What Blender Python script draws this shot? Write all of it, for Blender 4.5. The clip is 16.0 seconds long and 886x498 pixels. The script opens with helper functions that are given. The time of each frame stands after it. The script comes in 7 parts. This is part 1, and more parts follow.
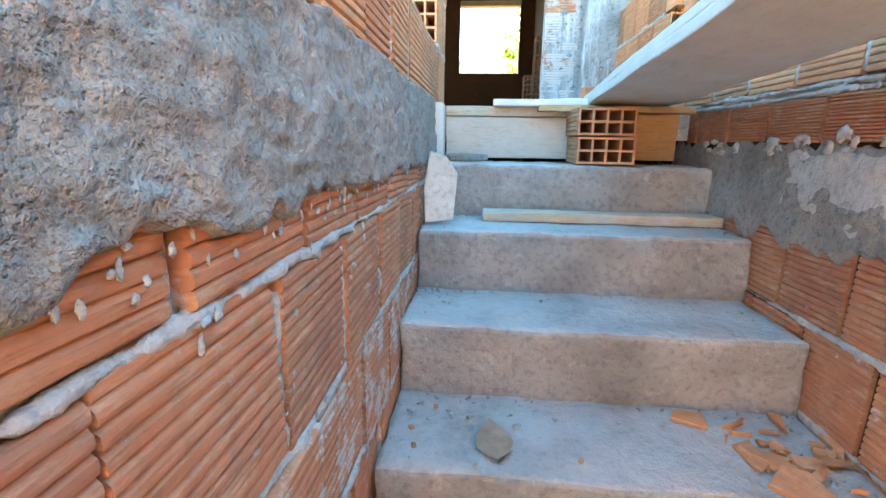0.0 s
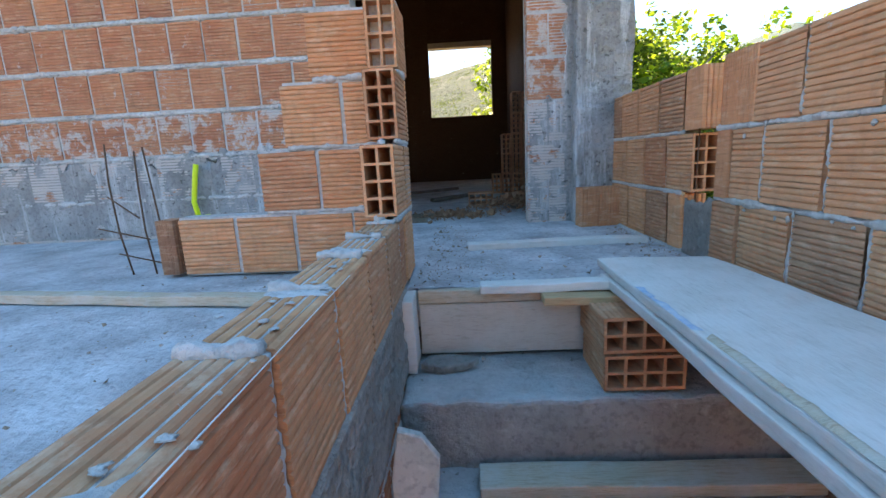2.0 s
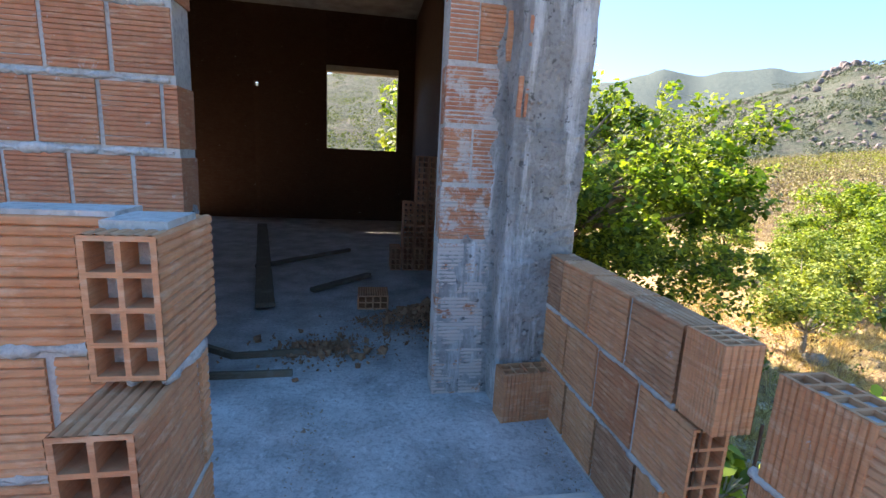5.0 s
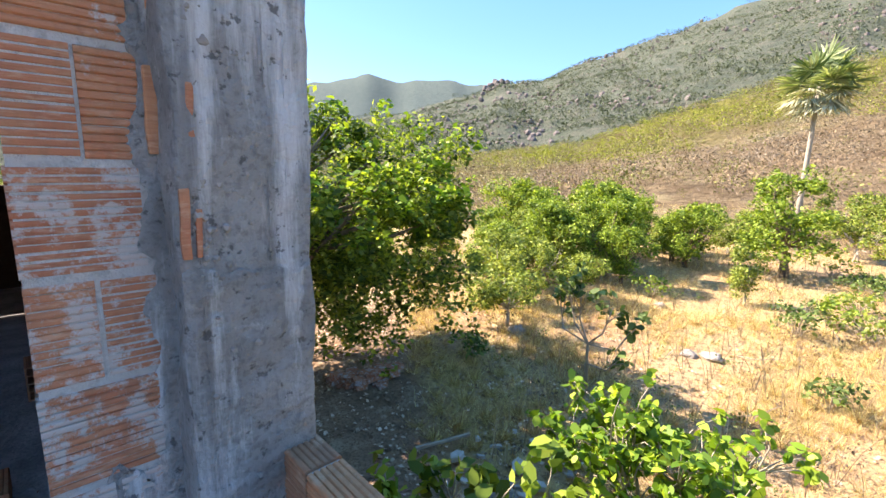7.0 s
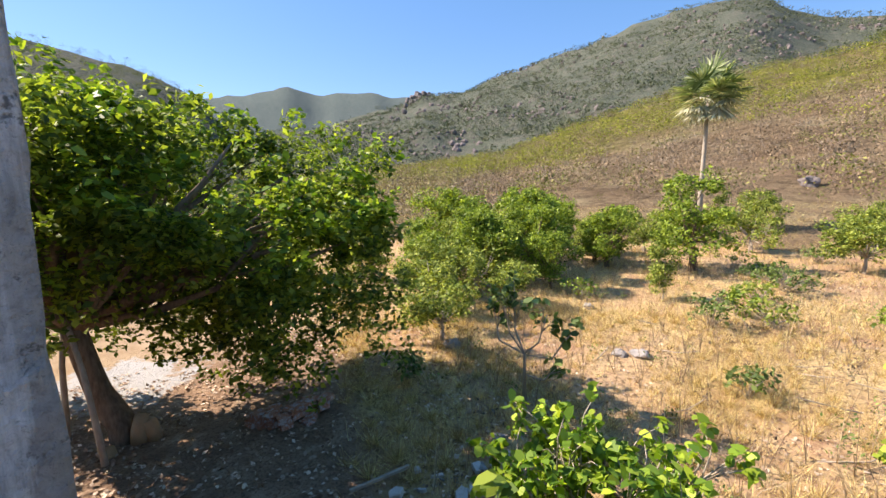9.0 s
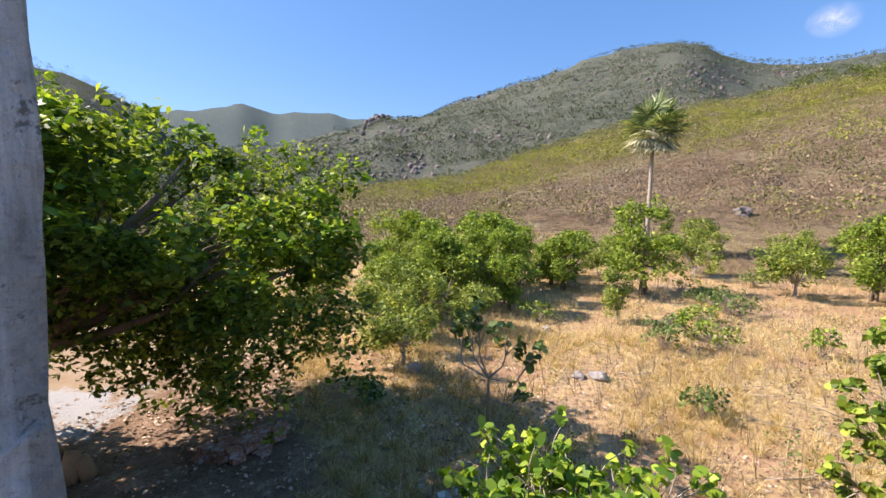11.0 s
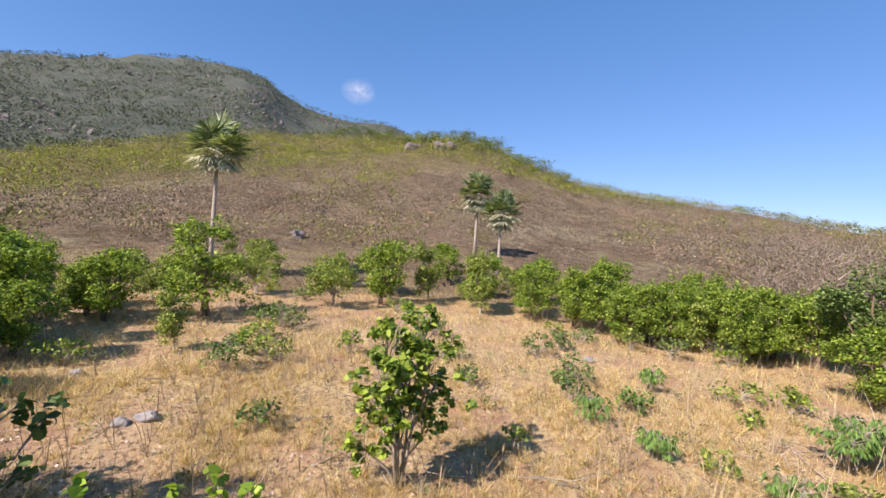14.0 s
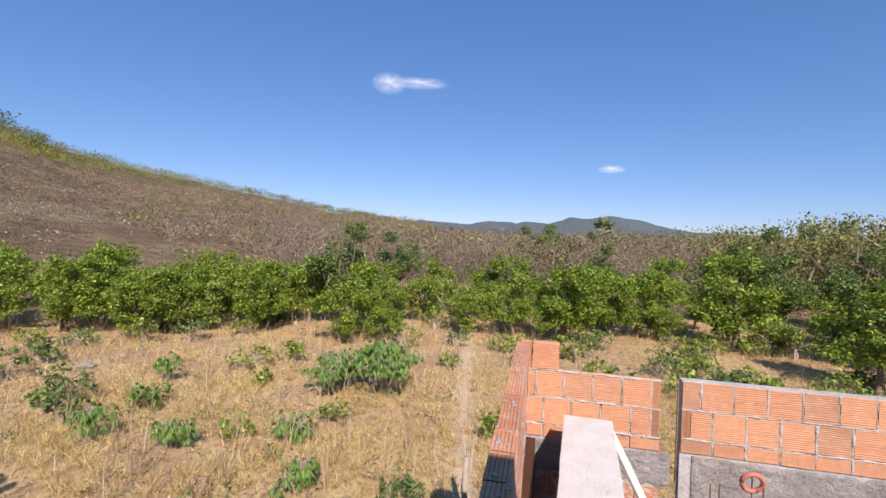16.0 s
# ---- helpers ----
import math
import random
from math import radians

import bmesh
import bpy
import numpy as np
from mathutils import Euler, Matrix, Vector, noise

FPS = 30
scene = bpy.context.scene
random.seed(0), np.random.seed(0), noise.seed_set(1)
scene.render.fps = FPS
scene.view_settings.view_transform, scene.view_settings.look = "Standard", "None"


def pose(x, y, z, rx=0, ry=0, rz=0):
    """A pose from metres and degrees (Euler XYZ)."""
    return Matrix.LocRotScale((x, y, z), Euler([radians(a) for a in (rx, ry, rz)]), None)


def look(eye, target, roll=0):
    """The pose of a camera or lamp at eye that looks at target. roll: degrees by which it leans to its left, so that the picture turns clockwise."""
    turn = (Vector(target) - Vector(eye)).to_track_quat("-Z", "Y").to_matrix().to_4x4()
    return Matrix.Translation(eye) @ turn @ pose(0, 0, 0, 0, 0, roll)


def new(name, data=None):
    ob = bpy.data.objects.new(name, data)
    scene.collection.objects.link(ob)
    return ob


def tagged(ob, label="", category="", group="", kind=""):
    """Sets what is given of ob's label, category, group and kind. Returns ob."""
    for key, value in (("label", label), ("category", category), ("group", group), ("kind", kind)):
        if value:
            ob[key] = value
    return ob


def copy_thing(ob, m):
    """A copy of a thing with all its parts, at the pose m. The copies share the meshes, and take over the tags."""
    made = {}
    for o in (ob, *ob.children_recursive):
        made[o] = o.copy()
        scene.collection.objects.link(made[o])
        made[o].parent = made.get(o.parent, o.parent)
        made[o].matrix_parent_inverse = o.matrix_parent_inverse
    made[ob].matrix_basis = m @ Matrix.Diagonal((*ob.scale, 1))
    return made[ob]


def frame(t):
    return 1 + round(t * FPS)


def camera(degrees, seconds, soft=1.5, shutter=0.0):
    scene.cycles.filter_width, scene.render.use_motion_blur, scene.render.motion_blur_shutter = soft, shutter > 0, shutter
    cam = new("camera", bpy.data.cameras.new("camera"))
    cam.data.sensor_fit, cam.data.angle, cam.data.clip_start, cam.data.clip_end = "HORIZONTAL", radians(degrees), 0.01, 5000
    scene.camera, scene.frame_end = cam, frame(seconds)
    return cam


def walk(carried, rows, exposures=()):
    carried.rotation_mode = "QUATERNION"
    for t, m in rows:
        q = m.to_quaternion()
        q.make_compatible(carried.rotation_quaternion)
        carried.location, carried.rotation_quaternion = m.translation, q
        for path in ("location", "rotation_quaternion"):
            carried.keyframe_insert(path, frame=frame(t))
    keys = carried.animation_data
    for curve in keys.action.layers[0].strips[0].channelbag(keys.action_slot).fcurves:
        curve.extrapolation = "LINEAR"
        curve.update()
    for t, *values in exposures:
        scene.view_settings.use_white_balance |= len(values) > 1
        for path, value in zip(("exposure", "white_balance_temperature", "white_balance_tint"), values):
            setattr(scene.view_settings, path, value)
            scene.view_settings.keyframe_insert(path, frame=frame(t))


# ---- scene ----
cam = camera(89.2, 16.0)

PATH = [
    (0, (0.189, -1.814, -0.134), (0.016, 0.125, -0.593), 1.0),
    (0.5, (0.184, -1.642, -0.035), (0.058, 0.298, -0.503), 1.3),
    (1, (0.168, -1.487, 0.123), (0.041, 0.457, -0.331), 0.3),
    (1.5, (0.159, -1.36, 0.281), (0.048, 0.587, -0.161), -3.1),
    (2, (0.178, -1.253, 0.366), (0.071, 0.704, -0.029), -2.9),
    (2.5, (0.199, -1.104, 0.5), (0.1, 0.859, 0.128), -0.9),
    (3, (0.188, -0.96, 0.554), (0.154, 1.005, 0.183), 2.1),
    (5.5, (0.299, -0.324, 1.038), (0.879, 1.549, 0.644), 2.1),
    (6, (0.42, -0.182, 1.132), (1.275, 1.588, 0.766), 1.4),
    (6.5, (0.473, -0.056, 1.196), (1.493, 1.626, 0.832), 1.2),
    (7, (0.532, 0.128, 1.263), (1.884, 1.559, 0.911), 1.3),
    (7.5, (0.605, 0.23, 1.305), (2.156, 1.438, 0.938), 0.3),
    (8, (0.732, 0.25, 1.285), (2.337, 1.39, 0.926), -0.2),
    (8.5, (0.846, 0.251, 1.265), (2.455, 1.386, 0.916), 0.2),
    (9, (0.889, 0.367, 1.26), (2.45, 1.58, 0.958), -0.7),
    (11.5, (0.843, 0.503, 1.274), (2.62, 1.414, 1.165), 1.7),
    (12, (0.868, 0.497, 1.291), (2.804, 0.993, 1.207), 3.2),
    (12.5, (0.87, 0.451, 1.3), (2.858, 0.661, 1.235), 3.8),
    (13, (0.865, 0.413, 1.313), (2.863, 0.356, 1.255), 4.3),
    (13.5, (0.881, 0.376, 1.32), (2.847, 0.012, 1.268), 4.5),
    (14, (0.872, 0.344, 1.328), (2.761, -0.311, 1.285), 4.1),
    (14.5, (0.875, 0.296, 1.341), (2.589, -0.733, 1.308), 3.9),
    (15, (0.894, 0.257, 1.356), (2.316, -1.149, 1.328), 3.6),
    (15.5, (0.875, 0.234, 1.351), (1.885, -1.491, 1.321), 2.3),
    (16, (0.813, 0.176, 1.34), (1.309, -1.762, 1.314), 1.8),
]
walk(cam, [(t, look(eye, target, roll)) for t, eye, target, roll in PATH],
     exposures=[(0, 4.36, 9000, -2), (0.5, 4.03, 9100, 4), (1, 3.7, 8700, 8), (2, 2.62, 8800, 14), (2.5, 2.44, 8700, 13), (3, 2.5, 8700, 15), (5.5, 2.08, 7300, 18), (7, 1.82, 7350, 17), (8, 1.37, 7300, 18), (9, 1.13, 7250, 19), (12, 0.95, 6700, 22), (14.5, 0.58, 6600, 23), (16, 0.38, 6550, 23)])

# ---- light ----
SUN_AZ, SUN_EL = 114.0, 40.5      # degrees; azimuth from +x towards +y
world = bpy.data.worlds.new("world")
scene.world = world
world.use_nodes = True
wn = world.node_tree.nodes
sky = wn.new("ShaderNodeTexSky")
sky.sky_type = "NISHITA"
sky.sun_disc = False
sky.sun_elevation = radians(SUN_EL)
sky.sun_rotation = radians(90 - SUN_AZ)
sky.air_density, sky.dust_density, sky.ozone_density = 1.0, 0.05, 7.5
wn["Background"].inputs["Strength"].default_value = 0.107
# dry inland air: a deeper, more even blue than the plain model gives
thin, veil = wn.new("ShaderNodeMix"), wn.new("ShaderNodeMix")
for node, kind, tone in ((thin, "MULTIPLY", (0.75, 0.66, 0.64, 1)), (veil, "ADD", (0.05, 0.68, 1.65, 1))):
    node.data_type, node.blend_type, node.clamp_result = "RGBA", kind, False
    node.inputs[0].default_value = 1.0
    node.inputs[7].default_value = tone
world.node_tree.links.new(sky.outputs["Color"], thin.inputs[6])
world.node_tree.links.new(thin.outputs[2], veil.inputs[6])
world.node_tree.links.new(veil.outputs[2], wn["Background"].inputs["Color"])
sun_data = bpy.data.lights.new("sun", "SUN")
sun_data.energy, sun_data.angle, sun_data.color = 5.0, radians(0.53), (1.0, 0.94, 0.85)
sun = new("sun", sun_data)
sun_dir = Vector((math.cos(radians(SUN_EL)) * math.cos(radians(SUN_AZ)), math.cos(radians(SUN_EL)) * math.sin(radians(SUN_AZ)), math.sin(radians(SUN_EL))))
sun.matrix_world = look(sun_dir * 60, (0, 0, 0))

# ---- materials ----
class Mat:
    """A node material with short ways to noise, ramps and mixes."""

    def __init__(self, name, rough=0.85, metal=0.0, spec=0.3):
        self.m = bpy.data.materials.new(name)
        self.m.use_nodes = True
        self.t = self.m.node_tree
        self.b = self.t.nodes["Principled BSDF"]
        self.b.inputs["Roughness"].default_value = rough
        self.b.inputs["Metallic"].default_value = metal
        self.b.inputs["Specular IOR Level"].default_value = spec
        self.height = None

    def link(self, a, b):
        self.t.links.new(a, b)
        return self

    def coords(self, kind="Object"):
        if kind == "World":
            return self.t.nodes.new("ShaderNodeNewGeometry").outputs["Position"]
        return self.t.nodes.new("ShaderNodeTexCoord").outputs[kind]

    def noise(self, scale, detail=4, vec=None, rough=0.55, stretch=None, distort=0.0):
        n = self.t.nodes.new("ShaderNodeTexNoise")
        n.inputs["Scale"].default_value, n.inputs["Detail"].default_value = scale, detail
        n.inputs["Roughness"].default_value, n.inputs["Distortion"].default_value = rough, distort
        vec = vec or self.coords("World")
        if stretch:
            p = self.t.nodes.new("ShaderNodeMapping")
            p.inputs["Scale"].default_value = stretch
            self.link(vec, p.inputs["Vector"])
            vec = p.outputs["Vector"]
        self.link(vec, n.inputs["Vector"])
        return n.outputs["Fac"]

    def voronoi(self, scale, out="Distance", vec=None):
        n = self.t.nodes.new("ShaderNodeTexVoronoi")
        n.inputs["Scale"].default_value = scale
        self.link(vec or self.coords("World"), n.inputs["Vector"])
        return n.outputs[out]

    def ramp(self, fac, *stops):
        r = self.t.nodes.new("ShaderNodeValToRGB")
        e = r.color_ramp.elements
        while len(e) < len(stops):
            e.new(0.5)
        for el, (pos, col) in zip(e, stops):
            el.position = pos
            el.color = (*col, 1) if isinstance(col, tuple) else (col, col, col, 1)
        self.link(fac, r.inputs["Fac"])
        return r.outputs["Color"]

    def mix(self, fac, a, b, kind="MIX"):
        n = self.t.nodes.new("ShaderNodeMix")
        n.data_type, n.blend_type = "RGBA", kind
        for value, i in ((fac, 0), (a, 6), (b, 7)):
            sock = n.inputs[i]
            if isinstance(value, (int, float)):
                sock.default_value = value if i == 0 else (value, value, value, 1)
            elif isinstance(value, tuple):
                sock.default_value = (*value, 1)
            else:
                self.link(value, sock)
        return n.outputs[2]

    def math(self, op, a, b=0.5, clamp=False):
        n = self.t.nodes.new("ShaderNodeMath")
        n.operation, n.use_clamp = op, clamp
        for value, sock in zip((a, b), n.inputs):
            if isinstance(value, (int, float)):
                sock.default_value = value
            else:
                self.link(value, sock)
        return n.outputs[0]

    def rand(self):
        return self.t.nodes.new("ShaderNodeObjectInfo").outputs["Random"]

    def island(self):
        return self.t.nodes.new("ShaderNodeNewGeometry").outputs["Random Per Island"]

    def bump(self, height, strength=0.5, dist=0.01):
        n = self.t.nodes.new("ShaderNodeBump")
        n.inputs["Strength"].default_value, n.inputs["Distance"].default_value = strength, dist
        self.link(height, n.inputs["Height"])
        if self.height is not None:
            self.link(self.height, n.inputs["Normal"])
        self.height = n.outputs["Normal"]
        return self.link(self.height, self.b.inputs["Normal"])

    def color(self, c):
        if isinstance(c, tuple):
            self.b.inputs["Base Color"].default_value = (*c, 1)
        else:
            self.link(c, self.b.inputs["Base Color"])
        return self


def concrete_mat(name, dark, light, dirt=(0.30, 0.25, 0.2), grit=1.0, dust=0.0, streak=0.0):
    k = Mat(name, 0.92, 0, 0.2)
    base = k.ramp(k.noise(5, 6), (0.3, dark), (0.7, light))
    base = k.mix(k.ramp(k.noise(1.7, 4, rough=0.7), (0.5, 0.0), (0.72, 0.55)), base, dirt)
    base = k.mix(k.ramp(k.noise(60, 3), (0.35, 0.35), (0.5, 0.0)), base, tuple(v * 0.45 for v in dark))
    base = k.mix(k.ramp(k.noise(22, 5, rough=0.7), (0.58, 0.0), (0.75, 0.6)), base, tuple(min(1, v * 1.35) for v in light))
    if dust:
        up = k.t.nodes.new("ShaderNodeSeparateXYZ")
        k.link(k.t.nodes.new("ShaderNodeNewGeometry").outputs["True Normal"], up.inputs[0])
        lie = k.math("MULTIPLY", k.math("MULTIPLY", up.outputs["Z"], 1.0, True), k.ramp(k.noise(6, 5, rough=0.7), (0.3, 0.25), (0.6, 1.0)))
        base = k.mix(k.math("MULTIPLY", lie, dust), base, (0.66, 0.65, 0.63))
    if streak:
        base = k.mix(k.ramp(k.noise(9, 6, k.coords("World"), 0.7, (1, 1, 0.1)), (0.52, 0.0), (0.66, 0.75 * streak)), base, (0.66, 0.66, 0.66))
        base = k.mix(k.ramp(k.noise(5, 6, k.coords("World"), 0.7, (1.6, 1.6, 0.12)), (0.30, 0.7 * streak), (0.44, 0.0)), base, (0.21, 0.205, 0.20))
        # pits get their shade as dark colour, on the same noise as the bump
        base = k.mix(k.ramp(k.noise(34, 4, rough=0.6), (0.33, 0.8), (0.38, 0.0)), base, (0.10, 0.095, 0.09))
        k.bump(k.ramp(k.noise(34, 4, rough=0.6), (0.34, 0.0), (0.42, 1.0)), 0.4, 0.006)
    k.color(base)
    k.bump(k.noise(140, 4, rough=0.7), 0.5 * grit, 0.004)
    k.bump(k.noise(28, 5, rough=0.65), 0.6 * grit, 0.012)
    return k.m


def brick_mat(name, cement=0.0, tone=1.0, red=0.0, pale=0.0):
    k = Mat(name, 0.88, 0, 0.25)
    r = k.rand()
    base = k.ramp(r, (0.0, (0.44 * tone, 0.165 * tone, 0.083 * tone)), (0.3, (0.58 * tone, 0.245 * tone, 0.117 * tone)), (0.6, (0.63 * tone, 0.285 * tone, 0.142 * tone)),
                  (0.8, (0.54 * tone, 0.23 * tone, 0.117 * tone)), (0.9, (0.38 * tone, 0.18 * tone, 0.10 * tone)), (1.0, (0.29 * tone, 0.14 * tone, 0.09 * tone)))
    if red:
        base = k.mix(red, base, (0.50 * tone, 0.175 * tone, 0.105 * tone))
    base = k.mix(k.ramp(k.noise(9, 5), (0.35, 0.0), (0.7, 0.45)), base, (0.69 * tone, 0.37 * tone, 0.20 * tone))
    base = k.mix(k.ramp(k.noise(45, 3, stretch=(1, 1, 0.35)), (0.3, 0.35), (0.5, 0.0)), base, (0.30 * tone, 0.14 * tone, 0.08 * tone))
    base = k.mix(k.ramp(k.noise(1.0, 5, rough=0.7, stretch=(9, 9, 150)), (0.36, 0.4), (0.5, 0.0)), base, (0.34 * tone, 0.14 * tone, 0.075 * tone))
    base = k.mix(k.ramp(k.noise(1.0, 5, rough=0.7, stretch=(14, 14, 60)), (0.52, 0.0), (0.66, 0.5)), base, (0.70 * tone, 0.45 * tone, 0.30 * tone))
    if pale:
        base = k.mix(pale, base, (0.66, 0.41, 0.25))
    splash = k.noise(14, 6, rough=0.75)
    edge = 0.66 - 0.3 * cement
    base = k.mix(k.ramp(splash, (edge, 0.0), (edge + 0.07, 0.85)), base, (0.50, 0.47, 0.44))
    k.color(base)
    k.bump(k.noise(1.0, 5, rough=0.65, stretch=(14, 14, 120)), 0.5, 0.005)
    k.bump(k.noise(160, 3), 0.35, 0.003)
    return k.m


def wood_mat(name, a, b, stretch, cover=(0.52, 0.5, 0.46), amount=0.45):
    k = Mat(name, 0.85, 0, 0.25)
    v = k.coords("Object")
    g = k.noise(14, 6, v, 0.65, stretch, 0.6)
    base = k.ramp(g, (0.3, a), (0.55, b), (0.75, tuple(x * 0.75 for x in a)))
    base = k.mix(k.ramp(k.noise(7, 5, v, 0.7), (0.62 - amount * 0.4, 0.0), (0.75, 0.85)), base, cover)
    k.color(base)
    k.bump(g, 0.4, 0.004)
    k.bump(k.noise(70, 3, v), 0.25, 0.003)
    return k.m


def leaf_mat(name, dark, mid, light, trans=0.35, gloss=0.45):
    k = Mat(name, gloss, 0, 0.4)
    base = k.ramp(k.island(), (0.0, dark), (0.45, mid), (0.85, light), (1.0, tuple(min(1, x * 1.5) for x in light)))
    k.color(base)
    tr = k.t.nodes.new("ShaderNodeBsdfTranslucent")
    k.link(k.mix(1.0, base, (1.0, 1.0, 0.45), "MULTIPLY"), tr.inputs["Color"])
    ms = k.t.nodes.new("ShaderNodeMixShader")
    ms.inputs[0].default_value = trans
    k.link(k.b.outputs[0], ms.inputs[1]).link(tr.outputs[0], ms.inputs[2])
    k.link(ms.outputs[0], k.t.nodes["Material Output"].inputs["Surface"])
    return k.m


def plain_mat(name, a, b, scale=20, rough=0.8, metal=0.0, bump=0.3, stretch=None):
    k = Mat(name, rough, metal)
    n = k.noise(scale, 5, k.coords("World"), 0.6, stretch)
    k.color(k.ramp(n, (0.3, a), (0.7, b)))
    if bump:
        k.bump(n, bump, 0.01)
    return k.m


M_STEP = concrete_mat("step_concrete", (0.25, 0.24, 0.225), (0.42, 0.41, 0.395), (0.33, 0.265, 0.22), 2.2, 0.55)
M_SLAB = concrete_mat("slab_concrete", (0.31, 0.305, 0.30), (0.62, 0.62, 0.62), (0.30, 0.275, 0.255), 1.6)
M_BEAM = concrete_mat("beam_concrete", (0.235, 0.218, 0.197), (0.42, 0.393, 0.36), (0.32, 0.265, 0.215), 2.6)
M_COLUMN = concrete_mat("column_concrete", (0.22, 0.215, 0.205), (0.40, 0.395, 0.385), (0.32, 0.285, 0.25), 2.2, 0.0, 1.15)
M_MORTAR = concrete_mat("mortar", (0.40, 0.39, 0.37), (0.56, 0.54, 0.52), (0.44, 0.38, 0.32), 1.5)
M_BRICK = brick_mat("fired_brick")
M_BRICK_R = brick_mat("red_brick", 0.14, 0.86, 0.6)
M_BRICK_C = brick_mat("brick_with_cement", 0.55, 0.86, 0.6)
M_BRICK_G = brick_mat("brick_under_cement", 0.95, 0.8, 0.6)
M_BRICK_P = brick_mat("pale_brick", 0.05, 0.98, 0.0, 0.32)
M_BRICK_T = brick_mat("tan_brick", 0.05, 0.97, 0.0, 0.16)
# tone 0.14 paints the unlit room's shade into the brick colour
M_BRICK_SHADED = brick_mat("shade_toned_brick", 0.0, 0.14)
M_BOARD = wood_mat("cement_covered_board", (0.46, 0.42, 0.36), (0.59, 0.55, 0.49), (1, 9, 9), (0.68, 0.66, 0.62), 0.75)
M_PLANK = wood_mat("weathered_plank", (0.36, 0.27, 0.18), (0.52, 0.43, 0.32), (1, 12, 12), (0.56, 0.53, 0.48), 0.4)
M_PANEL = wood_mat("form_panel", (0.38, 0.33, 0.27), (0.50, 0.45, 0.38), (1.5, 9, 9), (0.55, 0.52, 0.48), 0.5)
M_RAW = wood_mat("bare_wood", (0.35, 0.20, 0.10), (0.48, 0.31, 0.17), (1, 12, 12), (0.5, 0.4, 0.3), 0.15)
M_DARKWOOD = wood_mat("dark_wood", (0.10, 0.075, 0.05), (0.17, 0.13, 0.09), (1, 12, 12), (0.25, 0.22, 0.2), 0.2)
M_SHARD = concrete_mat("plaster_shard", (0.50, 0.47, 0.42), (0.64, 0.61, 0.56), (0.5, 0.42, 0.33), 0.8)
M_STEEL = plain_mat("rusty_steel", (0.10, 0.05, 0.03), (0.20, 0.10, 0.06), 60, 0.7, 0.6)
M_YELLOW = plain_mat("yellow_conduit", (0.62, 0.70, 0.02), (0.72, 0.80, 0.04), 30, 0.4, 0, 0)
M_RED = plain_mat("salmon_conduit", (0.50, 0.16, 0.11), (0.58, 0.22, 0.15), 30, 0.5, 0, 0)
M_WHITE = plain_mat("pale_white", (0.68, 0.68, 0.66), (0.82, 0.82, 0.80), 9, 0.9)
M_BARK = plain_mat("bark", (0.10, 0.07, 0.045), (0.26, 0.19, 0.13), 18, 0.95, 0, 0.9, (1, 1, 0.3))
M_BARKPALE = plain_mat("pale_bark", (0.30, 0.25, 0.19), (0.46, 0.40, 0.32), 18, 0.95, 0, 0.8, (1, 1, 0.3))
M_ROCK = plain_mat("grey_rock", (0.20, 0.18, 0.16), (0.42, 0.39, 0.36), 3, 0.95, 0, 0.9)
M_DRYLEAF = plain_mat("dry_leaf", (0.24, 0.16, 0.11), (0.38, 0.28, 0.21), 30, 0.9)
M_PLASTIC = plain_mat("pale_plastic", (0.55, 0.62, 0.68), (0.75, 0.8, 0.82), 12, 0.4, 0, 0.2)
M_LEAF_BIG = leaf_mat("tree_leaf", (0.05, 0.09, 0.02), (0.145, 0.215, 0.035), (0.32, 0.40, 0.065), 0.55, 0.6)
M_LEAF_ORCH = leaf_mat("orchard_leaf", (0.06, 0.12, 0.015), (0.20, 0.29, 0.035), (0.33, 0.42, 0.055), 0.36, 0.6)
M_LEAF_ORCH2 = leaf_mat("yellow_green_leaf", (0.08, 0.125, 0.02), (0.21, 0.28, 0.045), (0.38, 0.43, 0.085), 0.33, 0.6)
M_LEAF_NEAR = leaf_mat("cashew_leaf", (0.08, 0.18, 0.02), (0.20, 0.34, 0.035), (0.40, 0.52, 0.06), 0.45, 0.5)
M_LEAF_DARK = leaf_mat("dull_leaf", (0.06, 0.10, 0.03), (0.13, 0.20, 0.05), (0.23, 0.31, 0.09), 0.35, 0.65)
M_LEAF_PALM = leaf_mat("palm_leaf", (0.07, 0.12, 0.035), (0.17, 0.235, 0.085), (0.38, 0.42, 0.23), 0.35, 0.5)
M_PALMDRY = leaf_mat("old_palm_leaf", (0.20, 0.21, 0.12), (0.40, 0.40, 0.27), (0.62, 0.60, 0.46), 0.3, 0.6)
M_LEAF_CASS = leaf_mat("cassava_leaf", (0.07, 0.15, 0.025), (0.12, 0.23, 0.04), (0.20, 0.32, 0.06), 0.35, 0.55)
M_GRASS = leaf_mat("dry_grass", (0.24, 0.14, 0.055), (0.55, 0.385, 0.155), (0.80, 0.635, 0.30), 0.25, 0.8)
M_TWIG = leaf_mat("dry_twigs", (0.15, 0.115, 0.09), (0.24, 0.185, 0.145), (0.35, 0.28, 0.22), 0.1, 0.9)
M_SCRUB = leaf_mat("scrub_leaf", (0.20, 0.165, 0.075), (0.30, 0.255, 0.11), (0.38, 0.33, 0.17), 0.2, 0.8)
M_OLIVE = leaf_mat("olive_brush", (0.14, 0.17, 0.025), (0.25, 0.28, 0.035), (0.36, 0.37, 0.06), 0.25, 0.8)
M_SCRUB_PALE = leaf_mat("pale_twigs", (0.21, 0.175, 0.13), (0.28, 0.235, 0.175), (0.35, 0.30, 0.225), 0.1, 0.9)
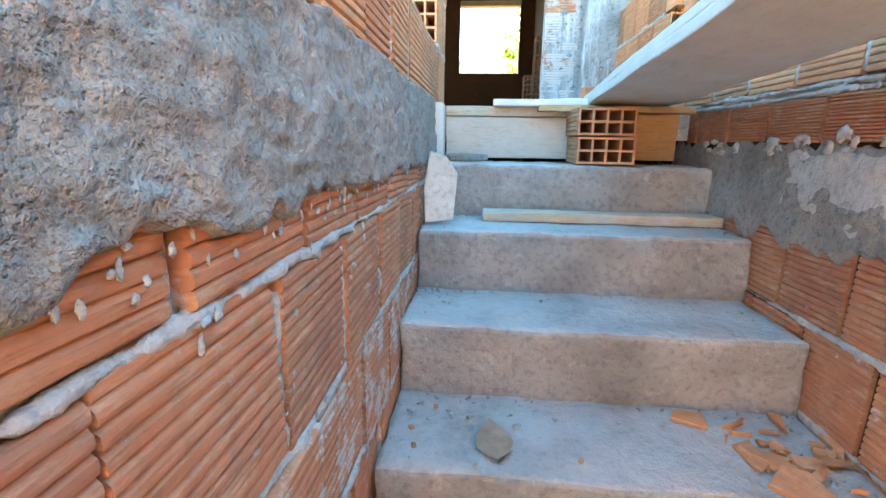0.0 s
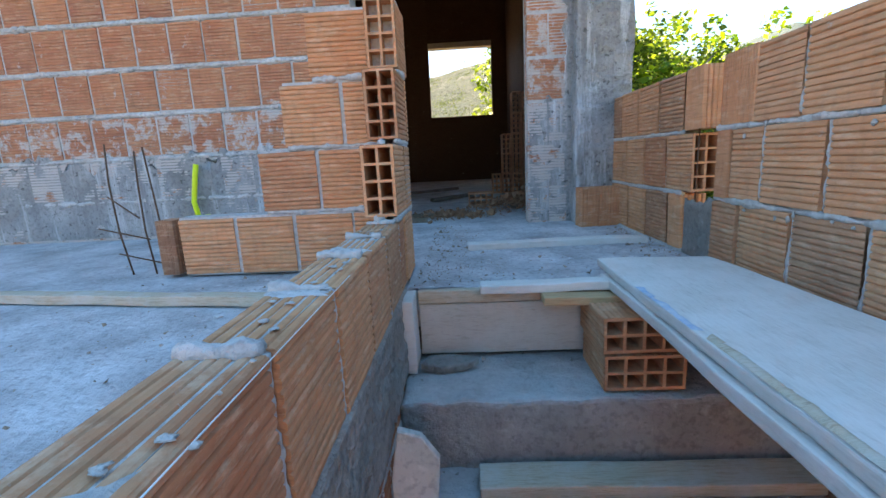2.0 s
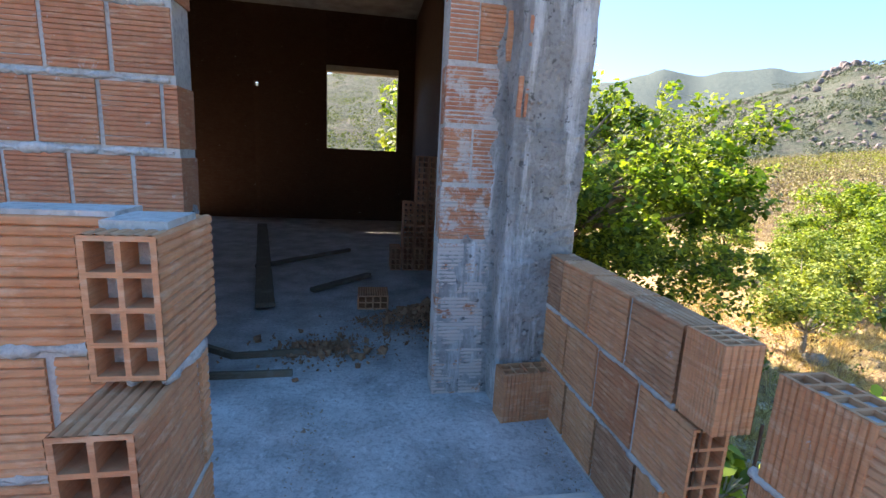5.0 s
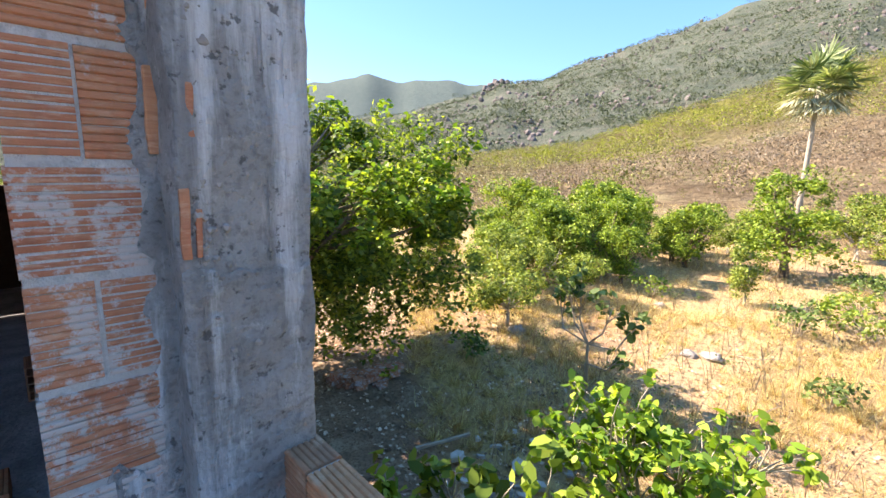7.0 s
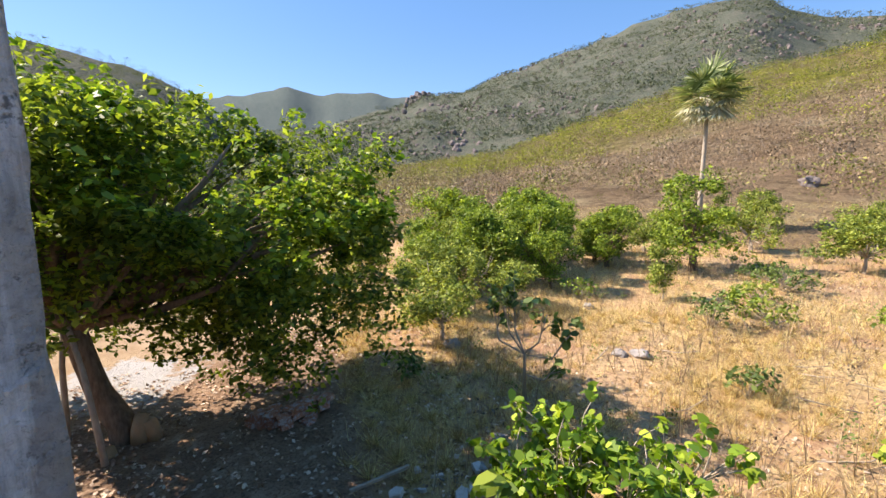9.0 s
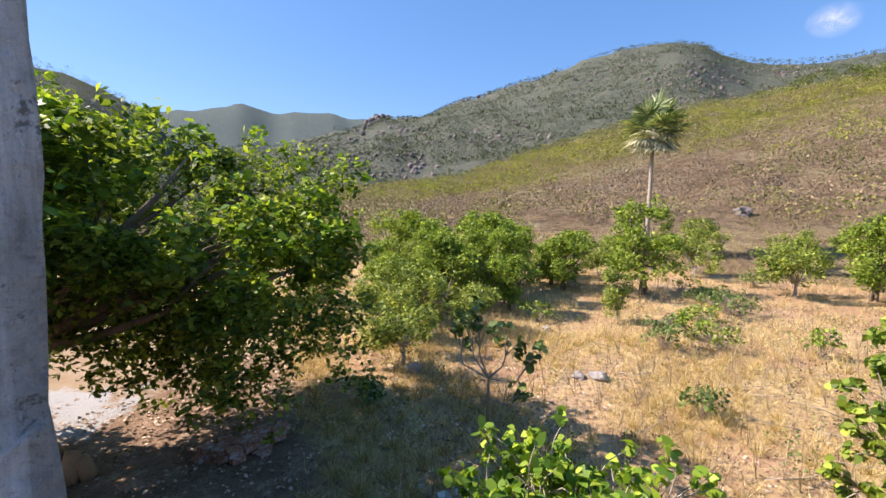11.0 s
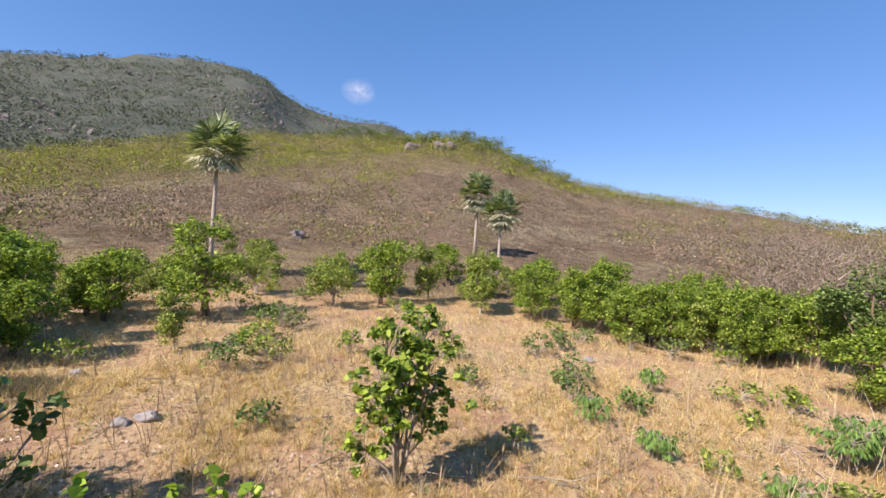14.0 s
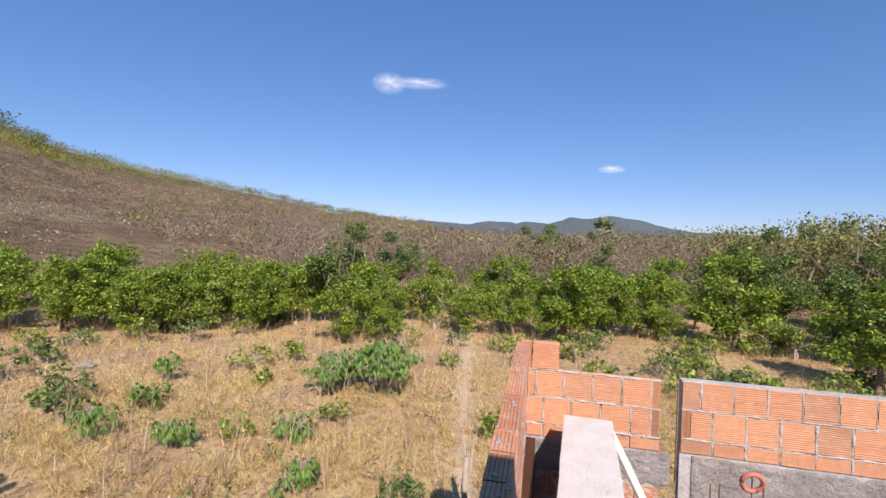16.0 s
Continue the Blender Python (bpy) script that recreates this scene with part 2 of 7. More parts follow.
M_SCRUB_RED = leaf_mat("red_brown_twigs", (0.21, 0.145, 0.085), (0.28, 0.20, 0.12), (0.36, 0.265, 0.165), 0.1, 0.9)
M_SCRUB_GREEN = leaf_mat("olive_scrub_leaf", (0.12, 0.13, 0.035), (0.18, 0.185, 0.05), (0.27, 0.26, 0.08), 0.2, 0.8)
M_WOODS = leaf_mat("dry_woods", (0.10, 0.075, 0.05), (0.17, 0.13, 0.087), (0.25, 0.195, 0.13), 0.1, 0.9)
M_LITTER = leaf_mat("dry_leaf_litter", (0.17, 0.09, 0.055), (0.36, 0.24, 0.16), (0.62, 0.50, 0.38), 0.1, 0.8)
M_STALK = leaf_mat("dead_stalks", (0.24, 0.165, 0.10), (0.38, 0.28, 0.175), (0.54, 0.43, 0.28), 0.1, 0.9)
M_OUTCROP = plain_mat("mountain_rock", (0.12, 0.105, 0.10), (0.27, 0.225, 0.205), 0.4, 0.95, 0, 0.9)
M_HILLGREEN = leaf_mat("hill_leaf", (0.05, 0.075, 0.02), (0.10, 0.135, 0.03), (0.18, 0.21, 0.05), 0.15, 0.8)


def field_mat():
    k = Mat("dry_field", 0.95, 0, 0.1)
    w = k.coords("World")
    straw = k.ramp(k.noise(1.1, 8, w, 0.75), (0.3, (0.38, 0.24, 0.115)), (0.5, (0.55, 0.39, 0.185)), (0.7, (0.68, 0.53, 0.27)))
    straw = k.mix(k.ramp(k.noise(0.23, 5, w, 0.6), (0.45, 0.0), (0.65, 0.75)), straw, (0.50, 0.32, 0.20))
    straw = k.mix(k.ramp(k.noise(9, 5, w, 0.7), (0.38, 0.9), (0.52, 0.0)), straw, (0.17, 0.105, 0.065))
    straw = k.mix(k.ramp(k.noise(30, 5, w, 0.75), (0.56, 0.0), (0.66, 0.8)), straw, (0.76, 0.62, 0.36))
    straw = k.mix(k.ramp(k.noise(0.6, 6, w, 0.7), (0.5, 0.0), (0.62, 0.75)), straw, (0.38, 0.22, 0.135))
    sep = k.t.nodes.new("ShaderNodeSeparateXYZ")
    k.link(w, sep.inputs[0])
    wob = k.math("MULTIPLY", k.noise(0.9, 4, w), 1.6)
    yard = k.math("MULTIPLY", k.math("SUBTRACT", k.math("ADD", sep.outputs["Y"], wob), k.math("MAXIMUM", k.math("SUBTRACT", k.math("MULTIPLY", sep.outputs["X"], 1.58), 2.6), 2.9)), 1.2, True)
    reach = k.math("SUBTRACT", 9.0, k.math("ADD", sep.outputs["X"], wob), True)
    yard = k.math("MULTIPLY", yard, reach)
    soil = k.ramp(k.noise(3, 7, w, 0.7), (0.3, (0.20, 0.125, 0.08)), (0.55, (0.34, 0.225, 0.145)), (0.75, (0.54, 0.42, 0.29)))
    litter = k.ramp(k.noise(24, 5, w, 0.75), (0.36, 0.85), (0.5, 0.0))
    soil = k.mix(litter, soil, (0.15, 0.095, 0.06))
    sandy = k.ramp(k.noise(2, 6, w, 0.6), (0.3, (0.34, 0.225, 0.125)), (0.7, (0.46, 0.34, 0.215)))
    north = k.math("MULTIPLY", k.math("SUBTRACT", k.math("ADD", sep.outputs["Y"], wob), 10.5), 0.8, True)
    soil = k.mix(north, soil, sandy)
    trail = k.math("SUBTRACT", 0.8, k.math("MULTIPLY", sep.outputs["Y"], 0.195))
    off = k.math("ABSOLUTE", k.math("SUBTRACT", k.math("ADD", sep.outputs["X"], k.math("MULTIPLY", k.noise(2.5, 3, w), 0.2)), k.math("ADD", trail, 0.1)))
    trod = k.math("MULTIPLY", k.math("MULTIPLY", k.math("SUBTRACT", 0.34, off), 3.5, True), k.math("SUBTRACT", -2.0, sep.outputs["Y"], True))
    straw = k.mix(k.math("MULTIPLY", trod, 0.7), straw, (0.66, 0.50, 0.34))
    # dried cement spilt on the yard, with ragged edges
    spilt = None
    for px, py, size in ((3.6, 10.6, 1.35), (4.2, 2.9, 0.62)):
        gap = k.t.nodes.new("ShaderNodeVectorMath")
        gap.operation = "DISTANCE"
        gap.inputs[1].default_value = (px, py, -2.6)
        k.link(w, gap.inputs[0])
        edge = k.math("ADD", gap.outputs["Value"], k.math("MULTIPLY", k.math("SUBTRACT", k.noise(1.6, 6, w, 0.7), 0.5), 2.2 * size))
        spot = k.math("MULTIPLY", k.math("SUBTRACT", size, edge), 4.0, True)
        spilt = spot if spilt is None else k.math("MAXIMUM", spilt, spot)
    bare = k.mix(k.math("MULTIPLY", spilt, 0.9), k.mix(yard, straw, soil), (0.45, 0.445, 0.43))
    k.color(bare)
    k.bump(k.noise(18, 6, w, 0.7), 0.8, 0.05)
    k.bump(k.noise(90, 4, w, 0.7), 0.6, 0.015)
    return k.m


def hill_mat(name, cols, rock=0.0, green=False):
    k = Mat(name, 1.0, 0, 0.05)
    w = k.coords("World")
    c = k.ramp(k.noise(0.09, 8, w, 0.75), *cols)
    c = k.mix(k.ramp(k.noise(0.55, 6, w, 0.8), (0.35, 0.75), (0.52, 0.0)), c, tuple(v * 0.45 for v in cols[0][1]))
    if rock:
        c = k.mix(k.ramp(k.noise(0.035, 9, w, 0.8), (0.62 - 0.1 * rock, 0.0), (0.74, 0.6)), c, (0.24, 0.20, 0.17))
    if green:
        # brush country higher up the slope, broken by bare patches
        far = k.t.nodes.new("ShaderNodeVectorMath")
        far.operation = "LENGTH"
        k.link(w, far.inputs[0])
        sep = k.t.nodes.new("ShaderNodeSeparateXYZ")
        k.link(w, sep.inputs[0])
        line = k.math("ADD", far.outputs["Value"], k.math("MULTIPLY", sep.outputs["Y"], 0.4))
        line = k.math("ADD", line, k.math("MULTIPLY", k.noise(0.035, 6, w, 0.7), 90))
        c = k.mix(k.math("MULTIPLY", k.math("SUBTRACT", line, 150.0), 0.03, True), c, k.ramp(k.noise(0.25, 6, w, 0.7), (0.35, (0.13, 0.14, 0.03)), (0.6, (0.26, 0.25, 0.055))))
        c = k.mix(k.ramp(k.noise(0.05, 6, w, 0.7, distort=1.0), (0.52, 0.0), (0.62, 0.5)), c, (0.33, 0.225, 0.145))
    k.color(c)
    k.bump(k.noise(0.6, 6, w, 0.8), 1.0, 2.0)
    return k.m


M_FIELD = field_mat()
M_HILL_A = hill_mat("dry_hillside", ((0.32, (0.19, 0.13, 0.08)), (0.5, (0.32, 0.235, 0.145)), (0.66, (0.42, 0.345, 0.20))), 0.0, True)
M_HILL_B = hill_mat("scrub_mountain", ((0.3, (0.09, 0.115, 0.085)), (0.5, (0.13, 0.145, 0.11)), (0.7, (0.19, 0.175, 0.145))), 0.9)
M_MOUNTLEAF = leaf_mat("mountain_leaf", (0.055, 0.08, 0.045), (0.095, 0.12, 0.065), (0.155, 0.17, 0.10), 0.1, 0.9)
# distance haze is painted into these two base colours as blue-grey
M_HILL_D = hill_mat("hazy_wooded_hill", ((0.3, (0.10, 0.125, 0.13)), (0.5, (0.13, 0.155, 0.155)), (0.7, (0.16, 0.18, 0.17))))
M_HILL_C = hill_mat("hazy_far_mountain", ((0.3, (0.085, 0.115, 0.11)), (0.5, (0.11, 0.14, 0.13)), (0.7, (0.145, 0.165, 0.15))))

# ---- mesh helpers ----
def mesh_of(name, verts, faces, material, smooth=False):
    me = bpy.data.meshes.new(name)
    me.from_pydata([tuple(v) for v in verts], [], [tuple(f) for f in faces])
    for m in material if isinstance(material, (list, tuple)) else (material,):
        me.materials.append(m)
    if smooth:
        me.polygons.foreach_set("use_smooth", [True] * len(me.polygons))
    me.update()
    return me


def from_bm(name, bm, material, smooth=False):
    me = bpy.data.meshes.new(name)
    bm.to_mesh(me)
    bm.free()
    me.materials.append(material)
    if smooth:
        me.polygons.foreach_set("use_smooth", [True] * len(me.polygons))
    return me


def part(name, me, parent, label="", m=None):
    """Links a mesh as one part under a thing."""
    ob = new(name, me)
    ob.parent = parent
    if m is not None:
        ob.matrix_basis = m
    return tagged(ob, label)


def thing(name, label, category, m=None, group="", me=None, kind=""):
    ob = new(name, me)
    if m is not None:
        ob.matrix_basis = m
    return tagged(ob, label, category, group, kind)


def box_bm(sx, sy, sz, bevel=0.0, cuts=0, rough=0.0, seed=0.0, freq=6.0):
    """A box centred on the origin, worn by bevel and noise."""
    bm = bmesh.new()
    bmesh.ops.create_cube(bm, size=1.0)
    bmesh.ops.scale(bm, vec=(sx, sy, sz), verts=bm.verts)
    if bevel:
        bmesh.ops.bevel(bm, geom=bm.edges[:], offset=bevel, segments=2, affect="EDGES", profile=0.6)
    if cuts:
        for axis, length in enumerate((sx, sy, sz)):
            n = int(length / cuts)
            for i in range(1, n + 1):
                co = [0, 0, 0]
                co[axis] = -length / 2 + i * length / (n + 1)
                no = [0, 0, 0]
                no[axis] = 1
                bmesh.ops.bisect_plane(bm, geom=bm.verts[:] + bm.edges[:] + bm.faces[:], plane_co=co, plane_no=no)
    if rough:
        for v in bm.verts:
            p = v.co * freq + Vector((seed, seed * 1.7, -seed))
            v.co += noise.noise_vector(p) * rough + noise.noise_vector(p * 3.1) * rough * 0.45
    return bm


def tube(points, radii, sides=7, wobble=0.0, seed=0):
    """Vertices and faces of a tapered tube through the points."""
    pts = [Vector(p) for p in points]
    verts, faces = [], []
    ref = Vector((0.31, 0.77, 0.55))
    for i, p in enumerate(pts):
        ahead = (pts[min(i + 1, len(pts) - 1)] - pts[max(i - 1, 0)]).normalized()
        u = ahead.cross(ref).normalized()
        v = ahead.cross(u)
        for s in range(sides):
            a = 2 * math.pi * s / sides
            r = radii[i] * (1 + wobble * noise.noise(p * 9 + Vector((s, seed, 0))))
            verts.append(p + (u * math.cos(a) + v * math.sin(a)) * r)
    n = len(pts)
    for i in range(n - 1):
        for s in range(sides):
            a, b = i * sides + s, i * sides + (s + 1) % sides
            faces.append((a, b, b + sides, a + sides))
    faces.append(tuple(range(sides))[::-1])
    faces.append(tuple((n - 1) * sides + s for s in range(sides)))
    return verts, faces


def join(pieces):
    verts, faces = [], []
    for v, f in pieces:
        o = len(verts)
        verts += list(v)
        faces += [tuple(i + o for i in face) for face in f]
    return verts, faces


def rough_sheet(name, origin, u, v, wide, high, step, amp, material, normal, ragged=(0, 0, 0, 0), depth=0.02, seed=0, freq=9.0, ledge=0.0):
    """A rough trowelled sheet: u and v span it, its four edges may be ragged (start u, end u, start v, end v)."""
    nu, nv = max(2, int(wide / step)), max(2, int(high / step))
    o, u, v, nrm = Vector(origin), Vector(u), Vector(v), Vector(normal)
    verts, faces = [], []
    for j in range(nv + 1):
        for i in range(nu + 1):
            a, b = wide * i / nu, high * j / nv
            p = o + u * a + v * b
            ea = noise.noise(p * 13 + Vector((seed, 0, 0))) + 0.6 * noise.noise(p * 37)
            eb = noise.noise(p * 11 + Vector((0, seed, 0))) + 0.6 * noise.noise(p * 31)
            su, sv = a / wide, b / high
            a += ragged[0] * ea * (1 - su) ** 3 + ragged[1] * ea * su ** 3
            b += ragged[2] * eb * (1 - sv) ** 3 + ragged[3] * eb * sv ** 3
            q = p * freq + v * (b * freq * 0.8) + Vector((seed, seed, seed))
            d = noise.noise(q) + 0.55 * noise.noise(q * 2.3) + 0.45 * abs(noise.noise(q * 5.1)) + 0.3 * noise.noise(q * 9.7)
            if ledge:
                # two pours meet in a broken lip part-way up
                lip = sv - 0.52 - 0.16 * noise.noise(p * 6 + Vector((0, 0, seed))) - 0.07 * noise.noise(p * 23)
                d += ledge * (0.5 - 0.5 * math.tanh(lip * 18)) + ledge * 0.7 * math.exp(-(lip * 13) ** 2) * (0.6 + noise.noise(p * 31))
            rim = i in (0, nu) or j in (0, nv)
            verts.append(o + u * a + v * b + nrm * (-depth if rim else amp * d))
    for j in range(nv):
        for i in range(nu):
            k = j * (nu + 1) + i
            faces.append((k, k + 1, k + nu + 2, k + nu + 1))
    if u.cross(v).dot(nrm) < 0:
        faces = [f[::-1] for f in faces]
    return mesh_of(name, verts, faces, material, True)


# ---- ground, hills ----
CX, CY = 0.8, 0.4
GROUND = -2.6


def lay(az, pts):
    xs, ys = zip(*sorted(pts))
    return np.interp(az, xs, ys)


def smooth01(x):
    x = np.clip(x, 0, 1)
    return x * x * (3 - 2 * x)


HILL = [(-140, 1.2), (-110, 1.1), (-90, 1.0), (-75, 1.7), (-66, 3.0), (-62, 3.3), (-57, 4.2), (-49, 5.6), (-41, 6.7), (-35, 7.8), (-31, 9.2), (-28, 10.4), (-25.5, 11.6), (-21.7, 12.4), (-17.7, 12.5), (-14, 12.2), (-8, 11.8), (-1.4, 10.9), (5, 10.4), (12.7, 8.5), (20, 6.6), (24.8, 5.1), (29.7, 3.1), (37.6, 2.0), (46.9, 0.8), (55, 0.4), (80, 0)]
MOUNTAIN = [(-50, 0), (-35, 5), (-25, 9), (-16, 11.6), (-13.7, 12.5), (-10.7, 13.4), (-5.3, 13.8), (-1.1, 14.4), (1.1, 15.4), (3.4, 16.8), (5.8, 17.5), (11, 17.2), (16.6, 16.2), (19.7, 15.3), (22.6, 14.4), (27.5, 12.9), (31, 12.4), (32.5, 11.8), (35.4, 10.5), (40, 10.2), (43, 9.2), (47, 7.8), (52, 6.3), (62, 5), (75, 3), (90, 0)]
FAR = [(5, 0), (25, 8), (42, 10.1), (48, 10.1), (52.8, 10.0), (56.3, 10.5), (59.5, 9.6), (63, 9.2), (75, 8.6), (100, 4), (120, 0)]
FLANK = [(56, 0), (61, 4.0), (65.8, 9.6), (70.7, 11.8), (76.4, 12.5), (79, 12.9), (84, 11.8), (90, 10.2), (97, 8.5), (110, 6), (140, 3), (160, 0)]
SOUTH = [(-150, 0), (-125, 1.0), (-108, 2.0), (-102, 2.5), (-97, 4.0), (-93, 3.7), (-88, 3.1), (-77, 2.6), (-66, 3.2), (-55, 2), (-40, 0)]


def height(r, az):
    """The height of the ground and the layer that makes it, for arrays of distance and bearing."""
    layers = [np.zeros_like(r)]
    for pts, foot, crest, power in ((HILL, 30, 170, 1.35), (MOUNTAIN, 190, 820, 1.1), (FAR, 900, 1900, 1.2), (FLANK, 60, 330, 1.2), (SOUTH, 900, 2500, 1.2)):
        top = crest * np.tan(np.radians(lay(az, pts))) + 4.0
        s = np.clip((r - foot) / (crest - foot), 0, 1) ** power
        down = 1 - 0.35 * np.clip((r - crest) / crest, 0, 1)
        layers.append(np.where(lay(az, pts) > 0.05, top * s * down, 0))
    return GROUND + np.max(layers, 0), np.argmax(layers, 0)


def ground_at(x, y):
    r, az = math.hypot(x - CX, y - CY), math.degrees(math.atan2(y - CY, x - CX))
    return float(height(np.array([r]), np.array([az]))[0][0])


def relief(X, Y, R, H, L):
    """Humps and gullies laid over the smooth profiles."""
    out = np.zeros(X.size)
    for i, (x, y, r, h, k) in enumerate(zip(X.ravel(), Y.ravel(), R.ravel(), H.ravel(), L.ravel())):
        p = Vector((x, y, 0))
        if k == 0:
            out[i] = 0.09 * noise.noise(p * 0.35) + 0.05 * noise.noise(p * 1.1) if r > 2.5 else 0
        elif k == 1:
            out[i] = (0.5 * noise.noise(p * 0.12) + 0.25 * noise.noise(p * 0.4)) * min(1, (r - 30) / 40)
        else:
            s, u = min(1, (h - GROUND) / (r * 0.05)), {2: 1.0, 3: 2.3, 4: 0.45, 5: 3.0}[int(k)]
            out[i] = s * u * (9 * noise.noise(p * (0.010 / u)) + 5 * noise.noise(p * (0.03 / u)) + 2.2 * noise.noise(p * (0.09 / u)))
    return out.reshape(X.shape)


def build_ground():
    azs = np.concatenate([np.arange(-140, 105, 0.8), np.arange(105, 220, 5)])
    rs = np.concatenate([[0.01], np.arange(1.5, 40, 0.9), 40 * 1.055 ** np.arange(0, 60), [1000, 1100, 1300, 1500, 1700, 1900, 2100, 2500, 3000, 4200]])
    rs = np.unique(rs)
    A, R = np.meshgrid(azs, rs)
    H, L = height(R, A)
    X, Y = CX + R * np.cos(np.radians(A)), CY + R * np.sin(np.radians(A))
    H += relief(X, Y, R, H, L)
    nr, na = R.shape
    verts = np.stack([X, Y, H], -1).reshape(-1, 3).tolist()
    faces, slots = [], []
    for i in range(nr - 1):
        for j in range(na):
            k = (j + 1) % na
            faces.append((i * na + j, (i + 1) * na + j, (i + 1) * na + k, i * na + k))
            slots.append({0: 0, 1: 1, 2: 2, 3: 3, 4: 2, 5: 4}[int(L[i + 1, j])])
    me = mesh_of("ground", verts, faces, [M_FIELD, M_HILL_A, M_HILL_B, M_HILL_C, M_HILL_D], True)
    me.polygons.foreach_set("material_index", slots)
    return thing("ground", "dry straw-coloured field rising into scrubby hills and mountains", "ground", me=me, kind="structure")


build_ground()
RNG = np.random.default_rng(7)


# ---- plants ----
def leaves_mesh(name, centres, normals, sizes, material, shape="oval", seed=1, fold=0.25):
    """One mesh of many small leaves, each its own island."""
    rng = np.random.default_rng(seed)
    n = len(centres)
    c, nr = np.asarray(centres, float), np.asarray(normals, float)
    nr /= np.linalg.norm(nr, axis=1, keepdims=True) + 1e-9
    ref = rng.normal(size=(n, 3))
    t = np.cross(nr, ref)
    t /= np.linalg.norm(t, axis=1, keepdims=True) + 1e-9
    b = np.cross(nr, t)
    s = np.asarray(sizes, float)[:, None]
    if shape == "oval":
        prof = [(-0.5, 0, 0), (-0.12, 0.27, fold * 0.3), (0.28, 0.29, fold * 0.3), (0.5, 0, -0.1), (0.28, -0.29, fold * 0.3), (-0.12, -0.27, fold * 0.3)]
    elif shape == "blade":
        prof = [(-0.5, 0.05, 0), (-0.5, -0.05, 0), (0.5, 0, 0.12)]
    else:
        prof = [(-0.5, 0, 0), (0.05, 0.3, fold * 0.3), (0.5, 0, -0.05), (0.05, -0.3, fold * 0.3)]
    k = len(prof)
    v = np.concatenate([(c + s * (t * a + b * d + nr * e))[:, None] for a, d, e in prof], 1).reshape(-1, 3)
    me = bpy.data.meshes.new(name)
    me.vertices.add(len(v))
    me.vertices.foreach_set("co", v.ravel())
    me.loops.add(n * k)
    me.loops.foreach_set("vertex_index", np.arange(n * k))
    me.polygons.add(n)
    me.polygons.foreach_set("loop_start", np.arange(n) * k)
    me.polygons.foreach_set("loop_total", np.full(n, k))
    me.materials.append(material)
    me.update(calc_edges=True)
    return me


def rosettes(tips, per, spread, size, rng, up=0.5):
    """Leaves in rosettes round the ends of twigs."""
    tips = np.asarray(tips, float)
    d = rng.normal(size=(len(tips), per, 3))
    d[..., 2] *= 0.7
    d /= np.linalg.norm(d, axis=-1, keepdims=True)
    c = tips[:, None] + d * spread * rng.uniform(0.35, 1.0, (len(tips), per, 1))
    nrm = rng.normal(size=d.shape) * 0.6 + d * 0.25
    nrm[..., 2] += up + 0.4
    sz = size * rng.uniform(0.55, 1.3, len(tips) * per)
    return c.reshape(-1, 3), nrm.reshape(-1, 3), sz


def crown_tips(n, centre, radii, rng, lumps=9, hollow=0.55, floor=-0.8, lobe=(0.2, 0.42)):
    """Ends of twigs filling an uneven crown made of several lumps."""
    tips = []
    lobes = []
    for _ in range(lumps):
        d = rng.normal(size=3)
        d /= np.linalg.norm(d)
        d[2] = max(d[2], -0.75)
        lobes.append((d * rng.uniform(0.4, 0.85), rng.uniform(*lobe)))
    while len(tips) < n:
        o, r = lobes[rng.integers(len(lobes))]
        d = rng.normal(size=3)
        d /= np.linalg.norm(d)
        p = o + d * r * rng.uniform(hollow, 1.0)
        if p[2] > floor:
            tips.append(p)
    return np.asarray(tips) * radii + centre, [np.asarray(o) * radii + centre for o, _ in lobes]


def tree_meshes(name, high, radii, trunk_r, twigs, per, leaf, material, bark, seed, clear=0.3, lean=(0, 0), stems=1, shape="rhomb", lumps=9, limbs=7):
    rng = np.random.default_rng(seed)
    centre = np.array([lean[0], lean[1], high - radii[2] * 0.92])
    tips, lobes = crown_tips(twigs, centre, np.asarray(radii), rng, lumps)
    wood = []
    fork = Vector((lean[0] * 0.5, lean[1] * 0.5, max(high * clear, 0.15)))
    for s in range(stems):
        base = Vector((rng.normal() * trunk_r * 1.5 * (stems > 1), rng.normal() * trunk_r * 1.5 * (stems > 1), -0.15))
        mid = base.lerp(fork, 0.5) + Vector((rng.normal(), rng.normal(), 0)) * trunk_r * 0.8
        wood.append(tube([base, base.lerp(mid, 0.25), mid, fork], [trunk_r * 1.35, trunk_r, trunk_r * 0.85, trunk_r * 0.7], 8, 0.35, seed + s))
    ends = lobes + [tips[i] for i in rng.integers(0, len(tips), limbs)]
    for i, e in enumerate(ends):
        e = Vector(e)
        m = fork.lerp(e, 0.5) + Vector(rng.normal(size=3)) * 0.08 * high * 0.5
        wood.append(tube([fork, m, e], [trunk_r * 0.5, trunk_r * 0.27, trunk_r * 0.08], 5, 0.2, seed + i))
    c, nrm, sz = rosettes(tips, per, leaf * 1.9, leaf, rng)
    return mesh_of(name + "_trunk", *join(wood), bark, True), leaves_mesh(name + "_crown", c, nrm, sz, material, shape, seed)


def plant(name, label, category, meshes, m, group=""):
    ob = thing(name, label, category, m, group)
    part("trunk", meshes[0], ob)
    part("crown", meshes[1], ob, "uneven leafy crown")
    return ob


def at_ground(x, y, turn=0.0, size=1.0, sink=0.0):
    return Matrix.Translation((x, y, ground_at(x, y) - sink)) @ Matrix.Rotation(radians(turn), 4, "Z") @ Matrix.Diagonal((size, size, size, 1))


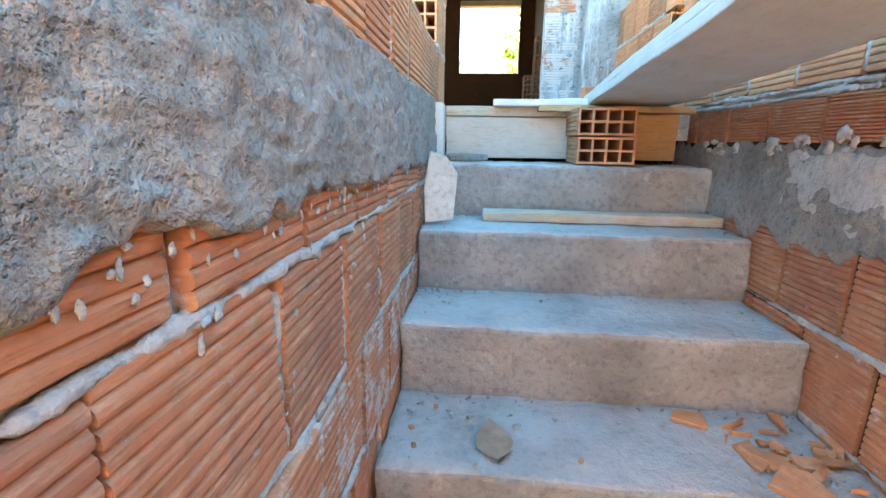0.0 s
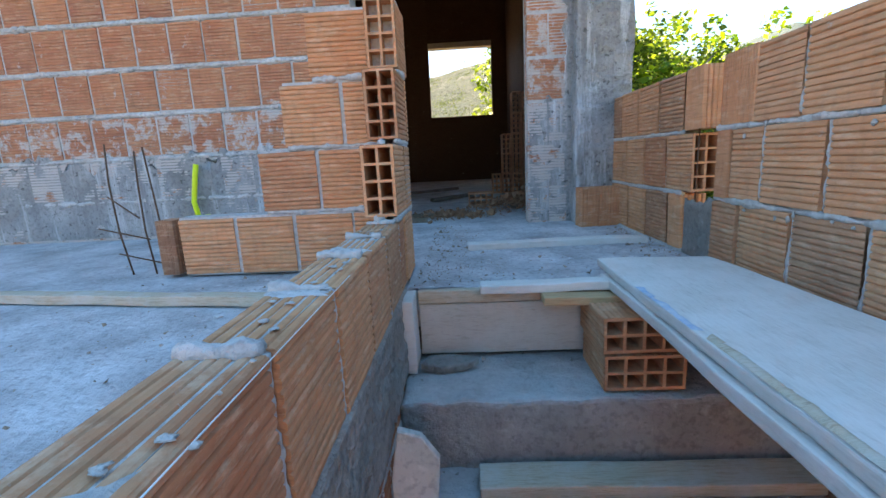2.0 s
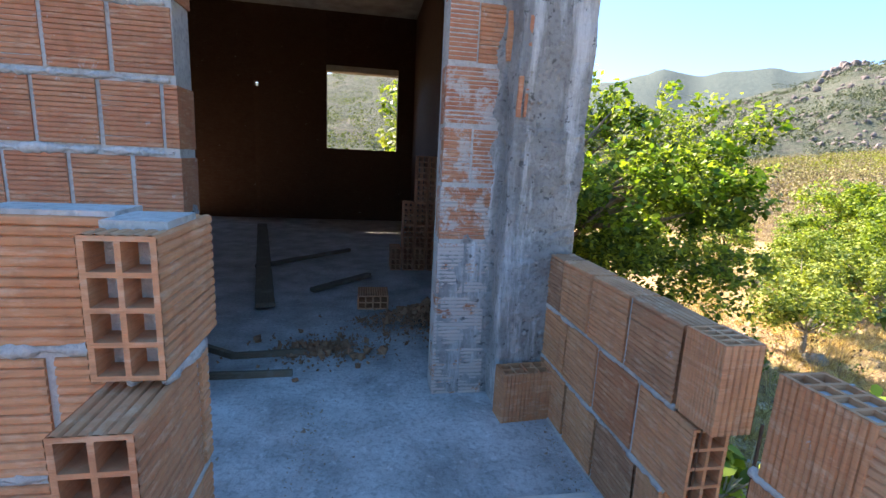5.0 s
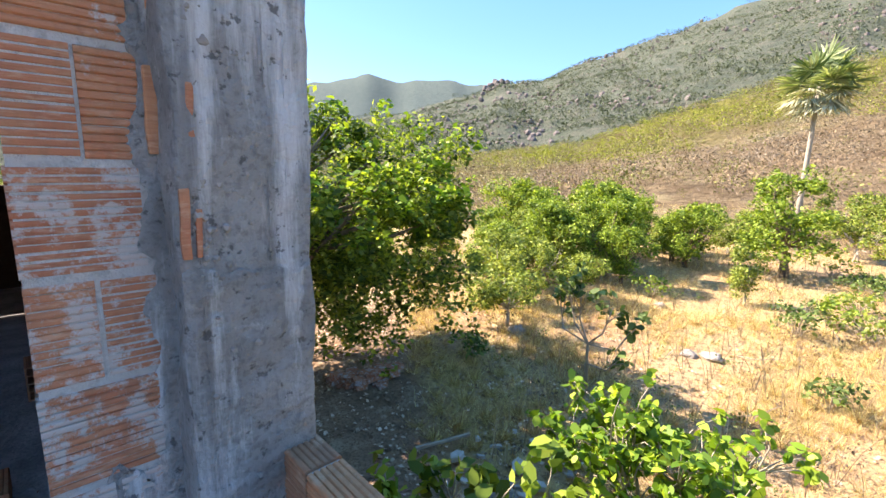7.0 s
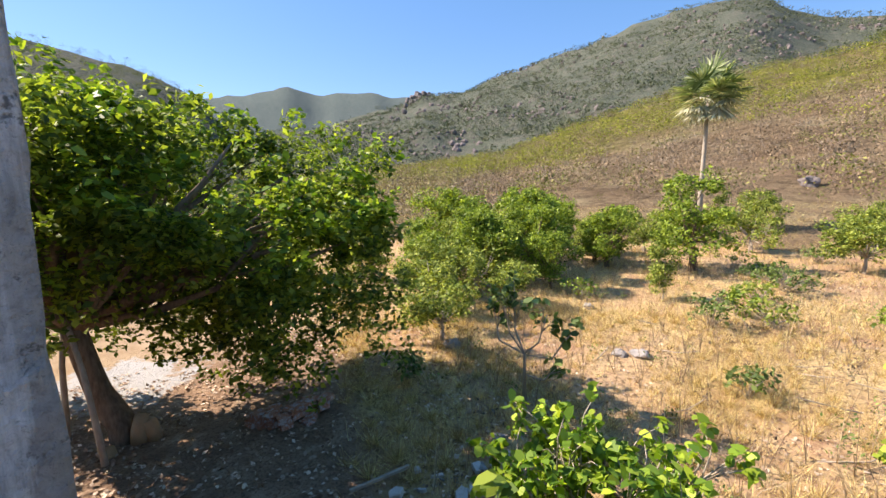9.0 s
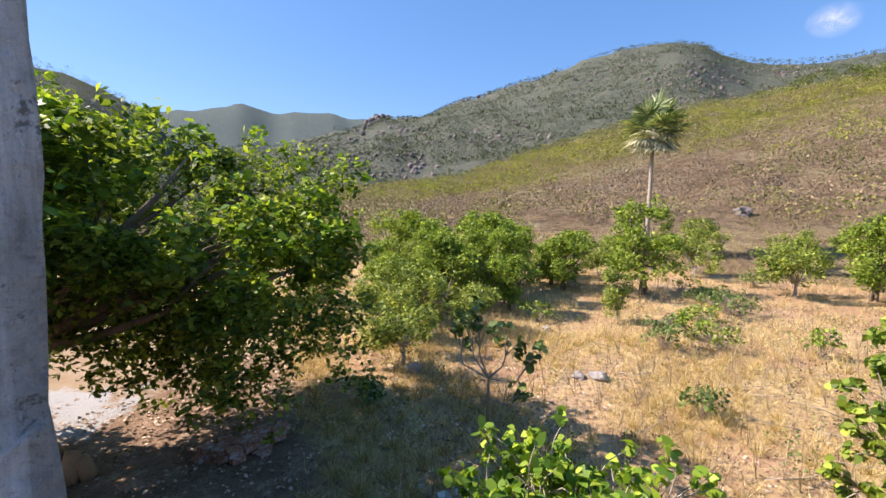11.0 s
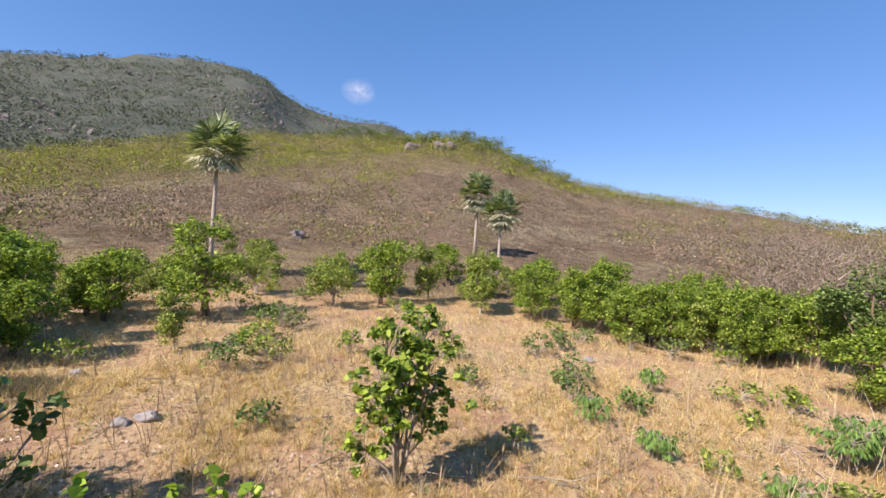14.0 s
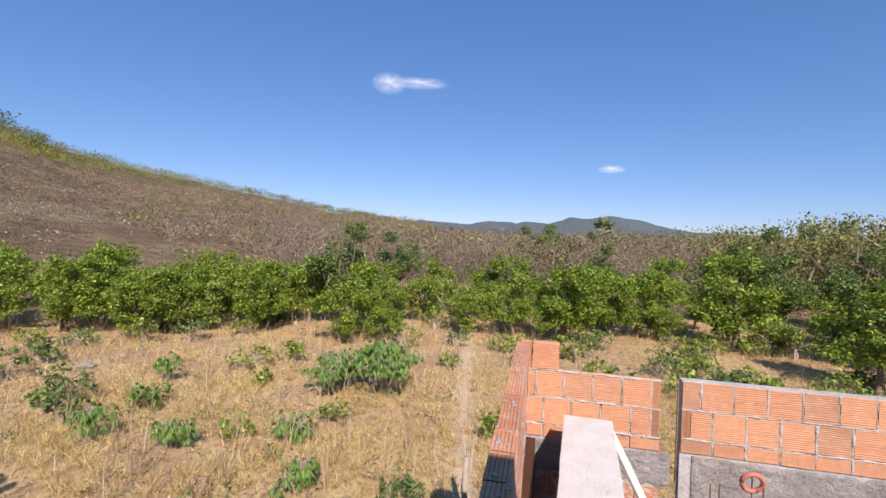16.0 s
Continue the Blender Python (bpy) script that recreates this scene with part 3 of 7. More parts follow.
def polar(r, az):
    return CX + r * math.cos(radians(az)), CY + r * math.sin(radians(az))


# orchard of young cashew and citrus trees
ORCHARD = "rows of young orchard trees"
kinds = [
    ("green orchard tree with a rounded crown on a short dark trunk", tree_meshes("orchard_a", 3.7, (1.9, 1.9, 1.75), 0.085, 300, 24, 0.125, M_LEAF_ORCH, M_BARK, 21, 0.28, stems=2, lumps=13)),
    ("bushy orchard tree with dense bright green leaves", tree_meshes("orchard_b", 3.2, (1.5, 1.5, 1.6), 0.07, 250, 24, 0.125, M_LEAF_ORCH, M_BARK, 22, 0.25, stems=3, lumps=12)),
    ("yellow-green orchard tree with a loose open crown", tree_meshes("orchard_c", 3.0, (1.55, 1.55, 1.5), 0.06, 180, 22, 0.125, M_LEAF_ORCH2, M_BARKPALE, 23, 0.2, stems=2, lumps=7)),
    ("slender orchard tree with a tall narrow crown", tree_meshes("orchard_d", 3.4, (1.1, 1.1, 1.7), 0.055, 160, 22, 0.125, M_LEAF_ORCH2, M_BARKPALE, 24, 0.2, lumps=8)),
    ("dark dense tree with small dull leaves", tree_meshes("orchard_e", 4.6, (2.2, 2.2, 2.0), 0.12, 380, 24, 0.125, M_LEAF_DARK, M_BARK, 25, 0.2, stems=2, lumps=12)),
]
first = {}


def orchard_tree(kind, x, y, size, turn):
    label, meshes = kinds[kind]
    if kind not in first:
        first[kind] = plant("orchard_tree", label, "tree", meshes, at_ground(x, y, turn, size), ORCHARD)
    else:
        m = at_ground(x, y, turn, size)
        ob = copy_thing(first[kind], Matrix.Identity(4))
        ob.matrix_basis = m


for kind, x, y, size in (
    (0, 21.6, 3.5, 1.15), (2, 28.5, 1.9, 1.0), (1, 20.6, 6.5, 1.05), (1, 21.6, 7.4, 0.95), (1, 19.8, 9.9, 1.2), (2, 17.0, 11.2, 1.25), (0, 15.5, 10.2, 1.0),
    (2, 24.7, -2.1, 1.05), (1, 25.8, -4.9, 1.1), (3, 27.2, -8.0, 1.15), (3, 23.2, -9.8, 1.2), (2, 30.0, -5.5, 1.1), (2, 33.0, -3.0, 1.1),
    (1, 23.4, -13.2, 1.05), (0, 20.9, -15.2, 1.05), (0, 18.6, -14.9, 0.8), (1, 16.3, -13.4, 0.85), (0, 17.4, -17.4, 0.85), (2, 15.4, -15.9, 0.95), (1, 13.9, -18.8, 0.95),
    (2, 13.4, -18.0, 0.9), (4, 10.0, -18.6, 1.05), (1, 8.6, -15.4, 0.8), (0, 7.2, -16.4, 0.72), (3, 6.9, -23.6, 1.1), (2, 5.6, -20.8, 1.0), (0, 2.7, -19.4, 0.95), (0, 0.4, -19.1, 1.05),
    (1, -2.8, -21.4, 1.0), (0, -6.3, -20.6, 1.1), (4, -10.2, -17.3, 0.95), (0, -8.2, -15.3, 0.95), (1, -11.5, -20.5, 1.1), (0, 27.4, 13.5, 1.1), (1, 25.0, 10.8, 1.0), (2, 22.5, 13.0, 1.2), (1, 18.5, 14.2, 1.2),
    (2, 31.0, 7.5, 1.05), (2, 36.0, 3.0, 1.1), (1, 33.5, -11.5, 1.05), (2, 30.0, -15.0, 1.05), (0, 27.4, -16.5, 0.95), (1, 25.0, -19.0, 0.95), (0, 20.5, -21.5, 0.95), (2, 17.0, -24.0, 1.0),
    (1, 11.0, -24.5, 1.05), (0, -5.2, -27.5, 1.1), (2, 0.5, -26.0, 1.0), (1, 12.8, 13.2, 1.0), (0, 11.2, 16.5, 1.2), (2, 9.1, 6.8, 0.75), (2, 13.2, 8.6, 0.95), (1, 14.8, 9.0, 0.95), (0, 16.6, 8.2, 0.95), (2, 11.6, 9.2, 0.85), (1, 17.8, 12.4, 1.1), (2, 23.4, 9.0, 1.0), (2, 26.0, 6.4, 0.9), (3, 16.2, 3.4, 0.6), (3, 28.8, -12.0, 1.0), (2, 21.8, -18.2, 0.9), (1, -0.8, -22.5, 1.0), (0, 3.9, -24.2, 1.0), (0, -13.5, -16.5, 1.1), (4, -13.0, -22.0, 1.1),
    (1, 18.6, 8.9, 0.85), (0, 14.2, 11.0, 0.85), (2, 20.8, 11.6, 0.9), (1, 15.6, 7.0, 0.7), (2, 12.4, 7.2, 0.75), (0, 17.6, 9.8, 0.85), (1, 12.6, 10.4, 0.8), (2, 22.0, 8.6, 0.8), (1, 24.4, 7.8, 0.85), (3, 10.6, 8.1, 0.8),
    (0, 21.6, -12.0, 0.85), (1, 19.6, -13.4, 0.95), (0, 18.0, -13.6, 0.95), (1, 16.8, -15.2, 0.95), (0, 15.6, -14.6, 0.9), (1, 14.6, -17.0, 1.0), (0, 13.0, -16.2, 0.85), (1, 12.2, -19.0, 1.0), (0, 25.4, -10.8, 0.9)):
    orchard_tree(kind, x, y, size * RNG.uniform(0.92, 1.15) * (0.94 if y < -12 else 0.9 if y > 5 and x > 8 else 1.0), RNG.uniform(0, 360))
orchard_tree(3, 1.9, 10.4, 1.5, 40)
orchard_tree(4, -5.2, 11.5, 1.4, 80)
orchard_tree(4, -4.0, 9.8, 1.2, 10)
for x, y, s in ((-9.5, -25.0, 0.8), (-14.0, -27.0, 0.9), (-17.5, -22.0, 1.0), (-19.0, -30.0, 1.4), (-12.0, -33.0, 1.2)):
    orchard_tree(4, x, y, s, x * 31)

for x, y, k in ((1.5, -46.0, 1.25), (4.0, -52.0, 1.2), (-3.2, -55.0, 1.1), (-20.0, -44.0, 1.3), (-25.0, -50.0, 1.4), (12.0, -30.0, 1.0), (-2.0, -30.0, 0.9)):
    orchard_tree(4, x, y, k, x * 47)

# the belt of bushier trees along the south side
belt = np.random.default_rng(19)
for i, az in enumerate(np.arange(-50, -132, -2.9)):
    r = (22.5, 26.0, 19.5, 24.0)[i % 4] + belt.uniform(-1, 1) + (4 if az > -62 else 0) + (2.0 if az < -98 else 0)
    x, y = polar(r, az)
    orchard_tree((1, 0, 2, 1, 0)[i % 5], x, y, belt.uniform(0.58, 0.98) * (0.8 if az < -95 else 1.0), belt.uniform(0, 360))

# the large spreading tree beside the yard
big = thing("spreading_tree", "large spreading tree with a dense dark green crown over the yard", "tree", Matrix.Translation((2.7, 8.3, GROUND)))
rng = np.random.default_rng(5)
tips, lobes = crown_tips(3500, np.array([1.35, -0.25, 3.4]), np.array([4.0, 3.6, 3.15]), rng, 72, 0.55, -0.92, (0.15, 0.33))
tips = tips[(tips[:, 0] > 0.75 + 0.5 * np.sin(tips[:, 1] * 3)) | (tips[:, 2] > 2.25)]
# the crown slopes down towards the field
def under_slope(p):
    return p[..., 2] < np.interp(p[..., 0] - 0.15 * p[..., 1], [-1, 0.4, 1.4, 2.4, 3.8, 4.7, 5.2], [5.7, 5.7, 5.3, 5.0, 4.6, 3.8, 2.9]) + 0.06 * p[..., 1]


tips = tips[under_slope(tips)]
lobes = [o for o in lobes if under_slope(o)]
# boughs that hang almost to the ground on the field side
skirt = np.stack([rng.uniform(1.35, 4.5, 560), rng.uniform(-2.5, 0.3, 560), 0.45 + 1.8 * rng.uniform(0, 1, 560) ** 0.8], -1)
skirt = skirt[np.array([noise.noise(Vector(t) * 1.3) for t in skirt]) > -0.12]
tips = np.concatenate([tips, skirt])
# the crown is open in places and lets flecks of sun through
tips = tips[np.array([noise.noise(Vector(t) * 1.5) + 0.5 * noise.noise(Vector(t) * 3.7) for t in tips]) > -0.27]
wood = [tube([(0.25, -0.2, -0.2), (0.2, -0.15, 0.25), (0.02, 0, 0.8), (-0.12, 0.1, 1.5), (-0.2, 0.1, 2.0)], [0.26, 0.2, 0.17, 0.16, 0.15], 10, 0.3)]
for i, e in enumerate([o for o in lobes if o[2] > 2.9] + [t for t in tips[rng.integers(0, len(tips), 26)] if t[2] > 2.9]):
    f, e = Vector((-0.18, 0.1, 1.85)), Vector(e)
    wood.append(tube([f, f.lerp(e, 0.4) + Vector(rng.normal(size=3)) * 0.2, f.lerp(e, 0.75) + Vector(rng.normal(size=3)) * 0.15, e], [0.1, 0.065, 0.04, 0.012], 6, 0.2, i))
part("trunk", mesh_of("big_trunk", *join(wood), M_BARK, True), big, "leaning brown trunk with low limbs")
c, nrm, sz = rosettes(tips, 20, 0.21, 0.115, rng)
big_crown = part("crown", leaves_mesh("big_crown", c, nrm, sz, M_LEAF_BIG, "rhomb", 3), big, "dense crown of dark and lime leaves")
# lime upper leaves: young growth, and sunlight on the crown put in as colour
young = tips[(tips[:, 2] > 2.6) & (np.array([noise.noise(Vector(t) * 1.1) for t in tips]) > -0.02)]
young = young[rng.permutation(len(young))[:900]] * 1.03
c, nrm, sz = rosettes(young, 12, 0.15, 0.125, rng, 0.8)
part("young_leaves", leaves_mesh("young_leaves", c, nrm, sz, M_LEAF_NEAR, "oval", 4), big_crown, "lime-green leaves at the twig ends, for young growth and sunlit tops")
# forked props under the low limb
for x, y, dx, dy, h in ((2.35, 8.75, 0.1, -0.15, 1.75), (2.5, 7.55, -0.1, 0.5, 1.95)):
    v, f = tube([(0, 0, -0.05), (dx * 0.3, dy * 0.2, h * 0.35), (dx * 0.5, dy * 0.6, h * 0.7), (dx, dy, h)], [0.05, 0.042, 0.04, 0.036], 7, 0.3)
    thing("wooden_prop", "crooked grey wooden prop standing under a tree limb", "post", Matrix.Translation((x, y, GROUND)), me=mesh_of("prop", v, f, M_BARKPALE, True), group="props under the tree")

# near cashew saplings beside the wall
def cashew(name, x, y, label, stems_at, per, leaf, seed, mat=M_LEAF_NEAR, fork=0.0):
    """A young cashew: bent stems, each ending in rosettes of broad leaves."""
    rng = np.random.default_rng(seed)
    ob = thing(name, label, "shrub", Matrix.Translation((x, y, GROUND)))
    wood, tips = [], []
    for tx, ty, tz, many, spread in stems_at:
        e = Vector((tx, ty, tz))
        m1 = Vector((tx * 0.2 + rng.normal() * 0.06, ty * 0.2 + rng.normal() * 0.06, tz * 0.4)) if not fork else Vector((0.02, 0.03, min(fork, tz * 0.7)))
        m2 = Vector((tx * 0.65 + rng.normal() * 0.06, ty * 0.65 + rng.normal() * 0.06, tz * 0.72))
        wood.append(tube([(rng.normal() * 0.02, rng.normal() * 0.02, -0.1), m1, m2, e], [0.028, 0.021, 0.015, 0.006], 6, 0.2, seed))
        for k in range(many):
            q = e + Vector(rng.normal(size=3)) * spread
            wood.append(tube([m2.lerp(e, rng.uniform(0, 0.8)), q.lerp(e, 0.4), q], [0.009, 0.006, 0.004], 5))
            tips.append(q)
    c, nrm, sz = rosettes(tips, per, leaf * 0.85, leaf, rng, 0.25)
    part("stem", mesh_of(name + "_stem", *join(wood), M_BARKPALE, True), ob)
    part("foliage", leaves_mesh(name + "_leaves", c, nrm, sz, mat, "oval", seed), ob, "broad glossy green leaves in rosettes")
    return ob


rng = np.random.default_rng(11)
cashew("cashew_bush", 7.5, -1.5, "young cashew bush with broad bright green leaves", [(-0.55, 0.55, 2.0, 15, 0.22), (0.1, 0.3, 2.5, 15, 0.20), (0.35, -0.35, 2.55, 14, 0.20), (0.0, 0.0, 1.9, 20, 0.27), (0.15, -0.55, 1.6, 17, 0.24), (-0.3, 0.45, 1.3, 17, 0.24), (0.3, -0.1, 1.1, 15, 0.26), (-0.1, -0.35, 2.1, 15, 0.22), (0.1, 0.55, 0.7, 7, 0.15), (0.3, -0.4, 0.95, 10, 0.20), (0.05, 0.1, 1.55, 18, 0.26), (-0.15, 0.2, 1.75, 16, 0.24)], 17, 0.118, 31, M_LEAF_ORCH)
cashew("cashew_bush", 4.55, 1.45, "low cashew bush with sunlit lime leaves close to the wall", [(-0.35, 0.75, 1.26, 16, 0.18), (0.0, 0.35, 1.47, 18, 0.18), (0.25, 0.1, 1.34, 16, 0.18), (0.0, -0.2, 1.22, 18, 0.20), (-0.3, 0.15, 1.09, 18, 0.23), (0.5, -0.75, 1.39, 8, 0.16), (0.2, -0.6, 1.01, 14, 0.21), (0.3, 0.5, 1.01, 16, 0.23), (0.7, -0.45, 1.13, 8, 0.14), (-0.5, -0.3, 0.84, 16, 0.21), (0.1, 0.6, 1.3, 18, 0.23), (0.3, -0.3, 1.15, 18, 0.23), (-0.2, 0.45, 1.25, 18, 0.23)], 10, 0.12, 32)
cashew("cashew_bush", 2.75, 2.35, "small cashew bush with dark green leaves beside the house", [(-0.2, 0.5, 1.15, 5, 0.12), (0.25, 0.35, 1.2, 5, 0.12), (0.5, -0.1, 1.15, 6, 0.14), (0.15, -0.25, 0.95, 5, 0.14), (0.75, -0.45, 1.1, 6, 0.15)], 9, 0.17, 33, M_LEAF_ORCH)
cashew("cashew_bush", 5.6, -0.4, "low cashew shoot in the dry grass", [(0, 0, 0.75, 5, 0.12), (0.1, 0.5, 0.7, 4, 0.12), (-0.2, 0.3, 0.5, 4, 0.12)], 8, 0.16, 34)
cashew("cashew_bush", 3.6, -0.1, "low cashew shoot beside the wall", [(0, 0.1, 0.62, 5, 0.14), (0.2, 0.45, 0.55, 5, 0.13)], 8, 0.16, 35)
cashew("sapling", 7.4, 3.7, "thin sapling with a bare pale stem and sparse leaves", [(-0.15, 0.35, 1.85, 5, 0.18), (0.05, -0.35, 1.7, 5, 0.16), (0.1, -0.65, 1.35, 4, 0.13), (0.0, -0.55, 0.85, 3, 0.12), (-0.2, 0.1, 1.95, 5, 0.16), (0.0, 0.6, 1.55, 4, 0.15)], 8, 0.15, 36, M_LEAF_DARK, 0.95)


def low_shrub(name, label, x, y, wide, high, count, leaf, mat, seed, shape="rhomb", group="low shrubs in the field"):
    rng = np.random.default_rng(seed)
    ob = thing(name, label, "shrub", Matrix.Translation((x, y, ground_at(x, y))), group)
    tips, wood = [], []
    for _ in range(count):
        a, q = rng.uniform(0, 2 * math.pi), rng.uniform(0.1, 1) ** 0.6
        e = Vector((math.cos(a) * q * wide, math.sin(a) * q * wide, high * rng.uniform(0.45, 1.0) * (1.15 - 0.4 * q)))
        wood.append(tube([(rng.normal() * 0.05, rng.normal() * 0.05, -0.03), (e.x * 0.4, e.y * 0.4, e.z * 0.55), e], [0.012, 0.009, 0.004], 4))
        tips.append(e)
    c, nrm, sz = rosettes(tips, 13, leaf * 1.1, leaf * 0.78, rng, 0.3)
    part("stem", mesh_of(name + "_stem", *join(wood), M_BARKPALE), ob)
    part("foliage", leaves_mesh(name + "_leaves", c, nrm, sz, mat, shape, seed), ob)


for i, (x, y, w, h, n, mat) in enumerate((
    (8.2, -3.9, 0.18, 0.75, 6, M_LEAF_ORCH2), (10.6, -6.8, 0.35, 0.7, 16, M_LEAF_DARK), (14.6, -8.2, 0.5, 0.9, 20, M_LEAF_DARK),
    (9.7, -8.0, 0.4, 0.6, 16, M_LEAF_CASS), (8.4, -10.2, 0.25, 0.4, 9, M_LEAF_ORCH), (6.8, -7.3, 0.3, 0.35, 9, M_LEAF_ORCH2), (5.4, -8.7, 0.3, 0.35, 9, M_LEAF_ORCH2), (10.0, 0.7, 0.35, 0.6, 12, M_LEAF_DARK),
    (19.6, 0.3, 0.9, 0.9, 40, M_LEAF_DARK), (17.5, 0.9, 0.8, 0.7, 30, M_LEAF_ORCH2), (15.0, 5.7, 0.5, 0.6, 16, M_LEAF_ORCH), (4.4, -16.4, 0.4, 0.6, 14, M_LEAF_DARK), (3.0, -6.2, 0.3, 0.4, 10, M_LEAF_DARK),
    (13.9, -13.6, 0.5, 0.9, 20, M_LEAF_DARK), (11.6, -7.7, 0.5, 0.9, 20, M_LEAF_DARK), (7.0, 6.1, 0.35, 0.5, 12, M_LEAF_DARK), (9.0, -12.6, 0.5, 0.7, 20, M_LEAF_ORCH), (1.9, -8.9, 0.35, 0.6, 16, M_LEAF_ORCH),
    (22.5, 1.2, 0.5, 0.45, 14, M_LEAF_ORCH), (26.5, -0.8, 0.7, 0.9, 26, M_LEAF_DARK), (18.0, -5.5, 0.6, 0.7, 20, M_LEAF_DARK), (4.0, -13.5, 0.3, 0.45, 9, M_LEAF_ORCH), (12.0, -4.5, 0.35, 0.5, 10, M_LEAF_DARK))):
    low_shrub("low_shrub", "low green shrub growing in the dry grass", x, y, w, h, n, 0.16, mat, 51 + i)

# cassava: bare stems under an umbrella of drooping hand-shaped leaves
def cassava(label, x, y, wide, high, stems, seed):
    rng = np.random.default_rng(seed)
    ob = thing("cassava_shrub", label, "shrub", Matrix.Translation((x, y, ground_at(x, y))), "cassava shrubs in the field")
    wood, verts, faces = [], [], []
    for _ in range(stems):
        a, q = rng.uniform(0, 2 * math.pi), rng.uniform(0, 1) ** 0.6
        foot = Vector((math.cos(a) * q * wide * 0.55, math.sin(a) * q * wide * 0.55, -0.04))
        e = Vector((math.cos(a) * q * wide + rng.normal() * 0.08, math.sin(a) * q * wide + rng.normal() * 0.08, high * rng.uniform(0.7, 1.0) * (1.1 - 0.3 * q)))
        wood.append(tube([foot, foot.lerp(e, 0.5) + Vector((rng.normal() * 0.04, rng.normal() * 0.04, 0)), e], [0.014, 0.011, 0.007], 5))
        for _ in range(13):
            b = rng.uniform(0, 2 * math.pi)
            out = Vector((math.cos(b), math.sin(b), 0))
            c = e + out * rng.uniform(0.06, 0.24) + Vector((0, 0, rng.uniform(-0.22, 0.08)))
            wood.append(tube([e - Vector((0, 0, rng.uniform(0, 0.12))), c], [0.004, 0.003], 3))
            side = Vector((-out.y, out.x, 0))
            for k in range(6):
                f = radians(-75 + 30 * k)
                d = (out * math.cos(f) + side * math.sin(f)) * 0.6 + Vector((0, 0, -rng.uniform(0.5, 1.1)))
                d = d.normalized() * rng.uniform(0.13, 0.21)
                w = d.cross(Vector((0, 0, 1))).normalized() * 0.017
                o = len(verts)
                verts += [c, c + d * 0.45 + w, c + d, c + d * 0.45 - w]
                faces.append((o, o + 1, o + 2, o + 3))
    part("stem", mesh_of("cassava_stem", *join(wood), M_BARKPALE), ob)
    part("foliage", mesh_of("cassava_leaves", verts, faces, M_LEAF_CASS), ob, "drooping hand-shaped green leaves")


cassava("spreading cassava shrub with drooping dark green leaves", 5.1, -10.9, 0.85, 1.3, 44, 401)
cassava("cassava shrub beside a larger one in dry grass", 6.3, -10.3, 0.55, 1.0, 18, 402)
for i, (x, y, h) in enumerate(((7.6, -6.6, 0.7), (5.6, -7.6, 0.6), (9.2, -6.3, 0.75), (4.6, -6.1, 0.5), (10.9, -9.6, 0.8))):
    cassava("small cassava plant on a thin stem in dry grass", x, y, 0.2, h, 5, 410 + i)

rng = np.random.default_rng(57)
for i in range(90):
    x, y = polar(rng.uniform(13, 25), rng.uniform(-125, 42) if i < 50 else rng.uniform(-128, -88))
    low_shrub("low_shrub", "small leafy shrub between the orchard trees", x, y, rng.uniform(0.3, 0.8), rng.uniform(0.4, 1.0), int(rng.integers(10, 26)), 0.16, (M_LEAF_ORCH, M_LEAF_ORCH2, M_LEAF_DARK)[i % 3], 120 + i)

# fan palms
def palm(x, y, high, crown, seed):
    rng = np.random.default_rng(seed)
    ob = thing("fan_palm", "tall fan palm with a slim grey trunk", "palm tree", Matrix.Translation((x, y, ground_at(x, y))), "fan palms on the slope")
    v, f = tube([(0, 0, -0.2), (0.03, 0.02, high * 0.3), (0.1, 0, high * 0.7), (0.08, 0, high)], [0.2, 0.14, 0.12, 0.11], 8, 0.15)
    part("trunk", mesh_of("palm_trunk", v, f, M_BARKPALE, True), ob)
    def fans(count, low, top, droop, reach):
        verts, faces = [], []
        for k in range(count):
            el = math.asin(rng.uniform(low, top))
            az = rng.uniform(0, 2 * math.pi)
            d = Vector((math.cos(el) * math.cos(az), math.cos(el) * math.sin(az), math.sin(el)))
            c = Vector((0.08, 0, high)) + d * crown * rng.uniform(0.36, 0.62) * reach
            side = d.cross(Vector((0, 0, 1))).normalized()
            upv = side.cross(d)
            fan = crown * rng.uniform(0.36, 0.54) * reach
            o = len(verts)
            for dx in (-0.015, 0.015):
                verts += [Vector((0.08, 0, high)) + side * dx, c + side * dx]
            faces.append((o, o + 1, o + 3, o + 2))
            for q in range(13):
                a = radians(-108 + 18 * q + rng.uniform(-4, 4))
                tip = c + (d * math.cos(a) + side * math.sin(a)) * fan * rng.uniform(0.8, 1.1) - Vector((0, 0, fan * droop * (1.3 - math.cos(a)))) + upv * 0.04
                w = (d * -math.sin(a) + side * math.cos(a)) * fan * 0.07
                m = c.lerp(tip, 0.5) + upv * 0.05
                o = len(verts)
                verts += [c, m + w, tip, m - w]
                faces.append((o, o + 1, o + 2, o + 3))
        return verts, faces

    top = part("crown", mesh_of("palm_crown", *fans(40, -0.15, 1.0, 0.18, 1.0), M_LEAF_PALM), ob, "crown of grey-green fan leaves")
    part("skirt", mesh_of("palm_skirt", *fans(26, -0.95, -0.15, 0.5, 0.92), M_PALMDRY), top, "pale drooping older fan leaves")


for r, az, z_mid, crown, seed in ((34, 8.0, 6.35, 2.6, 1), (47, -23.2, 6.35, 2.6, 2), (40, -26.3, 4.0, 2.2, 3), (75, -95.3, 4.6, 2.0, 4)):
    x, y = polar(r, az)
    palm(x, y, z_mid - ground_at(x, y), crown, seed)

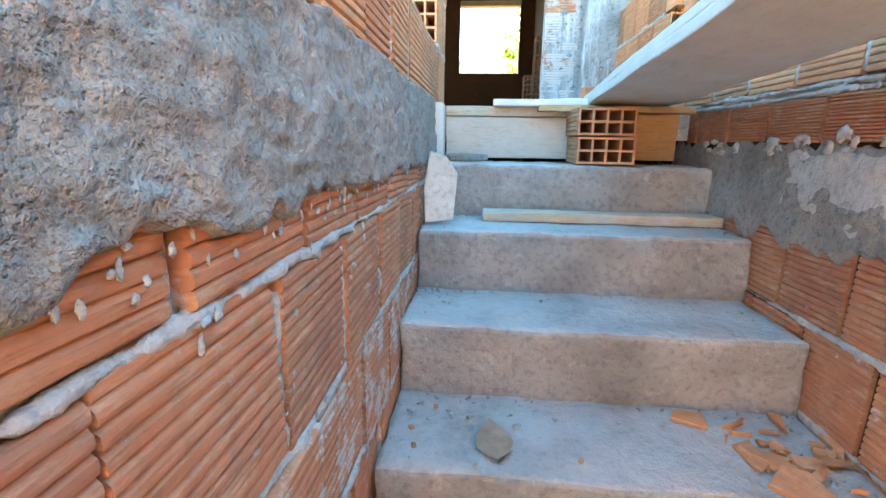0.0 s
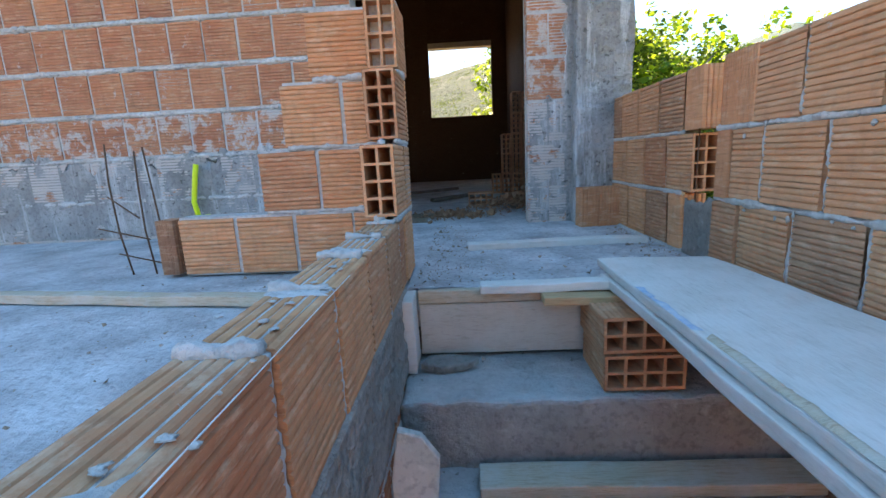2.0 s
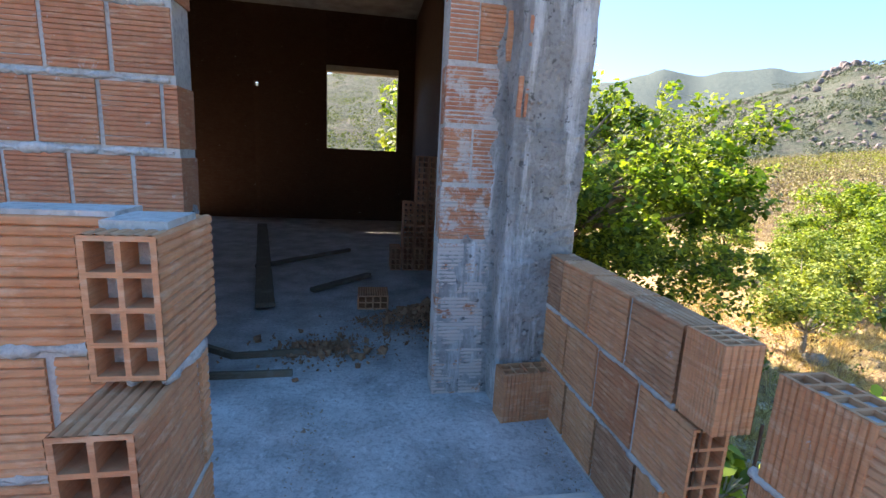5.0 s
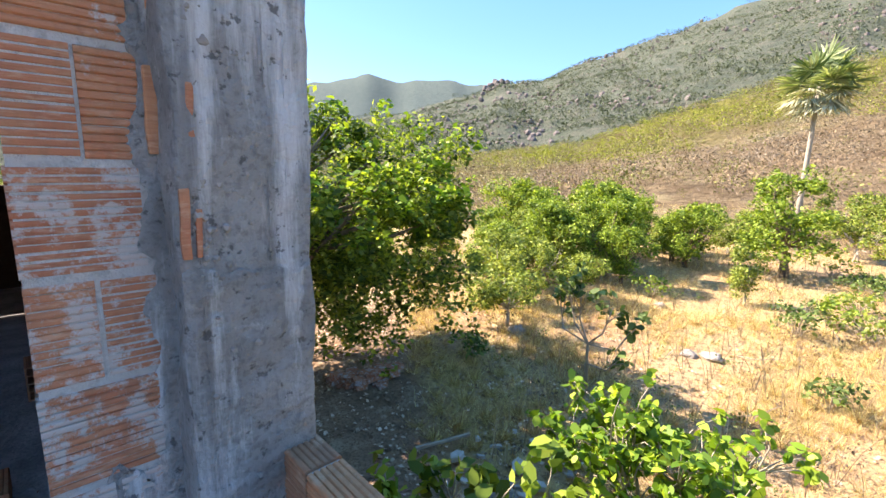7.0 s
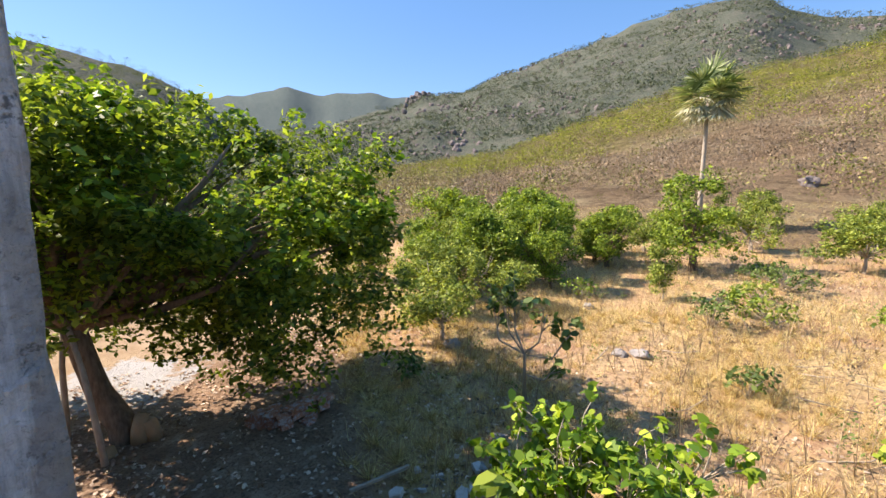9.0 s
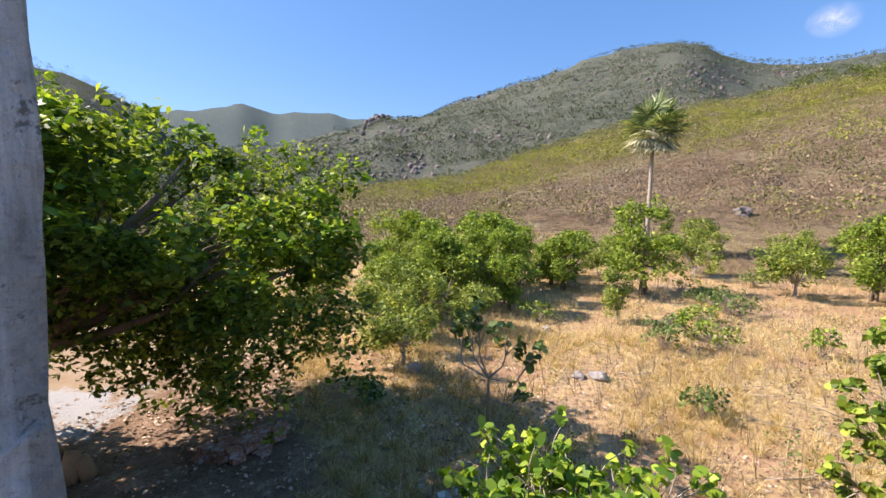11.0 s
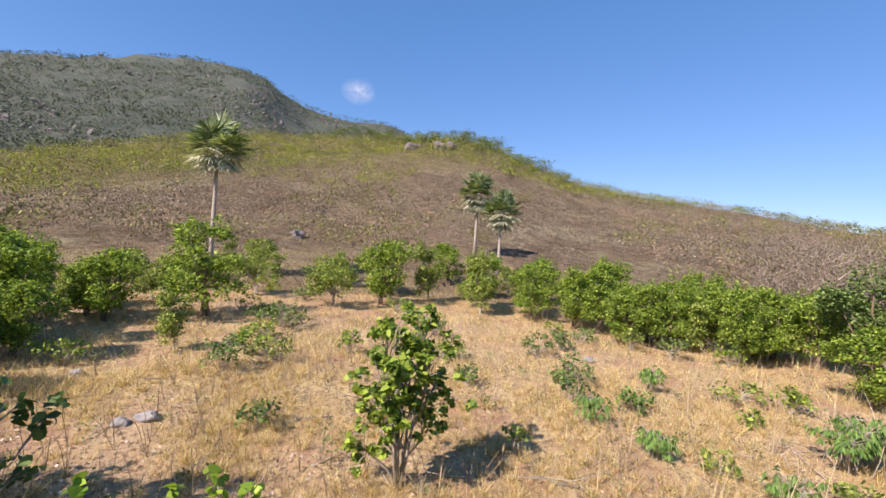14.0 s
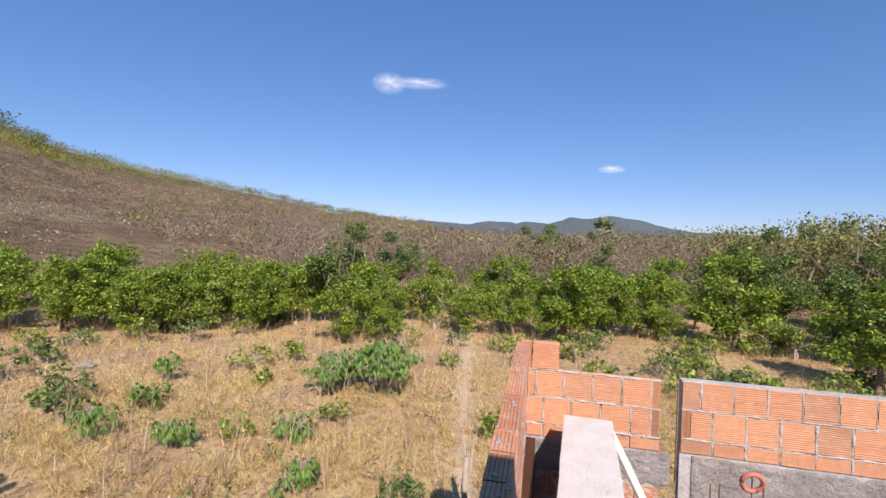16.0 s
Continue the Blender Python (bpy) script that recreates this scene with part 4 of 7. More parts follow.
# rocks in the field, a boulder outcrop on the hill
def rock(name, label, x, y, size, seed, mat=M_ROCK, flat=0.6, group="pale rocks in the field"):
    bm = bmesh.new()
    bmesh.ops.create_icosphere(bm, subdivisions=3, radius=1)
    for v in bm.verts:
        v.co *= 1 + 0.5 * noise.noise(v.co * 1.3 + Vector((seed, 0, 0))) + 0.28 * abs(noise.noise(v.co * 3.1 + Vector((0, seed, 0))))
        v.co.z *= flat
    me = from_bm(name, bm, mat)
    thing(name, label, "rock", Matrix.Translation((x, y, ground_at(x, y) + size * flat * 0.35)) @ Matrix.Scale(size, 4), group, me)


for i, (x, y, s) in enumerate(((10.9, 2.7, 0.2), (10.7, 3.1, 0.16), (9.0, 6.4, 0.2), (14.0, 5.0, 0.16), (7.5, 1.2, 0.12), (14.0, -9.9, 0.2), (4.9, -17.0, 0.2))):
    rock("rock", "pale grey field stone half sunk in dry grass", x, y, s, i * 3.3)
for r, az, s, i in ((52, -1.2, 0.7, 0), (150, -17.8, 2.0, 1), (152, -19.2, 1.9, 2), (148, -14.2, 1.9, 3), (151, -15.0, 1.2, 4)):
    x, y = polar(r, az)
    rock("boulder", "weathered grey boulder on the hillside", x, y, s, 20 + i * 2.1, M_OUTCROP, 0.8, "boulders on the hill")


# ---- loose growth ----
def scatter(r0, r1, a0, a1, n, rng, power=1.0):
    r = r0 + (r1 - r0) * rng.uniform(0, 1, n) ** power
    a = rng.uniform(a0, a1, n)
    h, layer = height(r, a)
    x, y = CX + r * np.cos(np.radians(a)), CY + r * np.sin(np.radians(a))
    return np.stack([x, y, h + relief(x, y, r, h, layer)], -1), r, layer


def grass(name, r0, r1, a0, a1, n, size, seed, label):
    """Dry blades leaning every way, thinned into patches."""
    rng = np.random.default_rng(seed)
    p, r, _ = scatter(r0, r1, a0, a1, n, rng)
    yard = (p[:, 1] > np.maximum(1.58 * p[:, 0] - 3.0, 2.4) + rng.normal(size=n) * 0.3) & (p[:, 0] < 9.5)
    house = (p[:, 0] < 1.3) & (p[:, 1] > -4)
    patch = np.array([noise.noise(Vector((a, b, 0)) * 0.55) + 0.6 * noise.noise(Vector((a, b, 3)) * 1.9) for a, b, _ in p])
    path = np.abs(p[:, 0] - 0.8 + 0.195 * p[:, 1]) < np.where(p[:, 1] < -4, 0.2 + 0.12 * rng.normal(size=n), -1)
    keep = ~yard & ~house & ~path & (patch + rng.normal(size=n) * 0.28 > -0.12)
    p, patch = p[keep], patch[keep]
    tuft = rng.uniform(0, 1, len(p)) < 0.5
    near = np.floor(p[:, :2] / 0.5) * 0.5 + 0.25
    wob = np.stack([np.sin(near[:, 0] * 12.9 + near[:, 1] * 78.2), np.sin(near[:, 0] * 39.3 + near[:, 1] * 11.1)], -1) * 0.23
    p[tuft, :2] = (near + wob + rng.normal(size=near.shape) * 0.045)[tuft]
    patch = np.where(tuft, patch + 0.8, patch)
    k = len(p)
    hgt = size * rng.uniform(0.4, 1.4, k) * (1 + 1.1 * np.clip(patch, 0, 1))
    lean = rng.normal(size=(k, 2)) * 1.1
    up = np.concatenate([lean, np.ones((k, 1))], 1)
    up /= np.linalg.norm(up, axis=1, keepdims=True)
    side = np.stack([np.cos(q := rng.uniform(0, 6.28, k)), np.sin(q), 0 * q], -1) * size * 0.022
    v = np.stack([p - side - [0, 0, 0.02], p + side - [0, 0, 0.02], p + up * hgt[:, None]], 1).reshape(-1, 3)
    me = bpy.data.meshes.new(name)
    me.vertices.add(3 * k)
    me.vertices.foreach_set("co", v.ravel())
    me.loops.add(3 * k)
    me.loops.foreach_set("vertex_index", np.arange(3 * k))
    me.polygons.add(k)
    me.polygons.foreach_set("loop_start", np.arange(k) * 3)
    me.polygons.foreach_set("loop_total", np.full(k, 3))
    me.materials.append(M_GRASS)
    me.update(calc_edges=True)
    thing(name, label, "grass", me=me, kind="stuff")


grass("dry_grass", 2.5, 14, -112, 62, 420000, 0.17, 61, "short dry straw grass over the field near the house")
grass("dry_grass", 12, 45, -118, 60, 330000, 0.24, 62, "sparse dry grass and stubble in the orchard")


def weeds(name, n, seed):
    """Dead brown stalks standing in the grass."""
    rng = np.random.default_rng(seed)
    p, r, _ = scatter(5, 26, -95, 40, n, rng)
    pieces = []
    for x, y, z in p:
        if y > max(1.58 * x - 3.0, 2.4):
            continue
        for _ in range(rng.integers(1, 5)):
            h = rng.uniform(0.3, 0.95)
            d = rng.normal(size=2) * 0.25 * h
            pieces.append(tube([(x, y, z - 0.02), (x + d[0] * 0.4, y + d[1] * 0.4, z + h * 0.55), (x + d[0], y + d[1], z + h)], [0.006, 0.0045, 0.002], 3))
    thing(name, "dead brown weed stalks standing in the field", "weeds", me=mesh_of(name, *join(pieces), M_STALK), kind="stuff")


weeds("dead_weeds", 1300, 63)


def bare_scrub(name, r0, r1, a0, a1, n, high, seed, mat, label, leafy=10, twigs=7, only=None, cap=None, power=1.0, grain=0.2, wide=0.3):
    """Clumps of thin upright twigs with a few small leaves."""
    rng = np.random.default_rng(seed)
    p, r, layer = scatter(r0, r1, a0, a1, n, rng, power)
    if only is not None:
        p, r = p[np.isin(layer, only)], r[np.isin(layer, only)]
    if cap is not None:
        keep = np.array([cap(x, y, z) for x, y, z in p])
        p, r = p[keep], r[keep]
    k = len(p)
    s = high * (0.35 + 1.15 * rng.beta(1.6, 2.2, k))
    base = np.repeat(p, twigs, 0)
    sz = np.repeat(s, twigs)
    stem = rng.uniform(0, 1, k * twigs) < 0.18
    start = np.stack([rng.normal(size=k * twigs) * 0.32, rng.normal(size=k * twigs) * 0.32, rng.uniform(0.1, 0.8, k * twigs)], -1) * np.where(stem, 0.0, sz)[:, None]
    d = np.concatenate([rng.normal(size=(k * twigs, 2)) * 0.8, np.ones((k * twigs, 1))], 1)
    base = base + start
    tip = base + d * (sz * np.where(stem, rng.uniform(0.5, 0.9, k * twigs), rng.uniform(0.12, 0.3, k * twigs)))[:, None]
    side = rng.normal(size=(k * twigs, 3)) * (sz * 0.0042)[:, None]
    tv = np.stack([base - side, base + side, tip], 1).reshape(-1, 3)
    cc = np.repeat(p, leafy, 0) + np.stack([rng.normal(size=k * leafy) * wide, rng.normal(size=k * leafy) * wide, 0.15 + 0.85 * rng.beta(2.0, 1.4, k * leafy)], -1) * np.repeat(s, leafy)[:, None]
    me = leaves_mesh(name, cc, rng.normal(size=cc.shape) + [0, 0, 0.6], np.repeat(s, leafy) * grain * rng.uniform(0.5, 1.2, k * leafy), mat, "rhomb", seed)
    thing(name, label, "scrub", me=me, kind="stuff")
    n3 = len(tv) // 3
    me2 = mesh_of(name + "_twigs", tv.tolist(), [(3 * i, 3 * i + 1, 3 * i + 2) for i in range(n3)], M_TWIG)
    thing(name + "_twigs", "bare grey-brown twigs of dry scrub", "scrub", me=me2, kind="stuff")


def upper(x, y, z):
    return math.hypot(x, y) + 0.4 * y + 90 * (0.5 + 0.5 * noise.noise(Vector((x, y, 0)) * 0.035)) > 150 and noise.noise(Vector((x, y, 5)) * 0.06) > -0.35


def patchy(freq, level, seed):
    """Growth that keeps together in irregular patches."""
    def inside(x, y, z):
        p = Vector((x, y, seed * 7.3))
        return noise.noise(p * freq) + 0.5 * noise.noise(p * freq * 3.1) > level
    return inside


bare_scrub("hill_scrub", 42, 177, -75, 48, 2600, 2.2, 71, M_SCRUB_GREEN, "olive-leaved scrub dotted over the near hillside", 46, 3, (1,), patchy(0.045, 0.05, 1), power=0.75, grain=0.15, wide=0.36)
bare_scrub("red_scrub", 40, 176, -75, 48, 3600, 2.1, 70, M_SCRUB_RED, "red-brown leafless scrub on the near hillside", 40, 12, (0, 1), patchy(0.035, -0.22, 2), power=0.7, grain=0.12, wide=0.34)
bare_scrub("pale_scrub", 42, 176, -75, 48, 2400, 2.0, 69, M_SCRUB_PALE, "pale silvery bare shrubs on the near hillside", 36, 14, (1,), patchy(0.05, 0.02, 3), power=0.7, grain=0.11, wide=0.34)
bare_scrub("grey_scrub", 40, 176, -75, 48, 3000, 2.3, 78, M_WOODS, "leafless grey-brown scrub on the near hillside", 40, 14, (0, 1), patchy(0.03, -0.12, 4), power=0.7, grain=0.12, wide=0.34)
bare_scrub("hill_brush", 80, 177, -72, 46, 6500, 1.9, 72, M_OLIVE, "yellow-green brush along the crest of the near hill", 22, 1, (1,), upper, power=0.75, grain=0.2, wide=0.4)
bare_scrub("crest_brush", 110, 178, -66, 24, 1500, 2.2, 82, M_HILLGREEN, "dark green brush on the top of the near hill", 34, 1, (1,), patchy(0.05, 0.08, 5), power=0.5, grain=0.18, wide=0.4)
bare_scrub("crest_trees", 150, 174, -34, -4, 70, 3.6, 79, M_HILLGREEN, "dark trees round the boulders on the crest", 260, 6, (1,), grain=0.13, wide=0.36)
bare_scrub("scrub_woods", 40, 105, -135, -54, 2300, 3.7, 73, M_WOODS, "belt of leafless grey-brown scrub beyond the orchard", 130, 40, None, grain=0.04, wide=0.27)
bare_scrub("red_woods", 38, 100, -135, -54, 900, 3.5, 83, M_SCRUB_RED, "red-brown bare scrub in the belt beyond the orchard", 110, 34, None, grain=0.04, wide=0.27)
bare_scrub("scrub_tops", 40, 105, -135, -60, 700, 4.2, 80, M_SCRUB_GREEN, "olive crowns scattered through the dry scrub", 140, 14, None, patchy(0.05, -0.05, 6), grain=0.06, wide=0.28)
bare_scrub("tall_woods", 36, 58, -136, -107, 130, 4.8, 84, M_SCRUB_GREEN, "taller dull green trees at the edge of the scrub", 700, 40, None, grain=0.04, wide=0.26)
bare_scrub("green_thicket", 30, 60, -135, -78, 220, 2.3, 74, M_LEAF_ORCH, "patches of green thicket in front of the scrub", 130, 10, None, grain=0.07)
bare_scrub("withered_weeds", 6, 24, -112, 40, 420, 0.5, 85, M_WOODS, "withered brown weeds standing in the grass", 22, 26, None, lambda x, y, z: not (y > max(1.58 * x - 3.0, 2.4)), grain=0.12, wide=0.22)
bare_scrub("green_weeds", 5, 22, -112, 40, 260, 0.32, 86, M_LEAF_DARK, "small green weeds in the dry grass", 30, 5, None, lambda x, y, z: not (y > max(1.58 * x - 3.0, 2.4)) and x > 1.6, grain=0.2, wide=0.34)
bare_scrub("valley_scrub", 34, 190, 36, 62, 1400, 2.4, 75, M_SCRUB, "olive scrub in the valley behind the orchard", 40, 8, None, grain=0.10)
bare_scrub("mountain_scrub", 230, 840, -24, 60, 26000, 3.6, 76, M_MOUNTLEAF, "dark scrub dotted over the rocky mountain", 8, 1, (2,), patchy(0.012, -0.3, 8), power=0.9, grain=0.42)
bare_scrub("flank_woods", 34, 335, 60, 112, 2600, 3.2, 77, M_HILLGREEN, "green woods on the hill flank behind the house", 34, 2, None, grain=0.14)


# rock outcrops over the mountain face
def outcrops(n, seed):
    rng = np.random.default_rng(seed)
    p, r, layer = scatter(300, 800, -10, 52, n * 3, rng)
    pieces = []
    for (x, y, z), k in zip(p, layer):
        if k != 2 or noise.noise(Vector((x, y, 0)) * 0.012) < 0.05:
            continue
        s = 0.6 + 2.6 * rng.uniform() ** 2.5
        bm = bmesh.new()
        bmesh.ops.create_icosphere(bm, subdivisions=1, radius=s)
        for v in bm.verts:
            v.co *= 1 + 0.5 * noise.noise(v.co * 0.4 + Vector((x, y, 0)))
        bm.verts.index_update()
        pieces.append(([v.co + Vector((x, y, z)) for v in bm.verts], [[v.index for v in f.verts] for f in bm.faces]))
        bm.free()
    thing("rock_outcrops", "grey-pink rock outcrops scattered over the mountain face", "rocks", me=mesh_of("outcrops", *join(pieces), M_OUTCROP), kind="stuff")


outcrops(1100, 81)
for r, az, s, i in ((802, 39.3, 4.0, 0), (806, 40.0, 5.5, 1), (808, 40.7, 7.0, 2), (804, 41.3, 5.5, 3), (796, 41.9, 4.5, 4), (770, 40.4, 4.5, 5), (760, 41.5, 4.0, 6), (740, 40.9, 3.5, 7), (720, 42.2, 3.2, 8), (700, 39.8, 3.0, 9), (690, 43.2, 3.0, 10), (640, 42.4, 3.0, 11), (610, 44.0, 2.6, 12), (560, 43.2, 2.5, 13), (520, 40.6, 2.2, 14), (600, 37.0, 2.4, 15), (540, 34.5, 2.2, 16)):
    x, y = polar(r, az)
    rock("cliff", "reddish grey rock cliff on the shoulder of the mountain", x, y, s, 40 + i * 1.7, M_OUTCROP, 1.1, "cliffs on the mountain")

# fallen leaves under the trees
def litter(name, label, x0, x1, y0, y1, n, seed, inside):
    rng = np.random.default_rng(seed)
    x, y = rng.uniform(x0, x1, n), rng.uniform(y0, y1, n)
    keep = np.array([inside(a, b) for a, b in zip(x, y)])
    x, y = x[keep], y[keep]
    r, az = np.hypot(x - CX, y - CY), np.degrees(np.arctan2(y - CY, x - CX))
    h, layer = height(r, az)
    c = np.stack([x, y, h + relief(x, y, r, h, layer) + 0.012], -1)
    up = rng.normal(size=c.shape) * 0.35 + [0, 0, 1]
    thing(name, label, "leaves", me=leaves_mesh(name, c, up, rng.uniform(0.04, 0.11, len(c)), M_LITTER, "rhomb", seed), kind="stuff")


litter("leaf_litter", "fallen dry brown leaves over the yard under the tree", 1.6, 9.5, 2.6, 11.0, 9000, 301, lambda x, y: noise.noise(Vector((x, y, 0)) * 0.9) > -0.25)
litter("leaf_litter", "dry fallen leaves between the orchard trees", 6.0, 24.0, -12.0, 10.0, 14000, 302, lambda x, y: noise.noise(Vector((x, y, 0)) * 0.4) > 0.0)

# dead branches and a fence post in the field
rng = np.random.default_rng(91)
for i in range(60):
    x, y = polar(rng.uniform(5, 15), rng.uniform(-90, 20))
    a, s = rng.uniform(0, 6.28), rng.uniform(0.25, 0.7)
    pts = [(0, 0, 0.02), (math.cos(a) * s, math.sin(a) * s, 0.06 + rng.uniform(0, 0.1)), (math.cos(a + 0.2) * s * 1.9, math.sin(a + 0.2) * s * 1.9, 0.04 + rng.uniform(0, 0.3))]
    v, f = tube(pts, [0.014, 0.01, 0.005], 5, 0.3, i)
    thing("dead_branch", "fallen dry grey branch in the straw grass", "branch", Matrix.Translation((x, y, ground_at(x, y))), "fallen branches in the field", mesh_of("branch", v, f, M_BARKPALE, True))
v, f = tube([(0, 0, -0.1), (0.03, 0.02, 0.35), (0.02, -0.02, 0.8)], [0.05, 0.045, 0.04], 8, 0.35)
thing("fence_post", "weathered wooden fence post beside the footpath", "post", Matrix.Translation((2.0, -6.3, GROUND)), me=mesh_of("post", v, f, M_BARKPALE, True))


# clouds
def cloud(az, el, spread, size, seed):
    rng = np.random.default_rng(seed)
    R = 2400
    c = Vector((R * math.cos(radians(az)), R * math.sin(radians(az)), R * math.tan(radians(el))))
    side = Vector((-math.sin(radians(az)), math.cos(radians(az)), 0))
    k = Mat("glowing_cloud", 1.0, 0, 0)
    k.color((0.9, 0.9, 0.92))
    tr = k.t.nodes.new("ShaderNodeBsdfTransparent")
    ms = k.t.nodes.new("ShaderNodeMixShader")
    edge = k.t.nodes.new("ShaderNodeTexGradient")
    edge.gradient_type = "SPHERICAL"
    k.link(k.coords("Object"), edge.inputs["Vector"])
    soft = k.math("MULTIPLY", k.math("SUBTRACT", k.noise(1.6, 6, k.coords("Object"), 0.65), 0.28), k.math("MULTIPLY", edge.outputs["Fac"], 2.0), True)
    k.link(soft, ms.inputs[0]).link(tr.outputs[0], ms.inputs[1]).link(k.b.outputs[0], ms.inputs[2])
    k.link(ms.outputs[0], k.t.nodes["Material Output"].inputs["Surface"])
    # a weak glow stands in for sunlight scattered in the cloud
    em = k.b.inputs["Emission Color"]
    em.default_value = (1, 1, 1, 1)
    k.b.inputs["Emission Strength"].default_value = 0.12
    bm = bmesh.new()
    bmesh.ops.create_grid(bm, x_segments=2, y_segments=2, size=1.0)
    me = from_bm("cloud", bm, k.m)
    view = (-c).normalized()
    up = view.cross(side).normalized()
    m = Matrix((side, up, view)).transposed().to_4x4()
    thing("cloud", "small white fair-weather cloud", "cloud", Matrix.Translation(c) @ m @ Matrix.Diagonal((spread, size, 1, 1)), "clouds", me, "structure")


cloud(-7.2, 17.0, 95, 70, 1)
cloud(-68.2, 19.2, 95, 60, 2)
cloud(-72.0, 19.4, 165, 34, 3)
cloud(-95.9, 9.4, 70, 22, 4)


# ---- the house ----
def solid(name, x0, x1, y0, y1, z0, z1, mat, bevel=0.0, cuts=0, rough=0.0, seed=0.0, freq=6.0):
    me = from_bm(name, box_bm(x1 - x0, y1 - y0, z1 - z0, bevel, cuts, rough, seed, freq), mat, bool(rough))
    return me, Matrix.Translation(((x0 + x1) / 2, (y0 + y1) / 2, (z0 + z1) / 2))


def structure(name, label, *args, **kw):
    me, m = solid(name, *args, **kw)
    return thing(name, label, name.rstrip("_0123456789").replace("_", " "), m, me=me, kind="structure")


LX, RX = 0.0, 0.92           # faces of the two stair walls
YB = -3.28                   # face of the back wall
FX = RX + 0.082              # the right wall where it meets the back wall
WY = 1.17                    # face of the house wall

# floor slab round the stairwell, one sheet of concrete
def slab():
    bm = bmesh.new()
    xs, ys = [-4.4, -2.2, -0.09, 0.0, RX, 1.02], [YB - 0.1, -2.2, -0.02, 0.4, 1.3, 6.35]
    cells = [(i, j) for i in range(5) for j in range(5) if not ((j == 0 and i >= 1) or (j == 1 and i >= 3))]
    for z0, z1 in ((-0.11, 0.0),):
        for i, j in cells:
            x0, x1, y0, y1 = xs[i], xs[i + 1], ys[j], ys[j + 1]
            b = box_bm(x1 - x0, y1 - y0, z1 - z0)
            bmesh.ops.translate(b, verts=b.verts, vec=((x0 + x1) / 2, (y0 + y1) / 2, (z0 + z1) / 2))
            tmp = bpy.data.meshes.new("t")
            b.to_mesh(tmp)
            b.free()
            bm.from_mesh(tmp)
    bmesh.ops.remove_doubles(bm, verts=bm.verts, dist=0.001)
    return from_bm("floor", bm, M_SLAB)


thing("floor", "grey rough-trowelled concrete floor slab scattered with dust", "floor", me=slab(), kind="structure")
grid_v, grid_f = [], []
for j in range(61):
    for i in range(26):
        x, y = RX * i / 25, -0.02 + (1.3 + 0.02) * j / 60
        grid_v.append((x, y, 0.004 + 0.003 * noise.noise(Vector((x * 7, y * 7, 0))) + 0.002 * noise.noise(Vector((x * 25, y * 25, 0)))))
for j in range(60):
    for i in range(25):
        k = j * 26 + i
        grid_f.append((k, k + 1, k + 27, k + 26))
thing("floor_screed", "uneven grey screed at the top of the stairs", "floor", me=mesh_of("screed", grid_v, grid_f, M_SLAB, True), kind="structure")

# stairs
stair = thing("stairs", "rough cast concrete stairs between brick walls", "stairs", kind="structure")
STEP_Z = [-0.2, -0.375, -0.55, -0.725, -0.9, -1.075]
for i, z in enumerate(STEP_Z):
    y1 = -0.02 - 0.273 * i
    me, m = solid("step", 0.002, RX - 0.002, y1 - 0.268, y1 + 0.05, z - 0.26, z, M_STEP, 0.012, 0.035, 0.006, i * 3.7, 14.0)
    part("step", me, stair, "", m)
me, m = solid("landing", -2.2, RX, YB, -1.66, -1.5, -1.25, M_STEP, 0.0, 0.12, 0.004, 9.0)
part("landing", me, stair, "", m)

# wall cores of mortar, set back behind their brick faces
wall_left = structure("wall_left", "low hollow-brick wall beside the stairs, topped by one open course", -0.088, -0.016, -2.15, 0.255, -1.3, 0.2, M_MORTAR)
wall_right = structure("wall_right", "unplastered hollow-brick parapet three courses high", RX + 0.012, RX + 0.086, YB, 0.10, -1.5, 0.60, M_MORTAR, cuts=0.3)
wall_right_2 = structure("wall_right_2", "short run of unplastered brick parapet ending at the column", RX + 0.008, RX + 0.086, 0.40, 1.1, -0.1, 0.60, M_MORTAR)
wall_back = structure("wall_back", "unplastered brick wall closing the stairwell", 0.075, FX + 0.09, YB - 0.086, YB - 0.012, -1.5, 0.40, M_MORTAR)
wall_back_2 = structure("wall_back_2", "unplastered brick wall two courses over the slab", -4.4, -0.062, YB - 0.086, YB - 0.012, -1.5, 0.43, M_MORTAR)
wall_house = structure("wall_house", "brick house wall with cement splashed over its lower courses", -4.4, -0.36, WY + 0.006, WY + 0.139, 0, 2.8, M_MORTAR)
wall_pier = structure("wall_pier", "brick pier beside the doorway smeared with cement", 0.52, 0.76, WY + 0.004, WY + 0.145, 0, 2.8, M_MORTAR)
structure("lintel", "concrete lintel over the doorway", -0.36, 0.52, WY + 0.01, WY + 0.14, 2.15, 2.8, M_BEAM)
structure("wall_outer", "outer brick wall of the house", 0.9, 1.0, 1.33, 6.35, 0, 2.8, M_BRICK_SHADED)
structure("wall_west", "far side wall of the house", -4.5, -4.4, WY, 6.35, 0, 2.8, M_BRICK_SHADED)
